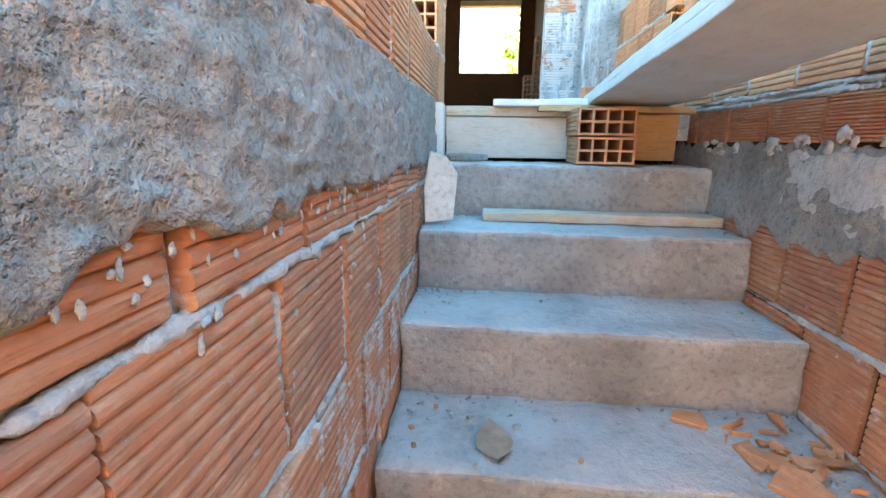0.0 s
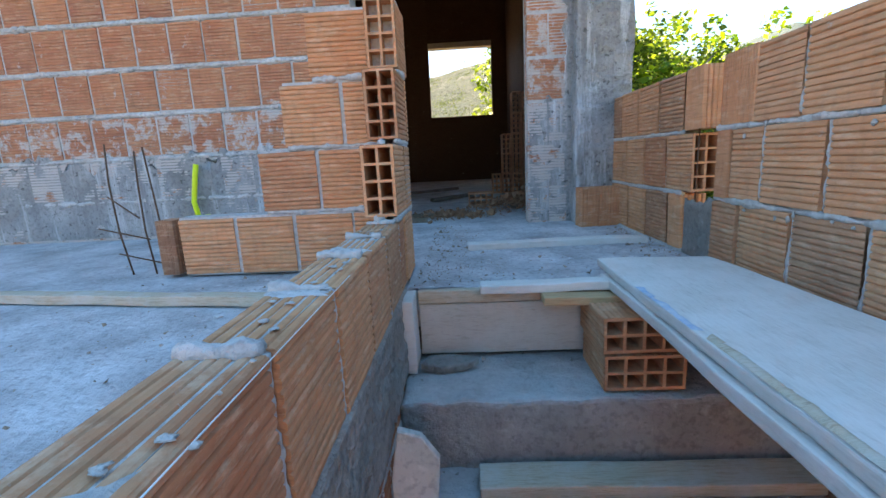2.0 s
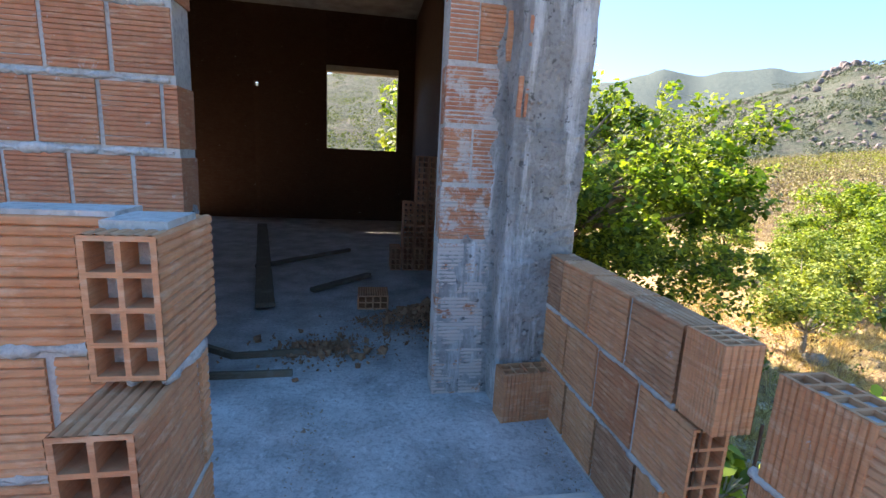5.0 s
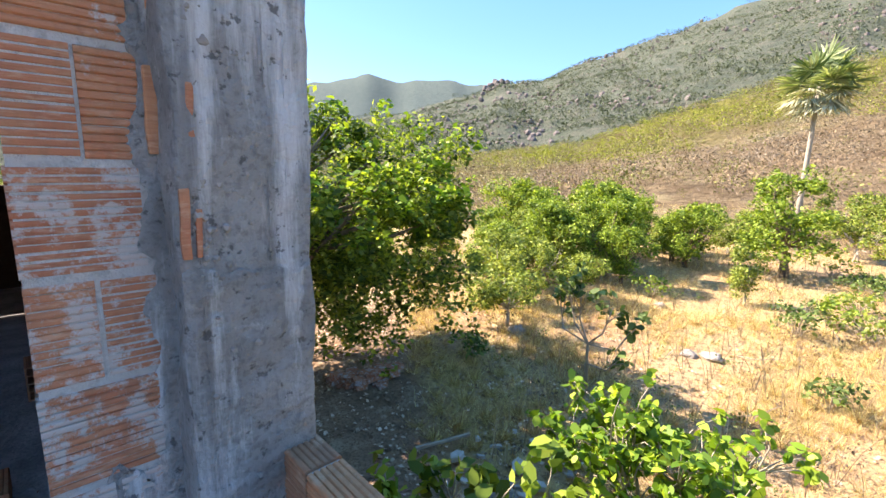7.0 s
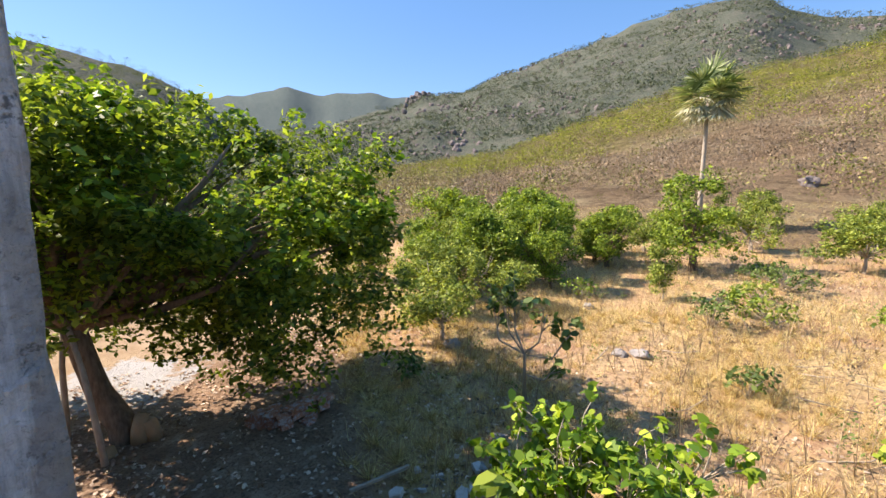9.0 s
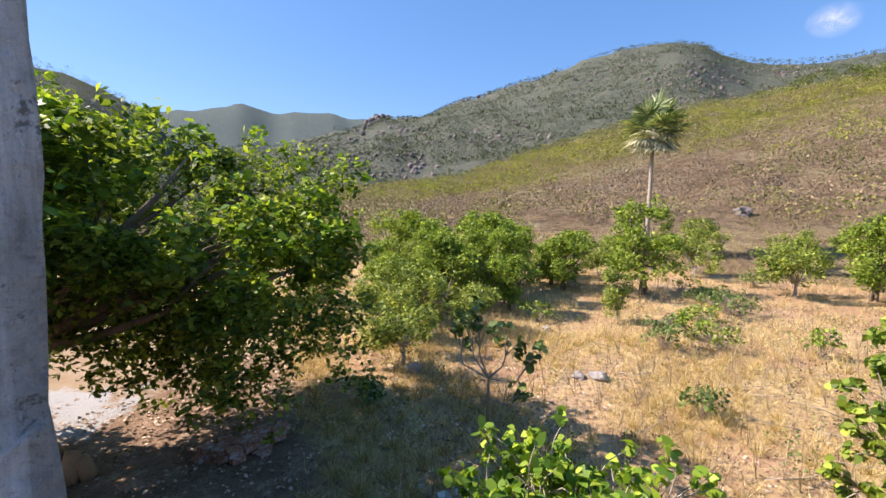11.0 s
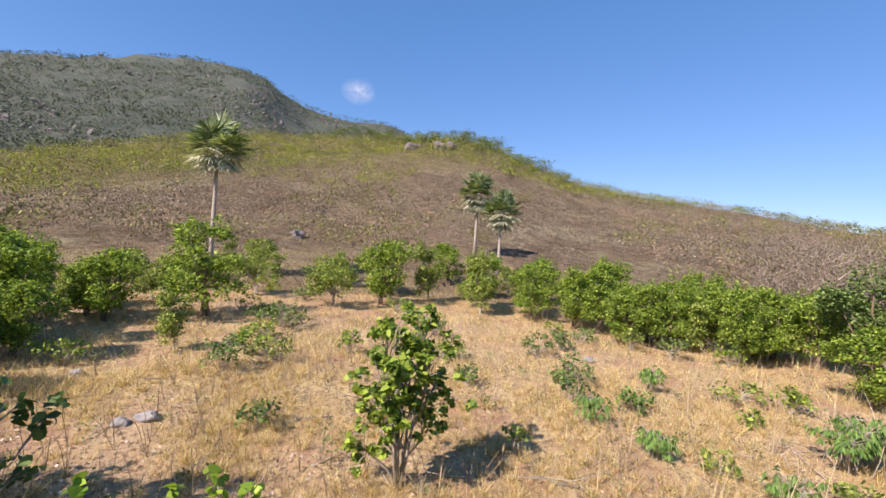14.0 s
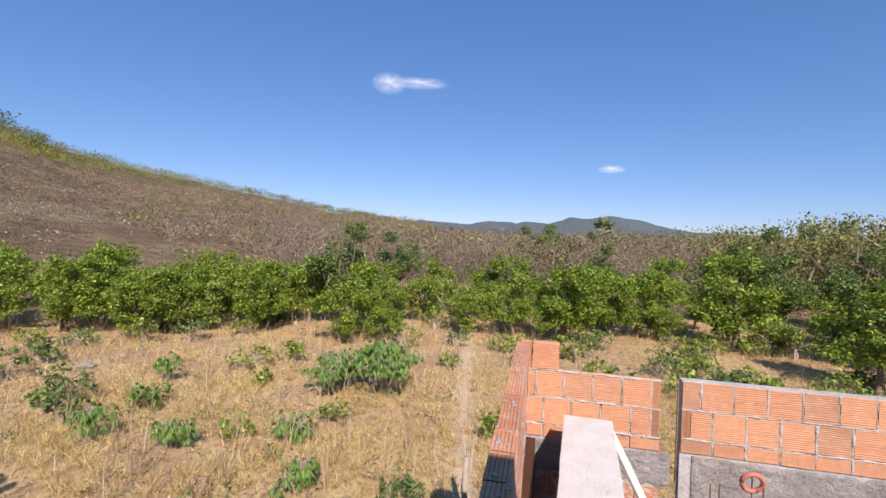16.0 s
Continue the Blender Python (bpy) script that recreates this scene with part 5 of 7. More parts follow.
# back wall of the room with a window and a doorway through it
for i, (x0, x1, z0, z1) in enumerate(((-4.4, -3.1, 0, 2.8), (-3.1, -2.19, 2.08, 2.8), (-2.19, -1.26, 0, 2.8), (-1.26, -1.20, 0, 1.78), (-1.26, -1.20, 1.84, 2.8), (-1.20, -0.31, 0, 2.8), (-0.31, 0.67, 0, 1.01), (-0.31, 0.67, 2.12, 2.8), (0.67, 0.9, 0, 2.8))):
    structure("wall_north" if i == 0 else f"wall_north_{i + 1}", "unplastered brick wall at the end of the room, coloured dark for shade", x0, x1, 6.2, 6.34, z0, z1, M_BRICK_SHADED)
structure("ceiling", "concrete roof slab over the room", -4.55, 1.02, WY - 0.05, 6.45, 2.8, 2.95, M_BEAM)
# unseen overhang, added only to stop sun falling through the rear window
structure("roof_eave", "unseen concrete slab added to block sun at the rear window", -1.55, 1.02, 6.45, 8.1, 2.8, 2.92, M_BEAM)
win = thing("window_1", "bare window opening with a pale wooden head", "window", kind="structure")
me, m = solid("head", -0.31, 0.67, 6.19, 6.35, 2.04, 2.118, M_PLANK, 0.004)
part("window_frame", me, win, "pale wooden head board", m)
door = thing("door_1", "bare doorway with a jamb coloured white as if lit", "door", kind="structure")
# daylight on the jamb is painted as a white base colour
me, m = solid("jamb", -2.24, -2.188, 6.17, 6.36, 0.0, 2.07, M_WHITE, 0.004)
part("door_frame", me, door, "jamb coloured white for the light on it", m)

# concrete column at the corner of the house
me = from_bm("column", box_bm(0.27, 0.26, 2.9, 0.012, 0.045, 0.012, 3.0, 7.0), M_COLUMN, True)
column = thing("column", "rough grey cast-concrete corner column with streaks", "column", Matrix.Translation((0.875, 1.2, 1.4)), me=me, kind="structure")
part("lower_cast", rough_sheet("lower_cast", (0.742, 1.064, 0.0), (1, 0, 0), (0, 0, 1), 0.262, 1.05, 0.01, 0.007, M_COLUMN, (0, -1, 0), (0.004, 0.004, 0.0, 0.03), 0.004, 8, 14), column, "rough lower cast with pale streaks and a ragged top", Matrix.Translation((-0.875, -1.2, -1.4)))
for x, z, h, w in ((0.776, 1.36, 0.1, 0.014), (0.757, 1.15, 0.13, 0.018), (0.778, 1.13, 0.09, 0.011)):
    part("brick_sliver", from_bm("sliver", box_bm(w, 0.02, h, 0.003, 0.02, 0.005, x * 9 + z), M_BRICK_R), column, "sliver of brick showing through the concrete", Matrix.Translation((x - 0.875, 1.0745 - 1.2, z - 1.4)))
for x, z, h in ((0.735, 1.36, 0.16), (0.765, 1.28, 0.1), (0.75, 1.62, 0.17), (0.735, 1.88, 0.15)):
    part("brick_sliver", from_bm("sliver", box_bm(0.022, 0.02, h, 0.003, 0.02, 0.004, x * 9 + z), M_BRICK), column, "sliver of brick showing through the concrete", Matrix.Translation((x - 0.875, 1.1625 - 1.2, z - 1.4)))
part("cement_patch", rough_sheet("pier_coat", (0.515, WY, 0.0), (1, 0, 0), (0, 0, 1), 0.27, 0.62, 0.012, 0.006, M_COLUMN, (0, -1, 0), (0.0, 0.0, 0.0, 0.09), 0.006, 4, 16), wall_pier, "bumpy grey cement coat")
part("cement_patch", rough_sheet("pier_strip", (0.70, WY - 0.004, 0.55), (1, 0, 0), (0, 0, 1), 0.075, 2.2, 0.012, 0.007, M_COLUMN, (0, -1, 0), (0.03, 0.0, 0.0, 0.0), 0.006, 6, 16), wall_pier)

agg = np.random.default_rng(77)
pieces = []
for k in range(210):
    strip = k % 3
    x = (0.79, 0.80, 0.86)[strip] + agg.normal() * (0.012, 0.02, 0.05)[strip]
    z = agg.uniform(1.02, 2.3) if strip < 2 else agg.uniform(0.1, 2.3)
    size = 0.002 + abs(agg.normal()) * 0.0035
    bm = bmesh.new()
    bmesh.ops.create_icosphere(bm, subdivisions=1, radius=size)
    for w in bm.verts:
        w.co = w.co * (1 + 0.5 * noise.noise(w.co * 300 + Vector((k, 0, 0)))) + Vector((x, 1.072 if z > 1.05 else 1.062, z))
    bm.verts.index_update()
    pieces.append(([w.co.copy() for w in bm.verts], [[w.index for w in f.verts] for f in bm.faces]))
    bm.free()
part("exposed_stones", mesh_of("stones", *join(pieces), M_ROCK), column, "small stones showing in the concrete", Matrix.Translation((-0.875, -1.2, -1.4)))
for k, (x, z0, z1) in enumerate(((0.775, 0.2, 2.5), (0.915, 1.06, 2.6), (0.955, 1.1, 2.7), (0.83, 1.2, 2.0))):
    pts = [Vector((x + 0.006 * noise.noise(Vector((z * 3, k, 0))), 1.071 if z > 1.05 else 1.062, z)) for z in np.linspace(z0, z1, 60)]
    rad = [max(0.0006, 0.0028 * (0.5 + noise.noise(Vector((p.z * 9, k * 5, 0))))) for p in pts]
    part("form_seam", mesh_of("seam", *tube(pts, rad, 6), M_COLUMN, True), column, "thin ridge left by the formwork", Matrix.Translation((-0.875, -1.2, -1.4)))

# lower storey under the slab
structure("wall_base", "lower storey wall of the house", 0.93, 1.01, -3.45, 6.35, GROUND - 0.3, -0.11, M_BRICK_SHADED)
structure("wall_base_2", "lower storey end wall of the house", -4.4, 0.93, YB - 0.09, YB - 0.01, GROUND - 0.3, -1.5, M_BRICK_SHADED)
structure("wall_base_3", "lower storey rear wall of the house", -4.4, 0.93, 6.25, 6.35, GROUND - 0.3, -0.11, M_BRICK_SHADED)
structure("wall_base_4", "lower storey side wall of the house", -4.5, -4.4, -3.45, 6.35, GROUND - 0.3, -0.11, M_BRICK_SHADED)
structure("wall_stairwell", "plain wall closing the lower stairwell", -2.3, -2.2, YB, -2.2, -1.5, -0.11, M_MORTAR)
structure("wall_stairwell_2", "plain wall under the slab edge", -2.2, -0.09, -2.2, -2.12, -1.5, -0.11, M_MORTAR)

# rough concrete bands of the slab edge on the stair walls
part("edge_beam", rough_sheet("beam_l", (LX + 0.004, -2.15, -0.196), (0, 1, 0), (0, 0, 1), 2.14, 0.211, 0.005, 0.0042, M_BEAM, (1, 0, 0), (0, 0, 0.03, 0.012), 0.014, 1, 30, 1.3), wall_left, "rough concrete slab edge with ragged skirts")
part("edge_beam", rough_sheet("beam_r", (RX, YB, -0.355), (0, 1, 0), (0, 0, 1), 3.35, 0.24, 0.011, 0.006, M_BEAM, (-1, 0, 0), (0, 0, 0.045, 0.04), 0.004, 2, 14, 0.8), wall_right, "rough concrete band with ragged edges")
part("edge_beam", rough_sheet("beam_b", (0.0, YB, -0.33), (1, 0, 0), (0, 0, 1), FX, 0.23, 0.012, 0.006, M_BEAM, (0, 1, 0), (0, 0, 0.04, 0.02), 0.004, 3, 11), wall_back, "rough concrete band")
part("edge_beam", rough_sheet("beam_b2", (-2.2, YB, -0.42), (1, 0, 0), (0, 0, 1), 2.06, 0.33, 0.014, 0.006, M_BEAM, (0, 1, 0), (0, 0, 0.04, 0.02), 0.004, 5, 11), wall_back_2, "rough concrete band")
part("cement_patch", rough_sheet("patch_r", (RX - 0.006, -1.05, -0.27), (0, 1, 0), (0, 0, 1), 0.42, 0.14, 0.01, 0.004, M_MORTAR, (-1, 0, 0), (0.06, 0.06, 0.07, 0.03), 0.008, 8, 9), wall_right, "smear of paler cement")

# ---- loose things on the stairs and slab ----
def plank(name, label, a, b, width, thick, mat, roll=0.0, group="", seed=0, warp=0.004):
    """A worn board from a to b (centres of its top ends)."""
    a, b = Vector(a), Vector(b)
    length = (b - a).length
    bm = box_bm(length, width, thick, min(0.004, thick * 0.2), 0.09, warp, seed, 4.0)
    me = from_bm(name, bm, mat)
    x = (b - a).normalized()
    up = Vector((0, 0, 1)) if abs(x.z) < 0.8 else Vector((0, 1, 0))
    y = up.cross(x).normalized()
    z = x.cross(y)
    rot = Matrix((x, y, z)).transposed().to_4x4() @ Matrix.Rotation(radians(roll), 4, "X")
    return thing(name, label, "board", Matrix.Translation((a + b) / 2 - z * thick / 2) @ rot, group, me)


def board_top(y):
    """The walk boards rise from the slab edge to the back wall."""
    return 0.052 + 0.038 * (0.06 - y)


wide_board = plank("walk_board", "wide pale cement-stained board bridging the stairwell", (0.72, 0.06, board_top(0.06)), (0.575, -3.06, board_top(-3.06)), 0.315, 0.022, M_BOARD, seed=1, warp=0.004)
M_BLUE = plain_mat("blue_paint", (0.18, 0.36, 0.52), (0.50, 0.54, 0.56), 60, 0.7)
slope = Vector((0.046, 1, -0.038)).normalized()
part("paint_smear", rough_sheet("smear", (0.532, -0.55, board_top(-0.55) + 0.0035), slope, (1, -0.05, 0), 0.26, 0.014, 0.003, 0.0006, M_BLUE, (0, 0, 1), (0.05, 0.05, 0.0, 0.016), 0.001, 2, 20), wide_board, "smear of blue paint", wide_board.matrix_basis.inverted())
part("worn_edge", rough_sheet("worn_edge", (0.50, -1.35, board_top(-1.35) + 0.004), slope, (1, -0.05, 0), 0.78, 0.017, 0.004, 0.0018, M_PLANK, (0, 0, 1), (0.04, 0.06, 0.004, 0.012), 0.002, 5, 30), wide_board, "worn brown edge where the face has split off", wide_board.matrix_basis.inverted())
plank("walk_board", "second worn board under the wide one", (0.695, -0.02, board_top(-0.02) - 0.026), (0.57, -3.04, board_top(-3.04) - 0.026), 0.295, 0.024, M_BOARD, seed=2, warp=0.005)
plank("leaning_plank", "narrow grey plank leaning down into the stairwell", (0.43, YB + 0.03, 0.085), (-0.30, -2.42, -1.2), 0.06, 0.025, M_BOARD, seed=3)
plank("plank", "weathered plank lying across a stair tread", (0.185, -0.352, -0.343), (0.918, -0.352, -0.343), 0.085, 0.03, M_PLANK, seed=4)
plank("form_board", "short pale board lying on the edge of the slab", (0.21, -0.065, 0.027), (0.565, -0.075, 0.027), 0.055, 0.024, M_BOARD, seed=5)
plank("form_board", "brown board end on the edge of the slab", (0.37, -0.115, 0.005), (0.90, -0.12, 0.0), 0.06, 0.022, M_RAW, seed=6)
plank("plank", "grey plank lying across the slab", (0.18, 0.515, 0.03), (0.885, 0.535, 0.03), 0.055, 0.028, M_BOARD, seed=7)
plank("plank", "long grey plank lying on the slab behind the low wall", (-0.16, -0.15, 0.032), (-2.4, 0.16, 0.032), 0.05, 0.028, M_PLANK, seed=8)
form = thing("formwork", "cement-stained wooden formwork against the top riser", "board")
me, m = solid("panel", 0.035, 0.50, -0.045, -0.022, -0.185, -0.035, M_PANEL, 0.003, 0.05, 0.003, 4.0)
part("panel", me, form, "", m)
me, m = solid("rail", 0.035, 0.56, -0.05, -0.022, -0.033, 0.004, M_PLANK, 0.003, 0.06, 0.002, 5.0)
part("rail", me, form, "pale top rail", m)
me, m = solid("panel2", 0.502, 0.885, -0.048, -0.022, -0.185, -0.02, M_RAW, 0.003, 0.06, 0.002, 6.0)
part("panel", me, form, "brown bare wooden panel", m)
me, m = solid("cleat", 0.002, 0.032, -0.15, -0.04, -0.195, 0.005, M_BOARD, 0.004, 0.04, 0.003, 7.0)
thing("cleat", "upright pale wooden cleat against the stair wall", "board", m, me=me)


def slab_piece(name, label, outline, thick, m, mat, group="", category="debris"):
    """A flat broken piece from an outline in its own plane."""
    bm = bmesh.new()
    vs = [bm.verts.new((x, y, 0)) for x, y in outline]
    f = bm.faces.new(vs)
    r = bmesh.ops.extrude_face_region(bm, geom=[f])
    top = [v for v in r["geom"] if isinstance(v, bmesh.types.BMVert)]
    bmesh.ops.translate(bm, verts=top, vec=(0, 0, thick))
    bmesh.ops.recalc_face_normals(bm, faces=bm.faces)
    bmesh.ops.bevel(bm, geom=bm.edges[:], offset=thick * 0.12, segments=1, affect="EDGES")
    return thing(name, label, category, m, group, from_bm(name, bm, mat))


slab_piece("plaster_shard", "broken pale plaster shard leaning on the stair wall", [(0, 0), (0.085, 0.012), (0.095, 0.15), (0.06, 0.2), (0.012, 0.215), (-0.005, 0.1)], 0.022,
           Matrix.Translation((0.012, -0.455, -0.372)) @ Matrix.Rotation(radians(86), 4, "X") @ Matrix.Rotation(radians(2), 4, "Y"), M_SHARD)
slab_piece("mortar_chunk", "grey flat lump of hardened mortar on the top step", [(0, 0), (0.06, -0.02), (0.13, 0.0), (0.16, 0.03), (0.09, 0.055), (0.02, 0.045)], 0.022,
           Matrix.Translation((0.04, -0.13, -0.196)) @ Matrix.Rotation(radians(4), 4, "X"), M_BEAM)
# broken brick shards on the lower step
SH = "broken brick shards"
rng = np.random.default_rng(17)
for i in range(26):
    s = rng.uniform(0.012, 0.055) if i > 5 else rng.uniform(0.05, 0.085)
    k = rng.integers(4, 7)
    a = np.sort(rng.uniform(0, 6.28, k))
    out = [(math.cos(q) * s * rng.uniform(0.55, 1), math.sin(q) * s * rng.uniform(0.35, 0.8)) for q in a]
    x, y = 0.79 + rng.normal() * 0.075, -0.99 + rng.normal() * 0.06
    slab_piece("brick_shard", "broken orange brick shard on a concrete step", out, rng.uniform(0.006, 0.014),
               Matrix.Translation((min(max(x, 0.55), 0.88), min(max(y, -1.09), -0.87), -0.721)) @ Matrix.Rotation(rng.uniform(0, 6), 4, "Z") @ Matrix.Rotation(rng.normal() * 0.15, 4, "X"), M_BRICK, SH)
for i in range(16):
    x, y = rng.uniform(0.03, 0.6), -0.87 - rng.uniform(0, 0.22)
    slab_piece("brick_crumb", "small crumb of mortar or brick on a step", [(0, 0), (0.012, 0.002), (0.01, 0.011), (0.001, 0.009)], 0.007,
               Matrix.Translation((x, y, -0.722)) @ Matrix.Rotation(rng.uniform(0, 6), 4, "Z"), M_BRICK if i % 4 == 0 else M_MORTAR, "crumbs on the steps")
bits = []
rng = np.random.default_rng(23)
for i, z in enumerate(STEP_Z[:5]):
    y1 = -0.02 - 0.273 * i
    for _ in range(90):
        edge = rng.uniform()
        x = rng.uniform(0.01, 0.9) if edge < 0.6 else (0.012 + abs(rng.normal()) * 0.04 if edge < 0.8 else 0.905 - abs(rng.normal()) * 0.05)
        y = y1 - 0.005 - abs(rng.normal()) * (0.03 if edge < 0.6 else 0.12)
        s = abs(rng.normal()) * 0.004 + 0.002
        o = Vector((x, max(y, y1 - 0.24), z + s * 0.4))
        d = [Vector(rng.normal(size=3)).normalized() * s for _ in range(4)]
        bits.append(([o + e for e in d], [(0, 1, 2), (0, 2, 3), (0, 3, 1), (1, 3, 2)]))
thing("grit", "loose grit and mortar crumbs on the stair treads", "debris", me=mesh_of("grit", *join(bits), M_BEAM), kind="stuff")
crumbs = []
for _ in range(1500):
    edge = rng.uniform()
    if edge < 0.35:
        x, y = 0.02 + abs(rng.normal()) * 0.1, rng.uniform(0.0, 1.15)
    elif edge < 0.6:
        x, y = 0.905 - abs(rng.normal()) * 0.07, rng.uniform(0.1, 1.0)
    elif edge < 0.75:
        x, y = rng.uniform(0.02, 0.9), abs(rng.normal()) * 0.3
    else:
        x, y = -0.12 - abs(rng.normal()) * 0.5, rng.uniform(-1.6, 1.1)
    if not (-1.0 < x < 0.0 and 0.2 < y < 0.34):
        s = 0.0015 + abs(rng.normal()) * 0.003
        o = Vector((min(x, 0.91), y, 0.003 + s * 0.4))
        d = [Vector(rng.normal(size=3)).normalized() * s for _ in range(4)]
        crumbs.append(([o + e for e in d], [(0, 1, 2), (0, 2, 3), (0, 3, 1), (1, 3, 2)]))
thing("grit", "dark grit and crumbs swept to the edges of the slab", "debris", me=mesh_of("crumbs", *join(crumbs), M_DRYLEAF), kind="stuff")
# dry leaf
lv = []
for i in range(9):
    t = i / 8
    w = 0.038 * math.sin(math.pi * t ** 0.8)
    lv += [(-w, t * 0.13, 0.012 * t + 0.01 * (1 - t)), (0, t * 0.13, 0.004 + 0.01 * t), (w, t * 0.13, 0.014)]
lf = [(3 * i + a, 3 * i + a + 1, 3 * i + a + 4, 3 * i + a + 3) for i in range(8) for a in (0, 1)]
me = mesh_of("dry_leaf", lv, lf, M_DRYLEAF, True)
thing("dry_leaf", "curled dry brown leaf on a concrete step", "leaf", Matrix.Translation((0.235, -1.075, -0.724)) @ Matrix.Rotation(radians(8), 4, "Z"), me=me)

# steel and conduits
def bars(name, label, x, y, z0, runs, hoops, group=""):
    ob = thing(name, label, "rebar", Matrix.Translation((x, y, z0)), group)
    for pts in runs:
        v, f = tube(pts, [0.0033] * len(pts), 6)
        part("bar", mesh_of("bar", v, f, M_STEEL, True), ob)
    for pts in hoops:
        v, f = tube(pts, [0.003] * len(pts), 5)
        part("tie", mesh_of("tie", v, f, M_STEEL, True), ob)


bars("rebar_cage", "bent rusty starter bars standing out of the slab", -1.0, 0.31, 0.0,
     [[(-0.06, 0, 0), (-0.1, 0.02, 0.16), (-0.13, 0.05, 0.336), (-0.16, 0.1, 0.48)], [(0.03, 0, 0), (0.0, 0.02, 0.16), (-0.02, 0.05, 0.32), (-0.05, 0.1, 0.448)], [(0.02, 0.09, 0), (0.0, 0.1, 0.24), (-0.03, 0.12, 0.464)]],
     [[(-0.16, 0, 0.176), (0.02, 0.01, 0.128)], [(-0.12, 0.02, 0.288), (0.0, 0.0, 0.208)], [(-0.1, 0.0, 0.08), (0.06, 0.0, 0.04)], [(0.06, 0, 0.048), (0.0, 0.09, 0.04)]])
bars("rebar_cage", "rusty starter bars at the end of the low wall", 0.02, -2.25, -0.2,
     [[(0, 0, 0), (0, 0, 0.42)], [(0.03, -0.03, 0), (0.03, -0.03, 0.40)], [(-0.16, -0.05, 0), (-0.155, -0.05, 0.46)], [(-0.19, 0.0, 0), (-0.185, 0.0, 0.43)]], [])
ring = [(0.045 * math.cos(a), 0.045 * math.sin(a), 0.02 * math.sin(a)) for a in np.linspace(0, 6.283, 17)]
v, f = tube(ring, [0.012] * 17, 7)
thing("conduit_ring", "loop of salmon-coloured conduit hung on steel bars", "conduit", Matrix.Translation((-0.13, -2.28, 0.235)) @ Matrix.Rotation(radians(50), 4, "X"), me=mesh_of("ring", v, f, M_RED, True))
bars("rebar_cage", "rusty column bars in the gap of the parapet", RX + 0.05, 0.24, 0.0, [[(-0.03, 0.04, 0), (-0.03, 0.035, 0.5)], [(0.03, -0.04, 0), (0.03, -0.04, 0.46)]], [])
bars("rebar_cage", "rusty column bars in the gap of the back wall", -0.07, YB - 0.045, -0.3, [[(-0.02, 0.03, 0), (-0.02, 0.03, 0.72)], [(0.03, 0.02, 0), (0.03, 0.02, 0.7)]], [])
con = thing("conduit", "two bent bright yellow corrugated conduits at the wall foot", "conduit", Matrix.Translation((-1.27, WY - 0.03, 0)))
for pts in ([(0.02, 0, 0.0), (-0.005, -0.01, 0.09), (-0.02, -0.015, 0.2), (0.0, -0.01, 0.32), (0.012, 0, 0.40)], [(0.045, 0, 0.0), (0.042, -0.01, 0.08), (0.04, -0.01, 0.13)]):
    v, f = tube(pts, [0.014] * len(pts), 9)
    part("pipe", mesh_of("pipe", v, f, M_YELLOW, True), con)

M_SOILHEAP = plain_mat("brick_dust", (0.20, 0.095, 0.055), (0.40, 0.215, 0.125), 40, 0.95)
# inside the room
for a, b, w in (((-0.33, 2.2, 0.05), (-1.0, 5.3, 0.05), 0.11), ((-0.1, 2.55, 0.04), (0.28, 2.95, 0.04), 0.05), ((-0.6, 3.2, 0.04), (0.1, 3.9, 0.04), 0.04), ((-1.9, 3.3, 0.04), (-1.5, 4.9, 0.04), 0.07), ((-0.62, 1.75, 0.03), (-0.33, 1.55, 0.03), 0.025), ((-0.33, 1.55, 0.03), (-0.02, 1.58, 0.03), 0.02), ((-0.45, 1.36, 0.03), (-0.05, 1.37, 0.03), 0.02)):
    plank("scrap_plank", "dark strip of scrap timber on the room floor", a, b, w, 0.03, M_DARKWOOD, seed=b[1], group="scrap timber")


def heap(name, label, x, y, wide, high, n, mat, seed):
    rng = np.random.default_rng(seed)
    pieces = []
    for _ in range(n):
        q = abs(rng.normal()) * 0.5
        a = rng.uniform(0, 6.28)
        p = Vector((math.cos(a) * q * wide, math.sin(a) * q * wide * 0.6, max(0.0, high * (1 - q) * rng.uniform(0.2, 1))))
        s = rng.uniform(0.003, 0.011) if rng.uniform() < 0.93 else rng.uniform(0.012, 0.03)
        d = [Vector(rng.normal(size=3)).normalized() * s for _ in range(6)]
        bm = bmesh.new()
        for e in d:
            bm.verts.new(p + e + Vector((0, 0, s * 0.6)))
        bmesh.ops.convex_hull(bm, input=bm.verts[:])
        bm.verts.index_update()
        pieces.append(([v.co.copy() for v in bm.verts], [[v.index for v in f.verts] for f in bm.faces]))
        bm.free()
    thing(name, label, "rubble", Matrix.Translation((x, y, 0)), me=mesh_of(name, *join(pieces), mat), kind="stuff")


heap("rubble", "heap of broken orange brick rubble just inside the doorway", 0.60, 1.95, 0.42, 0.13, 2600, M_SOILHEAP, 1)
heap("rubble", "thin scatter of brick crumbs on the room floor", 0.06, 1.62, 0.34, 0.012, 900, M_SOILHEAP, 2)


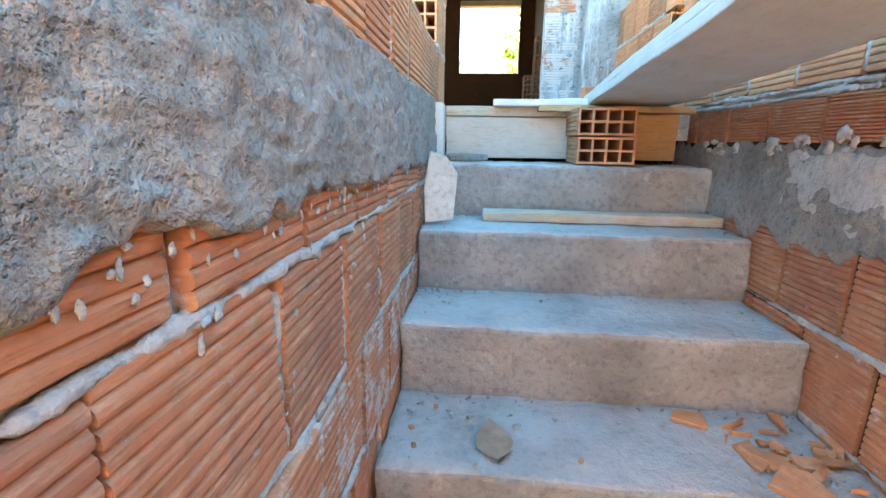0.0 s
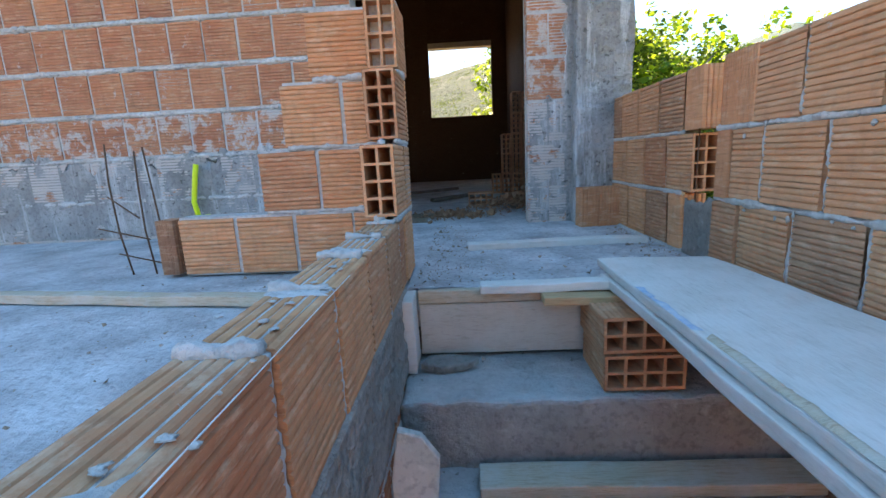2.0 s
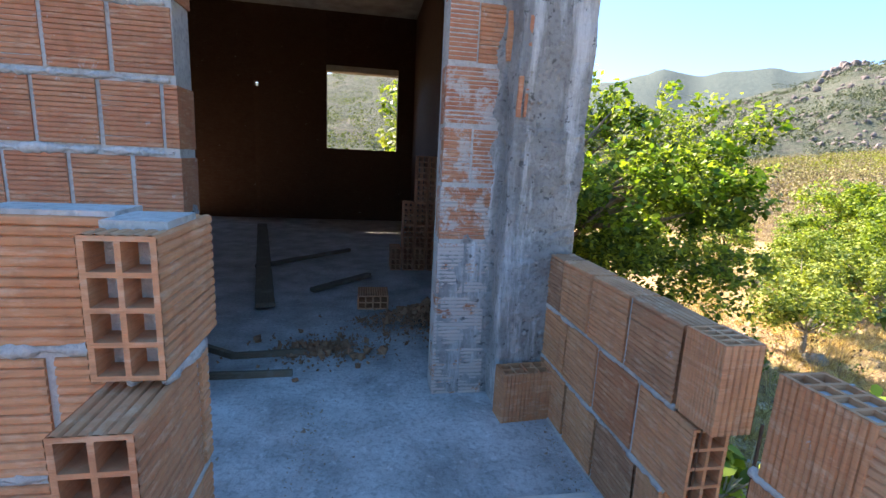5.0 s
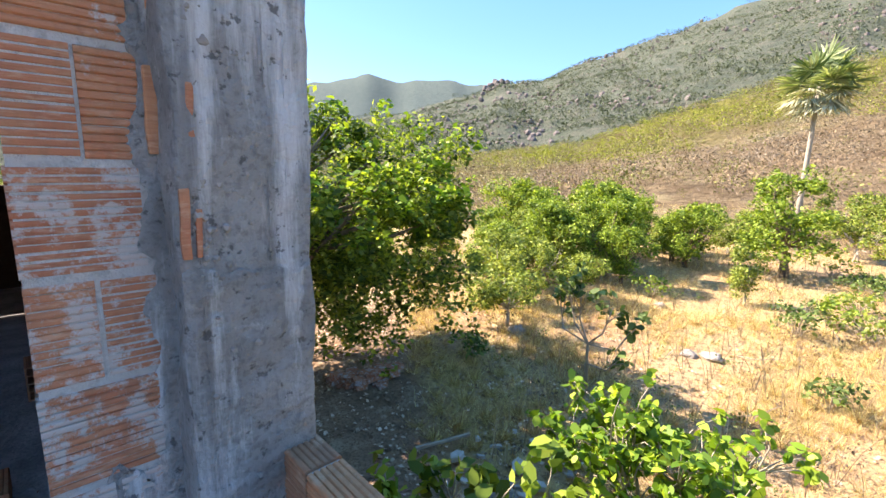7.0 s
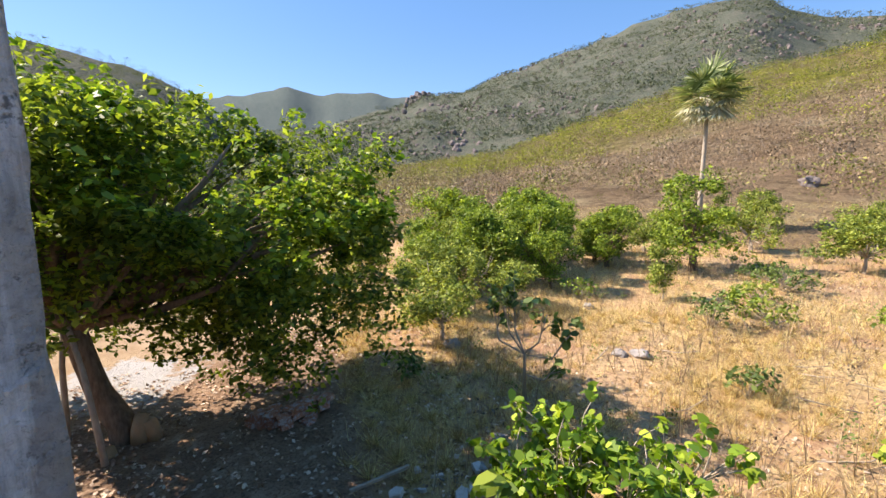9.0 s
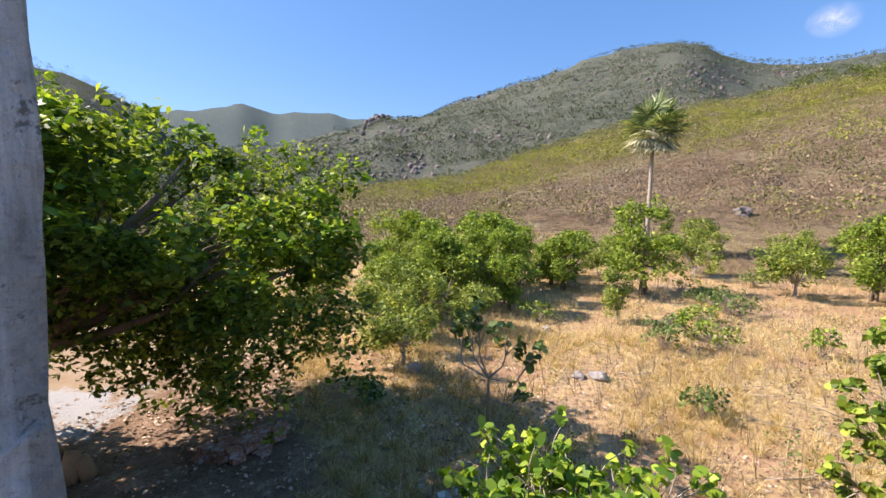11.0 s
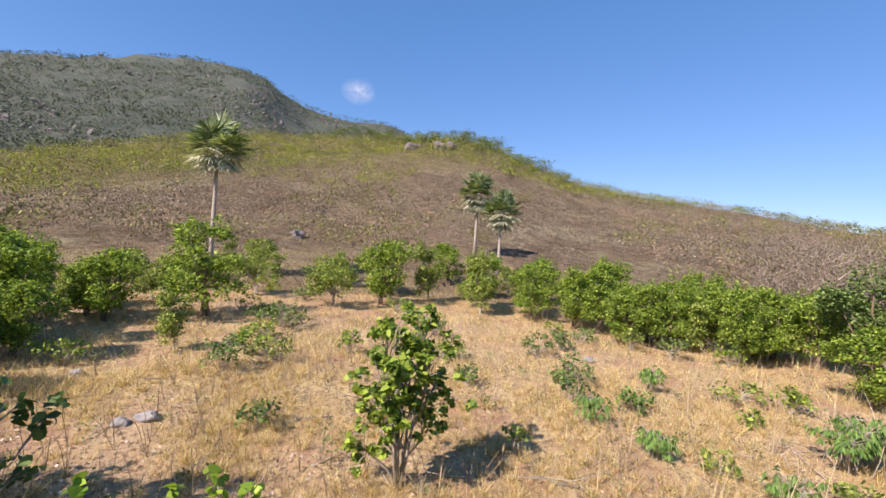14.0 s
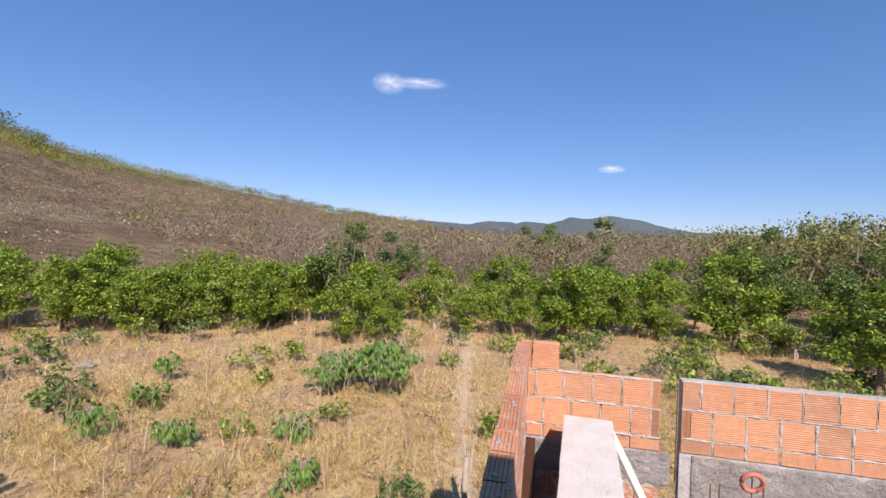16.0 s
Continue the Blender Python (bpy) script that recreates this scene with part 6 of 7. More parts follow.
# ---- hollow bricks ----
def brick_mesh(name, length, thick, high, mat, hollow=False, seed=0):
    """A fluted hollow brick lying along x; the holes run along x."""
    rng = np.random.default_rng(seed)
    ring = []
    for side, (span, ribs) in enumerate(((high, 13), (thick, 6), (high, 13), (thick, 6))):
        for i in range(ribs):
            wob, cut = rng.uniform(-0.12, 0.12), rng.uniform(0.0035, 0.006)
            for f, d in ((0.02, cut), (0.2, 0.0005), (0.5, 0.0), (0.82, 0.0006)):
                t = -span / 2 + span * (i + f + wob * (0.1 < f < 0.8)) / ribs
                d = d if 0 < i or f > 0.1 else 0.004
                ring.append({0: (-thick / 2 + d, -t), 1: (t, -high / 2 + d), 2: (thick / 2 - d, t), 3: (-t, high / 2 - d)}[side])
    n = len(ring)
    verts = [(x, y, z) for x in (-length / 2, length / 2) for y, z in ring]
    faces = [(i, (i + 1) % n, n + (i + 1) % n, n + i) for i in range(n)]
    if not hollow:
        faces += [tuple(range(n))[::-1], tuple(range(n, 2 * n))]
    else:
        ys = [-thick / 2 + 0.0015, -thick / 2 + 0.009, -0.0035, 0.0035, thick / 2 - 0.009, thick / 2 - 0.0015]
        zs = [-high / 2 + 0.0015]
        gap = (high - 0.003 - 5 * 0.007) / 4
        for i in range(4):
            zs += [zs[-1] + 0.007]
            zs += [zs[-1] + gap]
        zs += [high / 2 - 0.0015]
        for x in (-length / 2, length / 2):
            for a in range(5):
                for b in range(9):
                    q = [(x, ys[a], zs[b]), (x, ys[a + 1], zs[b]), (x, ys[a + 1], zs[b + 1]), (x, ys[a], zs[b + 1])]
                    if a in (1, 3) and b % 2 == 1:
                        continue
                    o = len(verts)
                    verts += q if x > 0 else q[::-1]
                    faces.append((o, o + 1, o + 2, o + 3))
        for a in (1, 3):
            for b in (1, 3, 5, 7):
                y0, y1, z0, z1 = ys[a], ys[a + 1], zs[b], zs[b + 1]
                o = len(verts)
                for x in (-length / 2, length / 2):
                    verts += [(x, y0, z0), (x, y1, z0), (x, y1, z1), (x, y0, z1)]
                faces += [(o + i, o + 4 + i, o + 4 + (i + 1) % 4, o + (i + 1) % 4) for i in range(4)]
    me = mesh_of(name, verts, faces, mat)
    return me


BRICKS = {}


def brick_of(length, thick, high, mat, hollow=False):
    key = (round(length, 2), thick, high, mat.name, hollow)
    if key not in BRICKS:
        BRICKS[key] = brick_mesh("brick", round(length, 2), thick, high, mat, hollow, len(BRICKS))
    return BRICKS[key]


ROT = {"x": Matrix.Identity(4), "y": Matrix.Rotation(radians(90), 4, "Z"), "up": Matrix.Rotation(radians(90), 4, "Y"), "up_y": Matrix.Rotation(radians(90), 4, "Z") @ Matrix.Rotation(radians(90), 4, "Y")}
jit = np.random.default_rng(99)


def brick(parent, x, y, z, along, length=0.19, thick=0.09, high=0.19, mat=None, hollow=False, loose=1.0):
    """A brick of a wall, a little out of true."""
    me = brick_of(length, thick, high, mat or M_BRICK, hollow)
    j = jit.normal(size=6) * loose
    m = Matrix.Translation((x + j[0] * 0.0012, y + j[1] * 0.0012, z + j[2] * 0.001)) @ Matrix.Rotation(j[3] * 0.006, 4, "Z") @ Matrix.Rotation(j[4] * 0.006, 4, "X") @ Matrix.Rotation(j[5] * 0.005, 4, "Y") @ ROT[along]
    ob = new("brick", me)
    ob.parent = parent
    ob.matrix_basis = (parent.matrix_basis.inverted() if parent else Matrix.Identity(4)) @ m
    return ob


def course(parent, along, fixed, a, b, z, mat=None, pitch=0.203, length=0.19, high=0.19, thick=0.09, shift=0.0, hollow=False, loose=1.0):
    """A row of bricks from a to b, cut at its ends; z is its underside."""
    p = a - shift * pitch
    while p < b - 0.02:
        s, e = max(p, a), min(p + length, b)
        if e - s > 0.03:
            c = (s + e) / 2
            brick(parent, *((c, fixed) if along == "x" else (fixed, c)), z + high / 2, along, e - s, thick, high, mat, hollow, loose)
        p += pitch


def bead(parent, a, b, r, seed, normal):
    """A squeezed, lumpy line of mortar along a joint."""
    a, b, n = Vector(a), Vector(b), Vector(normal)
    k = max(4, int((b - a).length / 0.006))
    pts, rad = [], []
    for i in range(k + 1):
        p = a.lerp(b, i / k)
        pts.append(p - n * 0.005 + Vector((noise.noise(p * 21 + Vector((seed, 0, 0))), noise.noise(p * 23), noise.noise(p * 19 + Vector((0, 0, seed))))) * r * 0.45)
        rad.append(r * max(0.2, 0.95 + 0.9 * noise.noise(p * 9 + Vector((seed, seed, 0))) + 0.6 * noise.noise(p * 26 + Vector((0, seed, 0))) + 0.5 * noise.noise(p * 90 + Vector((seed, 0, 0)))))
    return tube(pts, rad, 6)


def joints(parent, pieces):
    part("mortar_joint", mesh_of("joint", *join(pieces), M_MORTAR, True), parent, "squeezed grey mortar", parent.matrix_basis.inverted())


def splashes(parent, spots, label, mat=None):
    """Lumps of mortar thrown and squeezed on a wall, each flattened against it."""
    pieces = []
    for k, (p, size, normal) in enumerate(spots):
        bm = bmesh.new()
        bmesh.ops.create_icosphere(bm, subdivisions=2, radius=1)
        n = Vector(normal)
        for v in bm.verts:
            q = v.co * (1 + 0.8 * noise.noise(v.co * 1.4 + Vector((k * 3.1, 0, 0))) + 0.5 * noise.noise(v.co * 3.7 + Vector((0, k, 0))))
            q = Vector((q.x * size[0], q.y * size[0], q.z * size[1]))
            v.co = Vector(p) + q - n * q.dot(n) * 0.6
        bm.verts.index_update()
        pieces.append(([v.co.copy() for v in bm.verts], [[v.index for v in f.verts] for f in bm.faces]))
        bm.free()
    part("mortar_splash", mesh_of("splash", *join(pieces), mat or M_MORTAR, True), parent, label, parent.matrix_basis.inverted())


# low wall and stair wall on the left
xm = LX - 0.045
course(wall_left, "y", xm, -2.146, 0.02, 0.012, shift=0.74)
for i, z in enumerate((-0.247, -0.449, -0.651, -0.853, -1.055, -1.257)):
    course(wall_left, "y", xm, -2.15, 0.0, z, shift=(0.04, 0.39)[i % 2], mat=M_BRICK_C if i == 2 else M_BRICK_R, loose=2.6)
jt = []
for i, z in enumerate((-0.2545, -0.4565, -0.6585, -0.8605, -1.0625)):
    jt.append(bead(wall_left, (LX - 0.002, -2.15, z), (LX - 0.002, -0.05, z), 0.0085, i, (1, 0, 0)))
    y = -2.15 - (0.39, 0.04)[i % 2] * 0.203 + 0.1965
    while y < -0.2:
        if noise.noise(Vector((y * 5.3, i * 3.7, 0))) < 0.12:
            jt.append(bead(wall_left, (LX - 0.003, y, z - 0.02), (LX - 0.003, y, z - 0.19), 0.0065, i + y, (1, 0, 0)))
        y += 0.203
y = -2.146 - 0.74 * 0.203 + 0.1965
while y < 0:
    jt.append(bead(wall_left, (LX - 0.003, y, 0.015), (LX - 0.003, y, 0.2), 0.006, y, (1, 0, 0)))
    jt.append(bead(wall_left, (LX - 0.085, y, 0.204), (LX - 0.005, y, 0.204), 0.008, y + 3, (1, 0, 0)))
    y += 0.203
joints(wall_left, jt)
drip = np.random.default_rng(203)
spots = [((LX + 0.001, drip.uniform(-2.1, -0.3), -0.205 + drip.normal() * 0.012), (drip.uniform(0.0015, 0.0045), drip.uniform(0.0015, 0.006)), (1, 0, 0)) for _ in range(160)]
spots += [((LX, drip.uniform(-2.1, -0.3), drip.uniform(-0.85, -0.24)), (drip.uniform(0.001, 0.004), drip.uniform(0.0015, 0.006)), (1, 0, 0)) for _ in range(70)]
spots += [((LX + 0.001, -2.15 + 0.203 * drip.integers(1, 9) + drip.normal() * 0.01, -0.2545 - 0.202 * drip.integers(0, 3) + drip.normal() * 0.012), (drip.uniform(0.002, 0.006), drip.uniform(0.003, 0.008)), (1, 0, 0)) for _ in range(60)]
spots += [((LX - 0.045 + drip.normal() * 0.03, drip.uniform(-2.1, -0.1), 0.205), (drip.uniform(0.002, 0.007), 0.003), (0, 0, 1)) for _ in range(70)]
splashes(wall_left, spots, "lumps and drips of grey mortar")
v, f = tube([(LX + 0.004, -2.12, 0.196), (LX + 0.004, -1.4, 0.199), (LX + 0.004, -0.62, 0.204)], [0.0007] * 3, 5)
thing("string_line", "thin white mason's line stretched along the wall top", "string", me=mesh_of("string", v, f, M_WHITE, True))
for y, w in ((-1.55, 0.13), (-1.15, 0.09), (-0.72, 0.07), (-0.45, 0.05)):
    part("cement_patch", rough_sheet("cap", (-0.088, y, 0.2045), (1, 0, 0), (0, 1, 0), 0.085, w, 0.008, 0.004, M_MORTAR, (0, 0, 1), (0.015, 0.015, 0.04, 0.04), 0.003, y * 7, 14), wall_left, "", wall_left.matrix_basis.inverted())

# corner pier with open brick ends and a toothed return
pier = thing("wall_corner", "stepped hollow-brick corner with open brick ends", "brick wall", kind="structure")
for i, y0 in enumerate((-0.07, 0.03, 0.12)):
    z = 0.22 + 0.2055 * i
    brick(pier, xm, y0 + 0.095, z + 0.095, "y", hollow=True)
    course(pier, "y", xm, y0 + 0.2, 0.262, z, hollow=False)
course(pier, "y", xm, 0.03, 0.262, 0.012)
for i, x0 in enumerate((-0.886, -0.496, -0.397, -0.293)):
    z = 0.012 + 0.2075 * i
    if i == 0:
        brick(pier, x0 + 0.03, 0.27, z + 0.095, "up", mat=M_BRICK, thick=0.09, high=0.06, hollow=False)
        course(pier, "x", 0.27, x0 + 0.085, -0.095, z)
    else:
        course(pier, "x", 0.27, x0, -0.095, z)
pm = []
for i, x0 in enumerate((-0.80, -0.49, -0.39, -0.28)):
    z = 0.006 + 0.2075 * i
    pm.append(box_bm(-0.1 - x0, 0.08, 0.202))
    bmesh.ops.translate(pm[-1], verts=pm[-1].verts, vec=((x0 - 0.1) / 2, 0.27, z + 0.103))
for i, y0 in enumerate((0.03, 0.13, 0.23, 0.32)):
    pm.append(box_bm(0.08, 0.258 - min(y0, 0.16), 0.206))
    bmesh.ops.translate(pm[-1], verts=pm[-1].verts, vec=(xm, (min(y0, 0.16) + 0.258) / 2, 0.006 + 0.2055 * i + 0.105))
for k, b in enumerate(pm):
    part("mortar_core", from_bm("core", b, M_MORTAR), pier)
joints(pier, [bead(pier, (xm, -0.07 + 0.1 * i, 0.213 + 0.2055 * i), (xm, 0.255, 0.213 + 0.2055 * i), 0.011, i, (1, 0, 0)) for i in range(3)]
       + [bead(pier, (LX - 0.003, -0.07 + 0.1 * i, 0.213 + 0.2055 * i), (LX - 0.003, 0.255, 0.213 + 0.2055 * i), 0.008, i + 7, (1, 0, 0)) for i in range(3)]
       + [bead(pier, (x0, 0.226, 0.215 + 0.2075 * i), (-0.1, 0.226, 0.215 + 0.2075 * i), 0.009, i + 4, (0, -1, 0)) for i, x0 in enumerate((-0.49, -0.39, -0.29))])

# parapet on the right
xr = RX + 0.045
for i in range(3):
    z = 0.012 + 0.2035 * i
    course(wall_right, "y", xr, YB + 0.002, (0.135, 0.06, -0.03)[i], z, mat=M_BRICK_T, shift=(0.79, 0.19, 0.77)[i])
    if i:
        brick(wall_right, xr, (0, 0.1, 0.045)[i], z + 0.095, "up_y", thick=0.09, high=(0, 0.06, 0.15)[i], hollow=i == 2)
course(wall_right, "y", xr, YB + 0.002, -0.05, -0.118, high=0.098, shift=0.4, mat=M_BRICK_R)
for i, z in enumerate((-0.508, -0.712, -0.916, -1.12)):
    course(wall_right, "y", xr, YB + 0.002, -0.05, z, shift=(0.2, 0.7)[i % 2], mat=M_BRICK_R)
jt = []
for i, z in enumerate((0.004, 0.2085, 0.412, -0.012, -0.516, -0.72, -0.924)):
    jt.append(bead(wall_right, (RX + 0.002, YB, z), (RX + 0.002, 0.14 if z > 0 else -0.06, z), 0.0085, i + 11, (-1, 0, 0)))
for i in range(3):
    y = YB + 0.002 - (0.79, 0.19, 0.77)[i] * 0.203 + 0.1965
    while y < 0.0:
        jt.append(bead(wall_right, (RX + 0.003, y, 0.02 + 0.2035 * i), (RX + 0.003, y, 0.2 + 0.2035 * i), 0.0065, y + i, (-1, 0, 0)))
        y += 0.203
joints(wall_right, jt)
spots = [((RX - 0.001, drip.uniform(YB, 0.1), 0.0 + 0.2035 * drip.integers(0, 3) + drip.normal() * 0.015), (drip.uniform(0.003, 0.007), drip.uniform(0.003, 0.009)), (-1, 0, 0)) for _ in range(130)]
spots += [((RX - 0.001, drip.uniform(-1.6, -0.1), -0.125 + drip.normal() * 0.014), (drip.uniform(0.008, 0.022), drip.uniform(0.006, 0.016)), (-1, 0, 0)) for _ in range(34)]
spots += [((RX + 0.045 + drip.normal() * 0.025, drip.uniform(YB, 0.1), 0.611), (drip.uniform(0.003, 0.012), 0.003), (0, 0, 1)) for _ in range(70)]
splashes(wall_right, spots, "lumps of mortar squeezed out of the joints")


def flare(wall, start, rate):
    """Bends the south end of a wall outwards, brick by brick."""
    moved = set()
    base = wall.matrix_basis
    for ob in (wall, *wall.children):
        m = base if ob is wall else base @ ob.matrix_basis
        if ob.name.startswith("brick"):
            off = start - m.translation.y
            if off > 0:
                ob.matrix_basis = base.inverted() @ Matrix.Translation((off * rate, 0, 0)) @ Matrix.Translation(m.translation) @ Matrix.Rotation(math.atan(rate), 4, "Z") @ Matrix.Translation(-m.translation) @ m
        elif ob.data.name not in moved:
            moved.add(ob.data.name)
            inv = m.inverted()
            for v in ob.data.vertices:
                w = m @ v.co
                v.co = inv @ Vector((w.x + max(0.0, start - w.y) * rate, w.y, w.z))
for i in range(3):
    z = 0.012 + 0.2035 * i
    if i == 0:
        brick(wall_right_2, xr, 0.385, z + 0.095, "up_y", high=0.09)
        course(wall_right_2, "y", xr, 0.44, 1.085, z)
    elif i == 1:
        brick(wall_right_2, xr, 0.37, z + 0.095, "y", hollow=True)
        course(wall_right_2, "y", xr, 0.477, 1.085, z)
    else:
        brick(wall_right_2, xr, 0.285, z + 0.095, "up_y", high=0.11, hollow=True)
        course(wall_right_2, "y", xr, 0.352, 1.085, z)
joints(wall_right_2, [bead(wall_right_2, (RX + 0.002, 0.34, z), (RX + 0.002, 1.08, z), 0.008, z * 9, (-1, 0, 0)) for z in (0.004, 0.2085, 0.412)])

part("gap_fill", rough_sheet("fill", (RX + 0.01, 0.135, 0.0), (0, 1, 0), (0, 0, 1), 0.2, 0.19, 0.012, 0.006, M_BEAM, (-1, 0, 0), (0, 0, 0, 0.03), 0.004, 3, 12), wall_right_2, "grey cement filling the foot of the gap", wall_right_2.matrix_basis.inverted())

# back wall
yb = YB - 0.045
for i in range(2):
    z = 0.012 + 0.2035 * i
    course(wall_back, "x", yb, 0.135, FX, z, mat=M_BRICK_P, shift=(0.3, 0.0)[i])
    brick(wall_back, 0.104, yb, z + 0.095, "up", high=0.055, mat=M_BRICK_P)
    course(wall_back_2, "x", yb, -3.2, -0.125 if i == 0 else -0.065, z + 0.02, mat=M_BRICK_P, shift=(0.5, 0.1)[i])
brick(wall_back_2, -0.093, yb, 0.127, "up", high=0.055, mat=M_BRICK_P)
brick(wall_back, 0.875, yb, 0.42 + 0.095, "x", mat=M_BRICK_P)
brick(wall_back, FX + 0.02, yb, 0.42 + 0.095, "up", high=0.08, mat=M_BRICK_P)
course(wall_back, "x", yb, 0.075, FX, -0.088, high=0.088, mat=M_BRICK_P)
course(wall_back_2, "x", yb, -3.2, -0.065, -0.072, high=0.09, shift=0.5, mat=M_BRICK_P)
for i, z in enumerate((-0.54, -0.745, -0.95)):
    course(wall_back, "x", yb, 0.075, FX, z, shift=(0.2, 0.7)[i % 2], mat=M_BRICK_C)
    course(wall_back_2, "x", yb, -2.2, -0.065, z - 0.09, shift=(0.2, 0.7)[i % 2], mat=M_BRICK_C)
def seams(a, b, z, shift, high=0.19):
    """Upright mortar joints of a course of the back wall."""
    out, x = [], a - shift * 0.203 + 0.1965
    while x < b - 0.02:
        if x > a + 0.02:
            out.append(bead(None, (x, YB - 0.001, z), (x, YB - 0.001, z + high), 0.0075, x * 5 + z, (0, 1, 0)))
        x += 0.203
    return out


joints(wall_back, [bead(wall_back, (0.075, YB - 0.001, z), (FX, YB - 0.001, z), 0.008, z * 7, (0, 1, 0)) for z in (0.004, 0.2085, 0.412)] + seams(0.135, FX, 0.012, 0.3) + seams(0.135, FX, 0.2155, 0.0) + [bead(wall_back, (0.134, YB - 0.001, z), (0.134, YB - 0.001, z + 0.19), 0.007, z, (0, 1, 0)) for z in (0.012, 0.2155)])
joints(wall_back_2, [bead(wall_back_2, (-3.2, YB - 0.001, z), (-0.065, YB - 0.001, z), 0.008, z * 7, (0, 1, 0)) for z in (0.024, 0.2285)] + seams(-3.2, -0.125, 0.032, 0.5) + seams(-3.2, -0.065, 0.2355, 0.1) + seams(-3.2, -0.065, -0.072, 0.5, 0.09))

# house wall: cemented foot, bare bricks over it
yh = WY + 0.045
for i in range(9):
    z = 0.004 + 0.2285 * i
    mat = M_BRICK_G if i < 2 else (M_BRICK_C if i == 2 else M_BRICK_R)
    course(wall_house, "x", WY + 0.0725, -3.6, -0.355, z, mat, 0.1835, 0.173, 0.2, 0.145, shift=(0.1, 0.55, 0.3)[i % 3])
    zz = 0.004 + 0.2105 * i
    pm = M_BRICK_G if i < 3 else (M_BRICK_C if i < 6 else M_BRICK_R)
    course(wall_pier, "x", yh, 0.518, 0.715, zz, pm, 0.195, 0.185, 0.195, shift=(0.45, 0.0)[i % 2])
part("cement_coat", rough_sheet("coat", (-4.3, WY - 0.001, 0.0), (1, 0, 0), (0, 0, 1), 3.9, 0.46, 0.02, 0.003, M_COLUMN, (0, -1, 0), (0, 0, 0, 0.12), 0.012, 5, 10), wall_house, "bumpy cement coat along the wall foot", wall_house.matrix_basis.inverted())
part("cement_coat", rough_sheet("jamb_coat", (-0.3545, WY + 0.002, 0.0), (0, 1, 0), (0, 0, 1), 0.142, 0.72, 0.014, 0.004, M_COLUMN, (1, 0, 0), (0, 0, 0, 0.1), 0.006, 9, 12), wall_house, "", wall_house.matrix_basis.inverted())
part("cement_coat", rough_sheet("jamb_face", (-0.66, WY - 0.002, 0.0), (1, 0, 0), (0, 0, 1), 0.305, 0.62, 0.014, 0.004, M_COLUMN, (0, -1, 0), (0.05, 0, 0, 0.12), 0.008, 12, 12), wall_house, "", wall_house.matrix_basis.inverted())
for i in range(1, 9):
    z = 0.2285 * i - 0.012
    part("mortar_joint", mesh_of("joint", *bead(wall_house, (-3.6, WY + 0.001, z), (-0.38, WY + 0.001, z), 0.012, i * 3.1, (0, -1, 0)), M_MORTAR, True), wall_house, "", wall_house.matrix_basis.inverted())
for ob in list(wall_pier.children):
    if ob.name.startswith("cement_patch"):
        ob.matrix_basis = wall_pier.matrix_basis.inverted()
for w in (wall_left, wall_right, wall_back, wall_back_2):
    for ob in w.children:
        if ob.name.startswith("edge_beam") or ob.data.name.startswith("patch_r"):
            ob.matrix_basis = w.matrix_basis.inverted()
flare(wall_right, -1.0, 0.036)


# loose hollow bricks
def loose_brick(x, y, z, along, turn, label, group="loose hollow bricks"):
    me = brick_of(0.19, 0.09, 0.19, M_BRICK, True)
    thing("hollow_brick", label, "brick", Matrix.Translation((x, y, z)) @ Matrix.Rotation(radians(turn), 4, "Z") @ ROT[along], group, me)


FLAT = Matrix.Rotation(radians(90), 4, "Y")
for i, (x, y, t) in enumerate(((0.583, -0.165, 0), (0.577, -0.162, 1.5))):
    me = brick_of(0.19, 0.09, 0.19, M_BRICK, True)
    thing("hollow_brick", "hollow brick lying flat in a small stack on the step", "brick",
          Matrix.Translation((x, y, -0.197 + 0.047 + 0.093 * i)) @ Matrix.Rotation(radians(90 + t), 4, "Z") @ Matrix.Rotation(radians(90), 4, "X"), "stacked bricks on the step", me)
loose_brick(0.828, 0.995, 0.097, "up", 4, "single hollow brick standing on end against the parapet")
loose_brick(0.30, 2.3, 0.05, "up", 0, "hollow brick lying on the room floor")
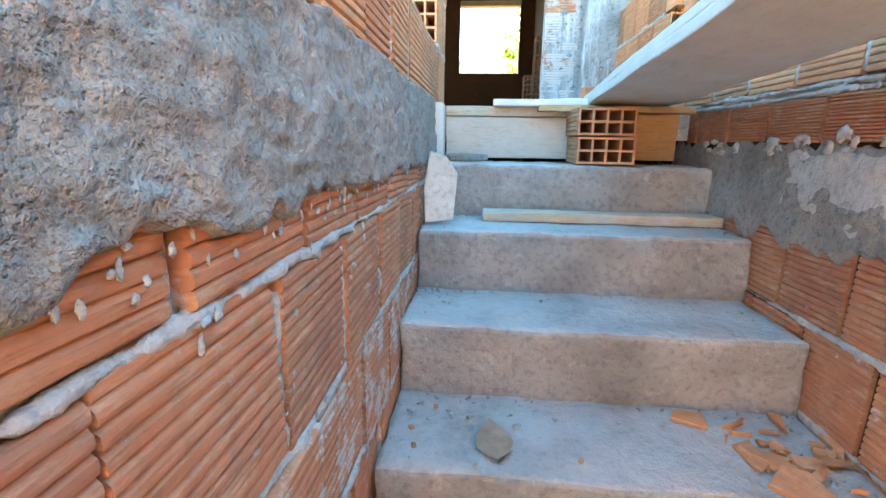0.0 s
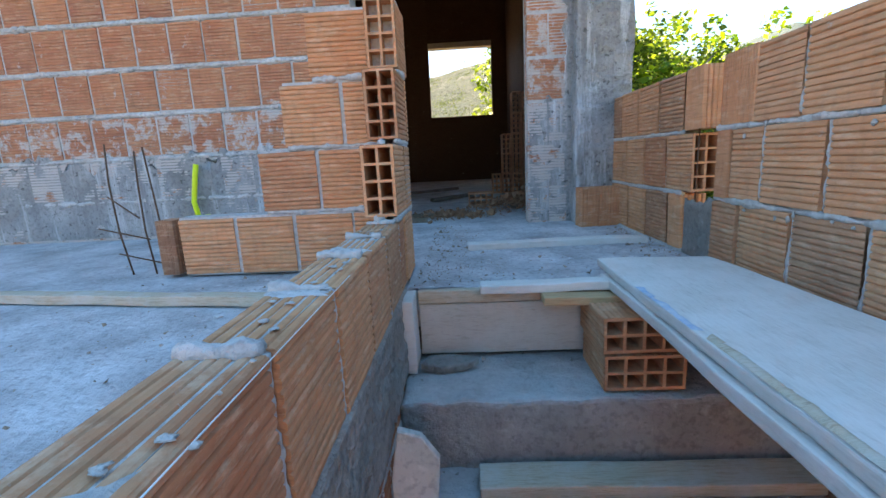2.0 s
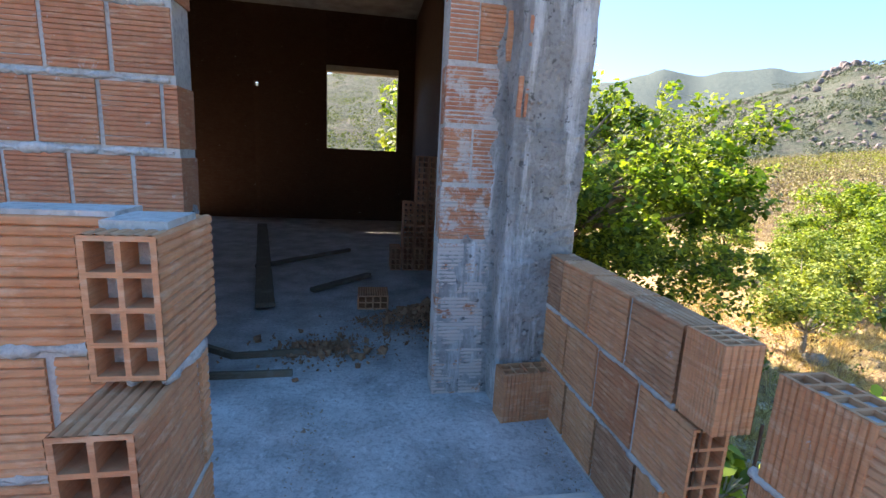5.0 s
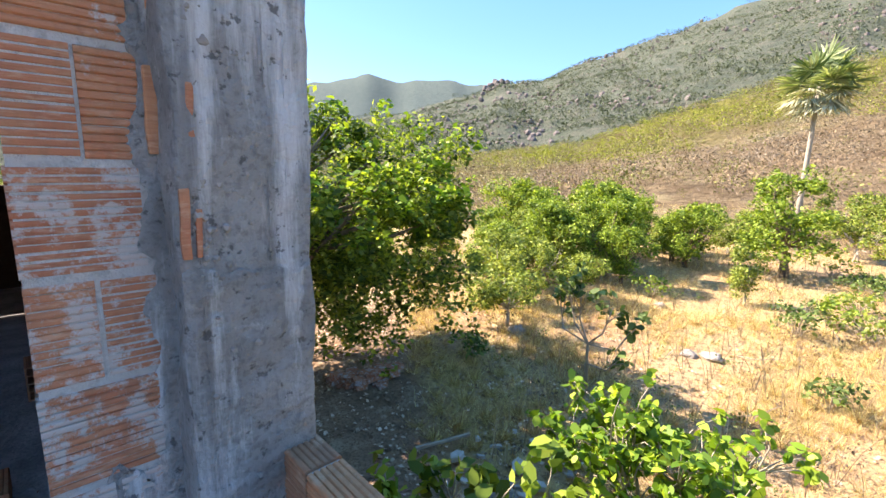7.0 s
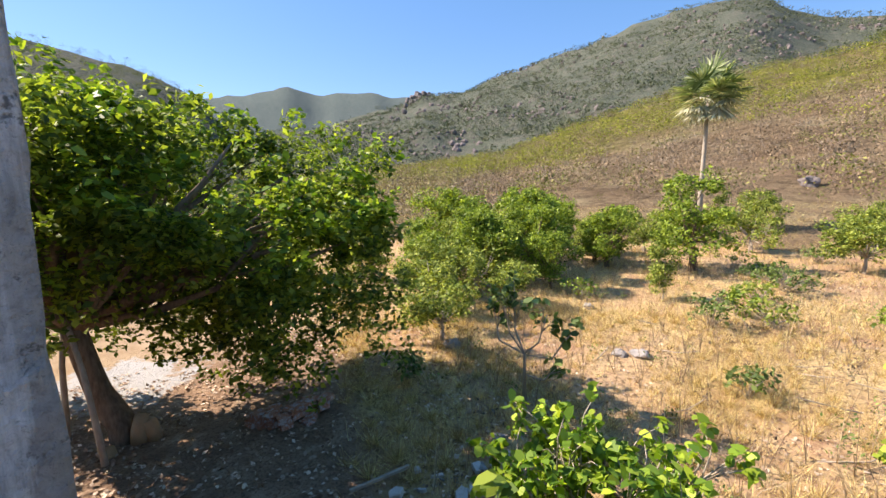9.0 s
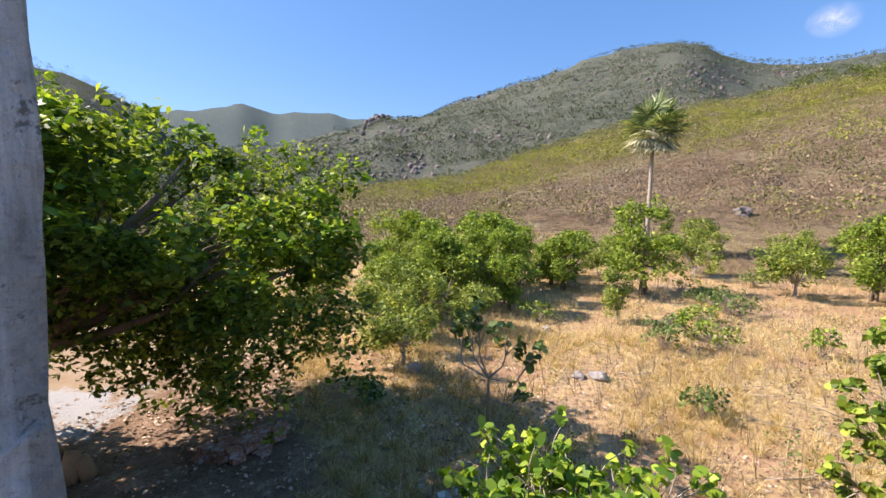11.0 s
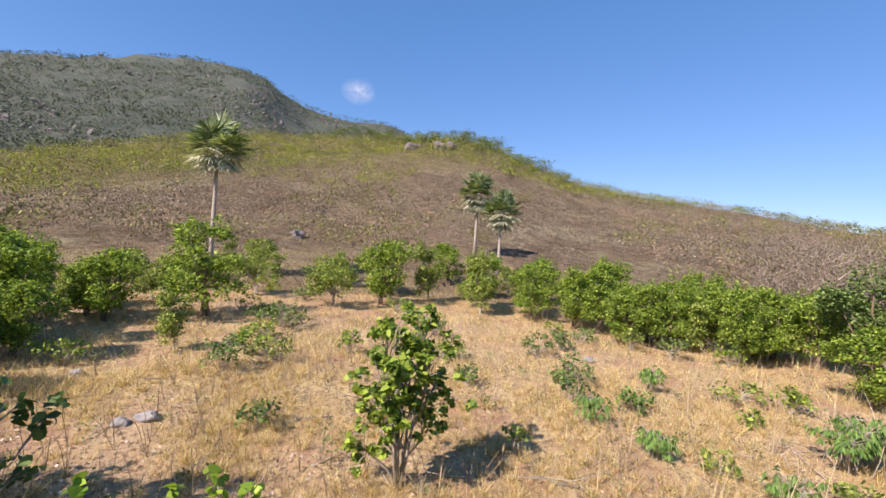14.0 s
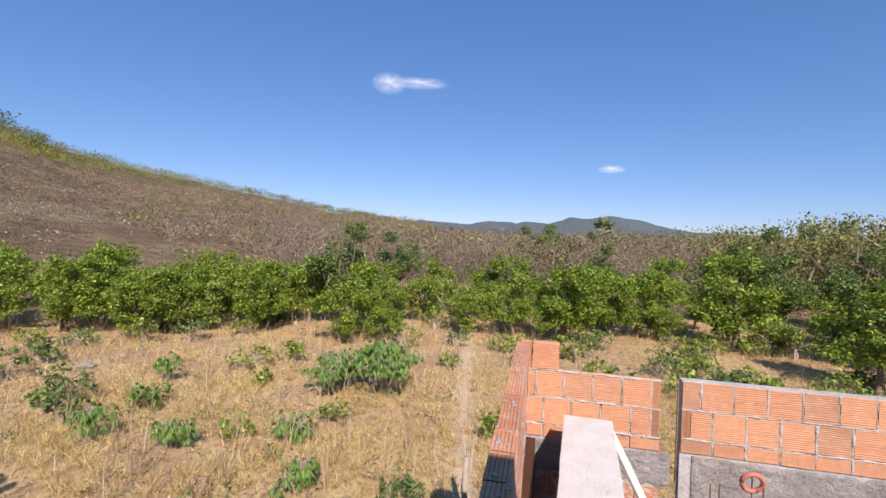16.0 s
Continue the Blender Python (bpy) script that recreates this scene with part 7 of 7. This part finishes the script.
bpy.data.objects["hollow_brick.003" if "hollow_brick.003" in bpy.data.objects else "hollow_brick"].matrix_basis = Matrix.Translation((0.30, 2.3, 0.047)) @ Matrix.Rotation(radians(90), 4, "Z") @ Matrix.Rotation(radians(90), 4, "X")
for j in range(5):
    for i in range(4):
        if j < (1, 3, 5, 5)[i]:
            loose_brick(0.50 + 0.1 * i, 3.3, 0.095 + 0.19 * j, "y", 0, "hollow brick stacked against the dark room wall", "brick stack in the room")
# brick pile and rubble in the yard
rng = np.random.default_rng(41)
for i in range(30):
    me = brick_of(0.19, 0.09, 0.19, M_BRICK_C, True)
    x, y = 4.85 + rng.normal() * 0.3, 6.55 + rng.normal() * 0.17
    thing("hollow_brick", "dusty brick in a loose pile under the tree", "brick", Matrix.Translation((x, y, GROUND + 0.05 + 0.09 * rng.integers(0, 3))) @ Matrix.Rotation(rng.normal() * 0.3, 4, "Z") @ Matrix.Rotation(radians(90), 4, "X"), "brick pile in the yard", me)
for i in range(34):
    s = rng.uniform(0.05, 0.16)
    k = rng.integers(4, 6)
    a = np.sort(rng.uniform(0, 6.28, k))
    slab_piece("concrete_chunk", "pale broken concrete or plaster chunk by the house", [(math.cos(q) * s, math.sin(q) * s * 0.8) for q in a], rng.uniform(0.03, 0.08),
               Matrix.Translation((5.0 + rng.normal() * 0.45, 3.2 + rng.normal() * 0.4, GROUND + 0.03)) @ Matrix.Rotation(rng.uniform(0, 6), 4, "Z") @ Matrix.Rotation(rng.normal() * 0.2, 4, "X"), M_SHARD if i % 3 else M_BEAM, "rubble by the house")
plank("pole", "pale straight pole lying on the yard", (4.1, 4.35, GROUND + 0.14), (4.9, 4.1, GROUND + 0.14), 0.04, 0.04, M_BARKPALE)
for i, (x, y, h, t) in enumerate(((3.0, 7.85, 0.42, 8), (3.2, 7.8, 0.34, -14), (2.5, 7.8, 0.2, 70))):
    v, f = tube([(0, 0, 0), (0, 0, h * 0.5), (0.02, 0, h)], [0.11, 0.12, 0.1], 10, 0.25, i)
    thing("tree_stump", "reddish cut log standing at the foot of the tree", "log", Matrix.Translation((x, y, GROUND)) @ Matrix.Rotation(radians(t), 4, "Y"), "logs by the tree", mesh_of("log", v, f, M_RAW, True))
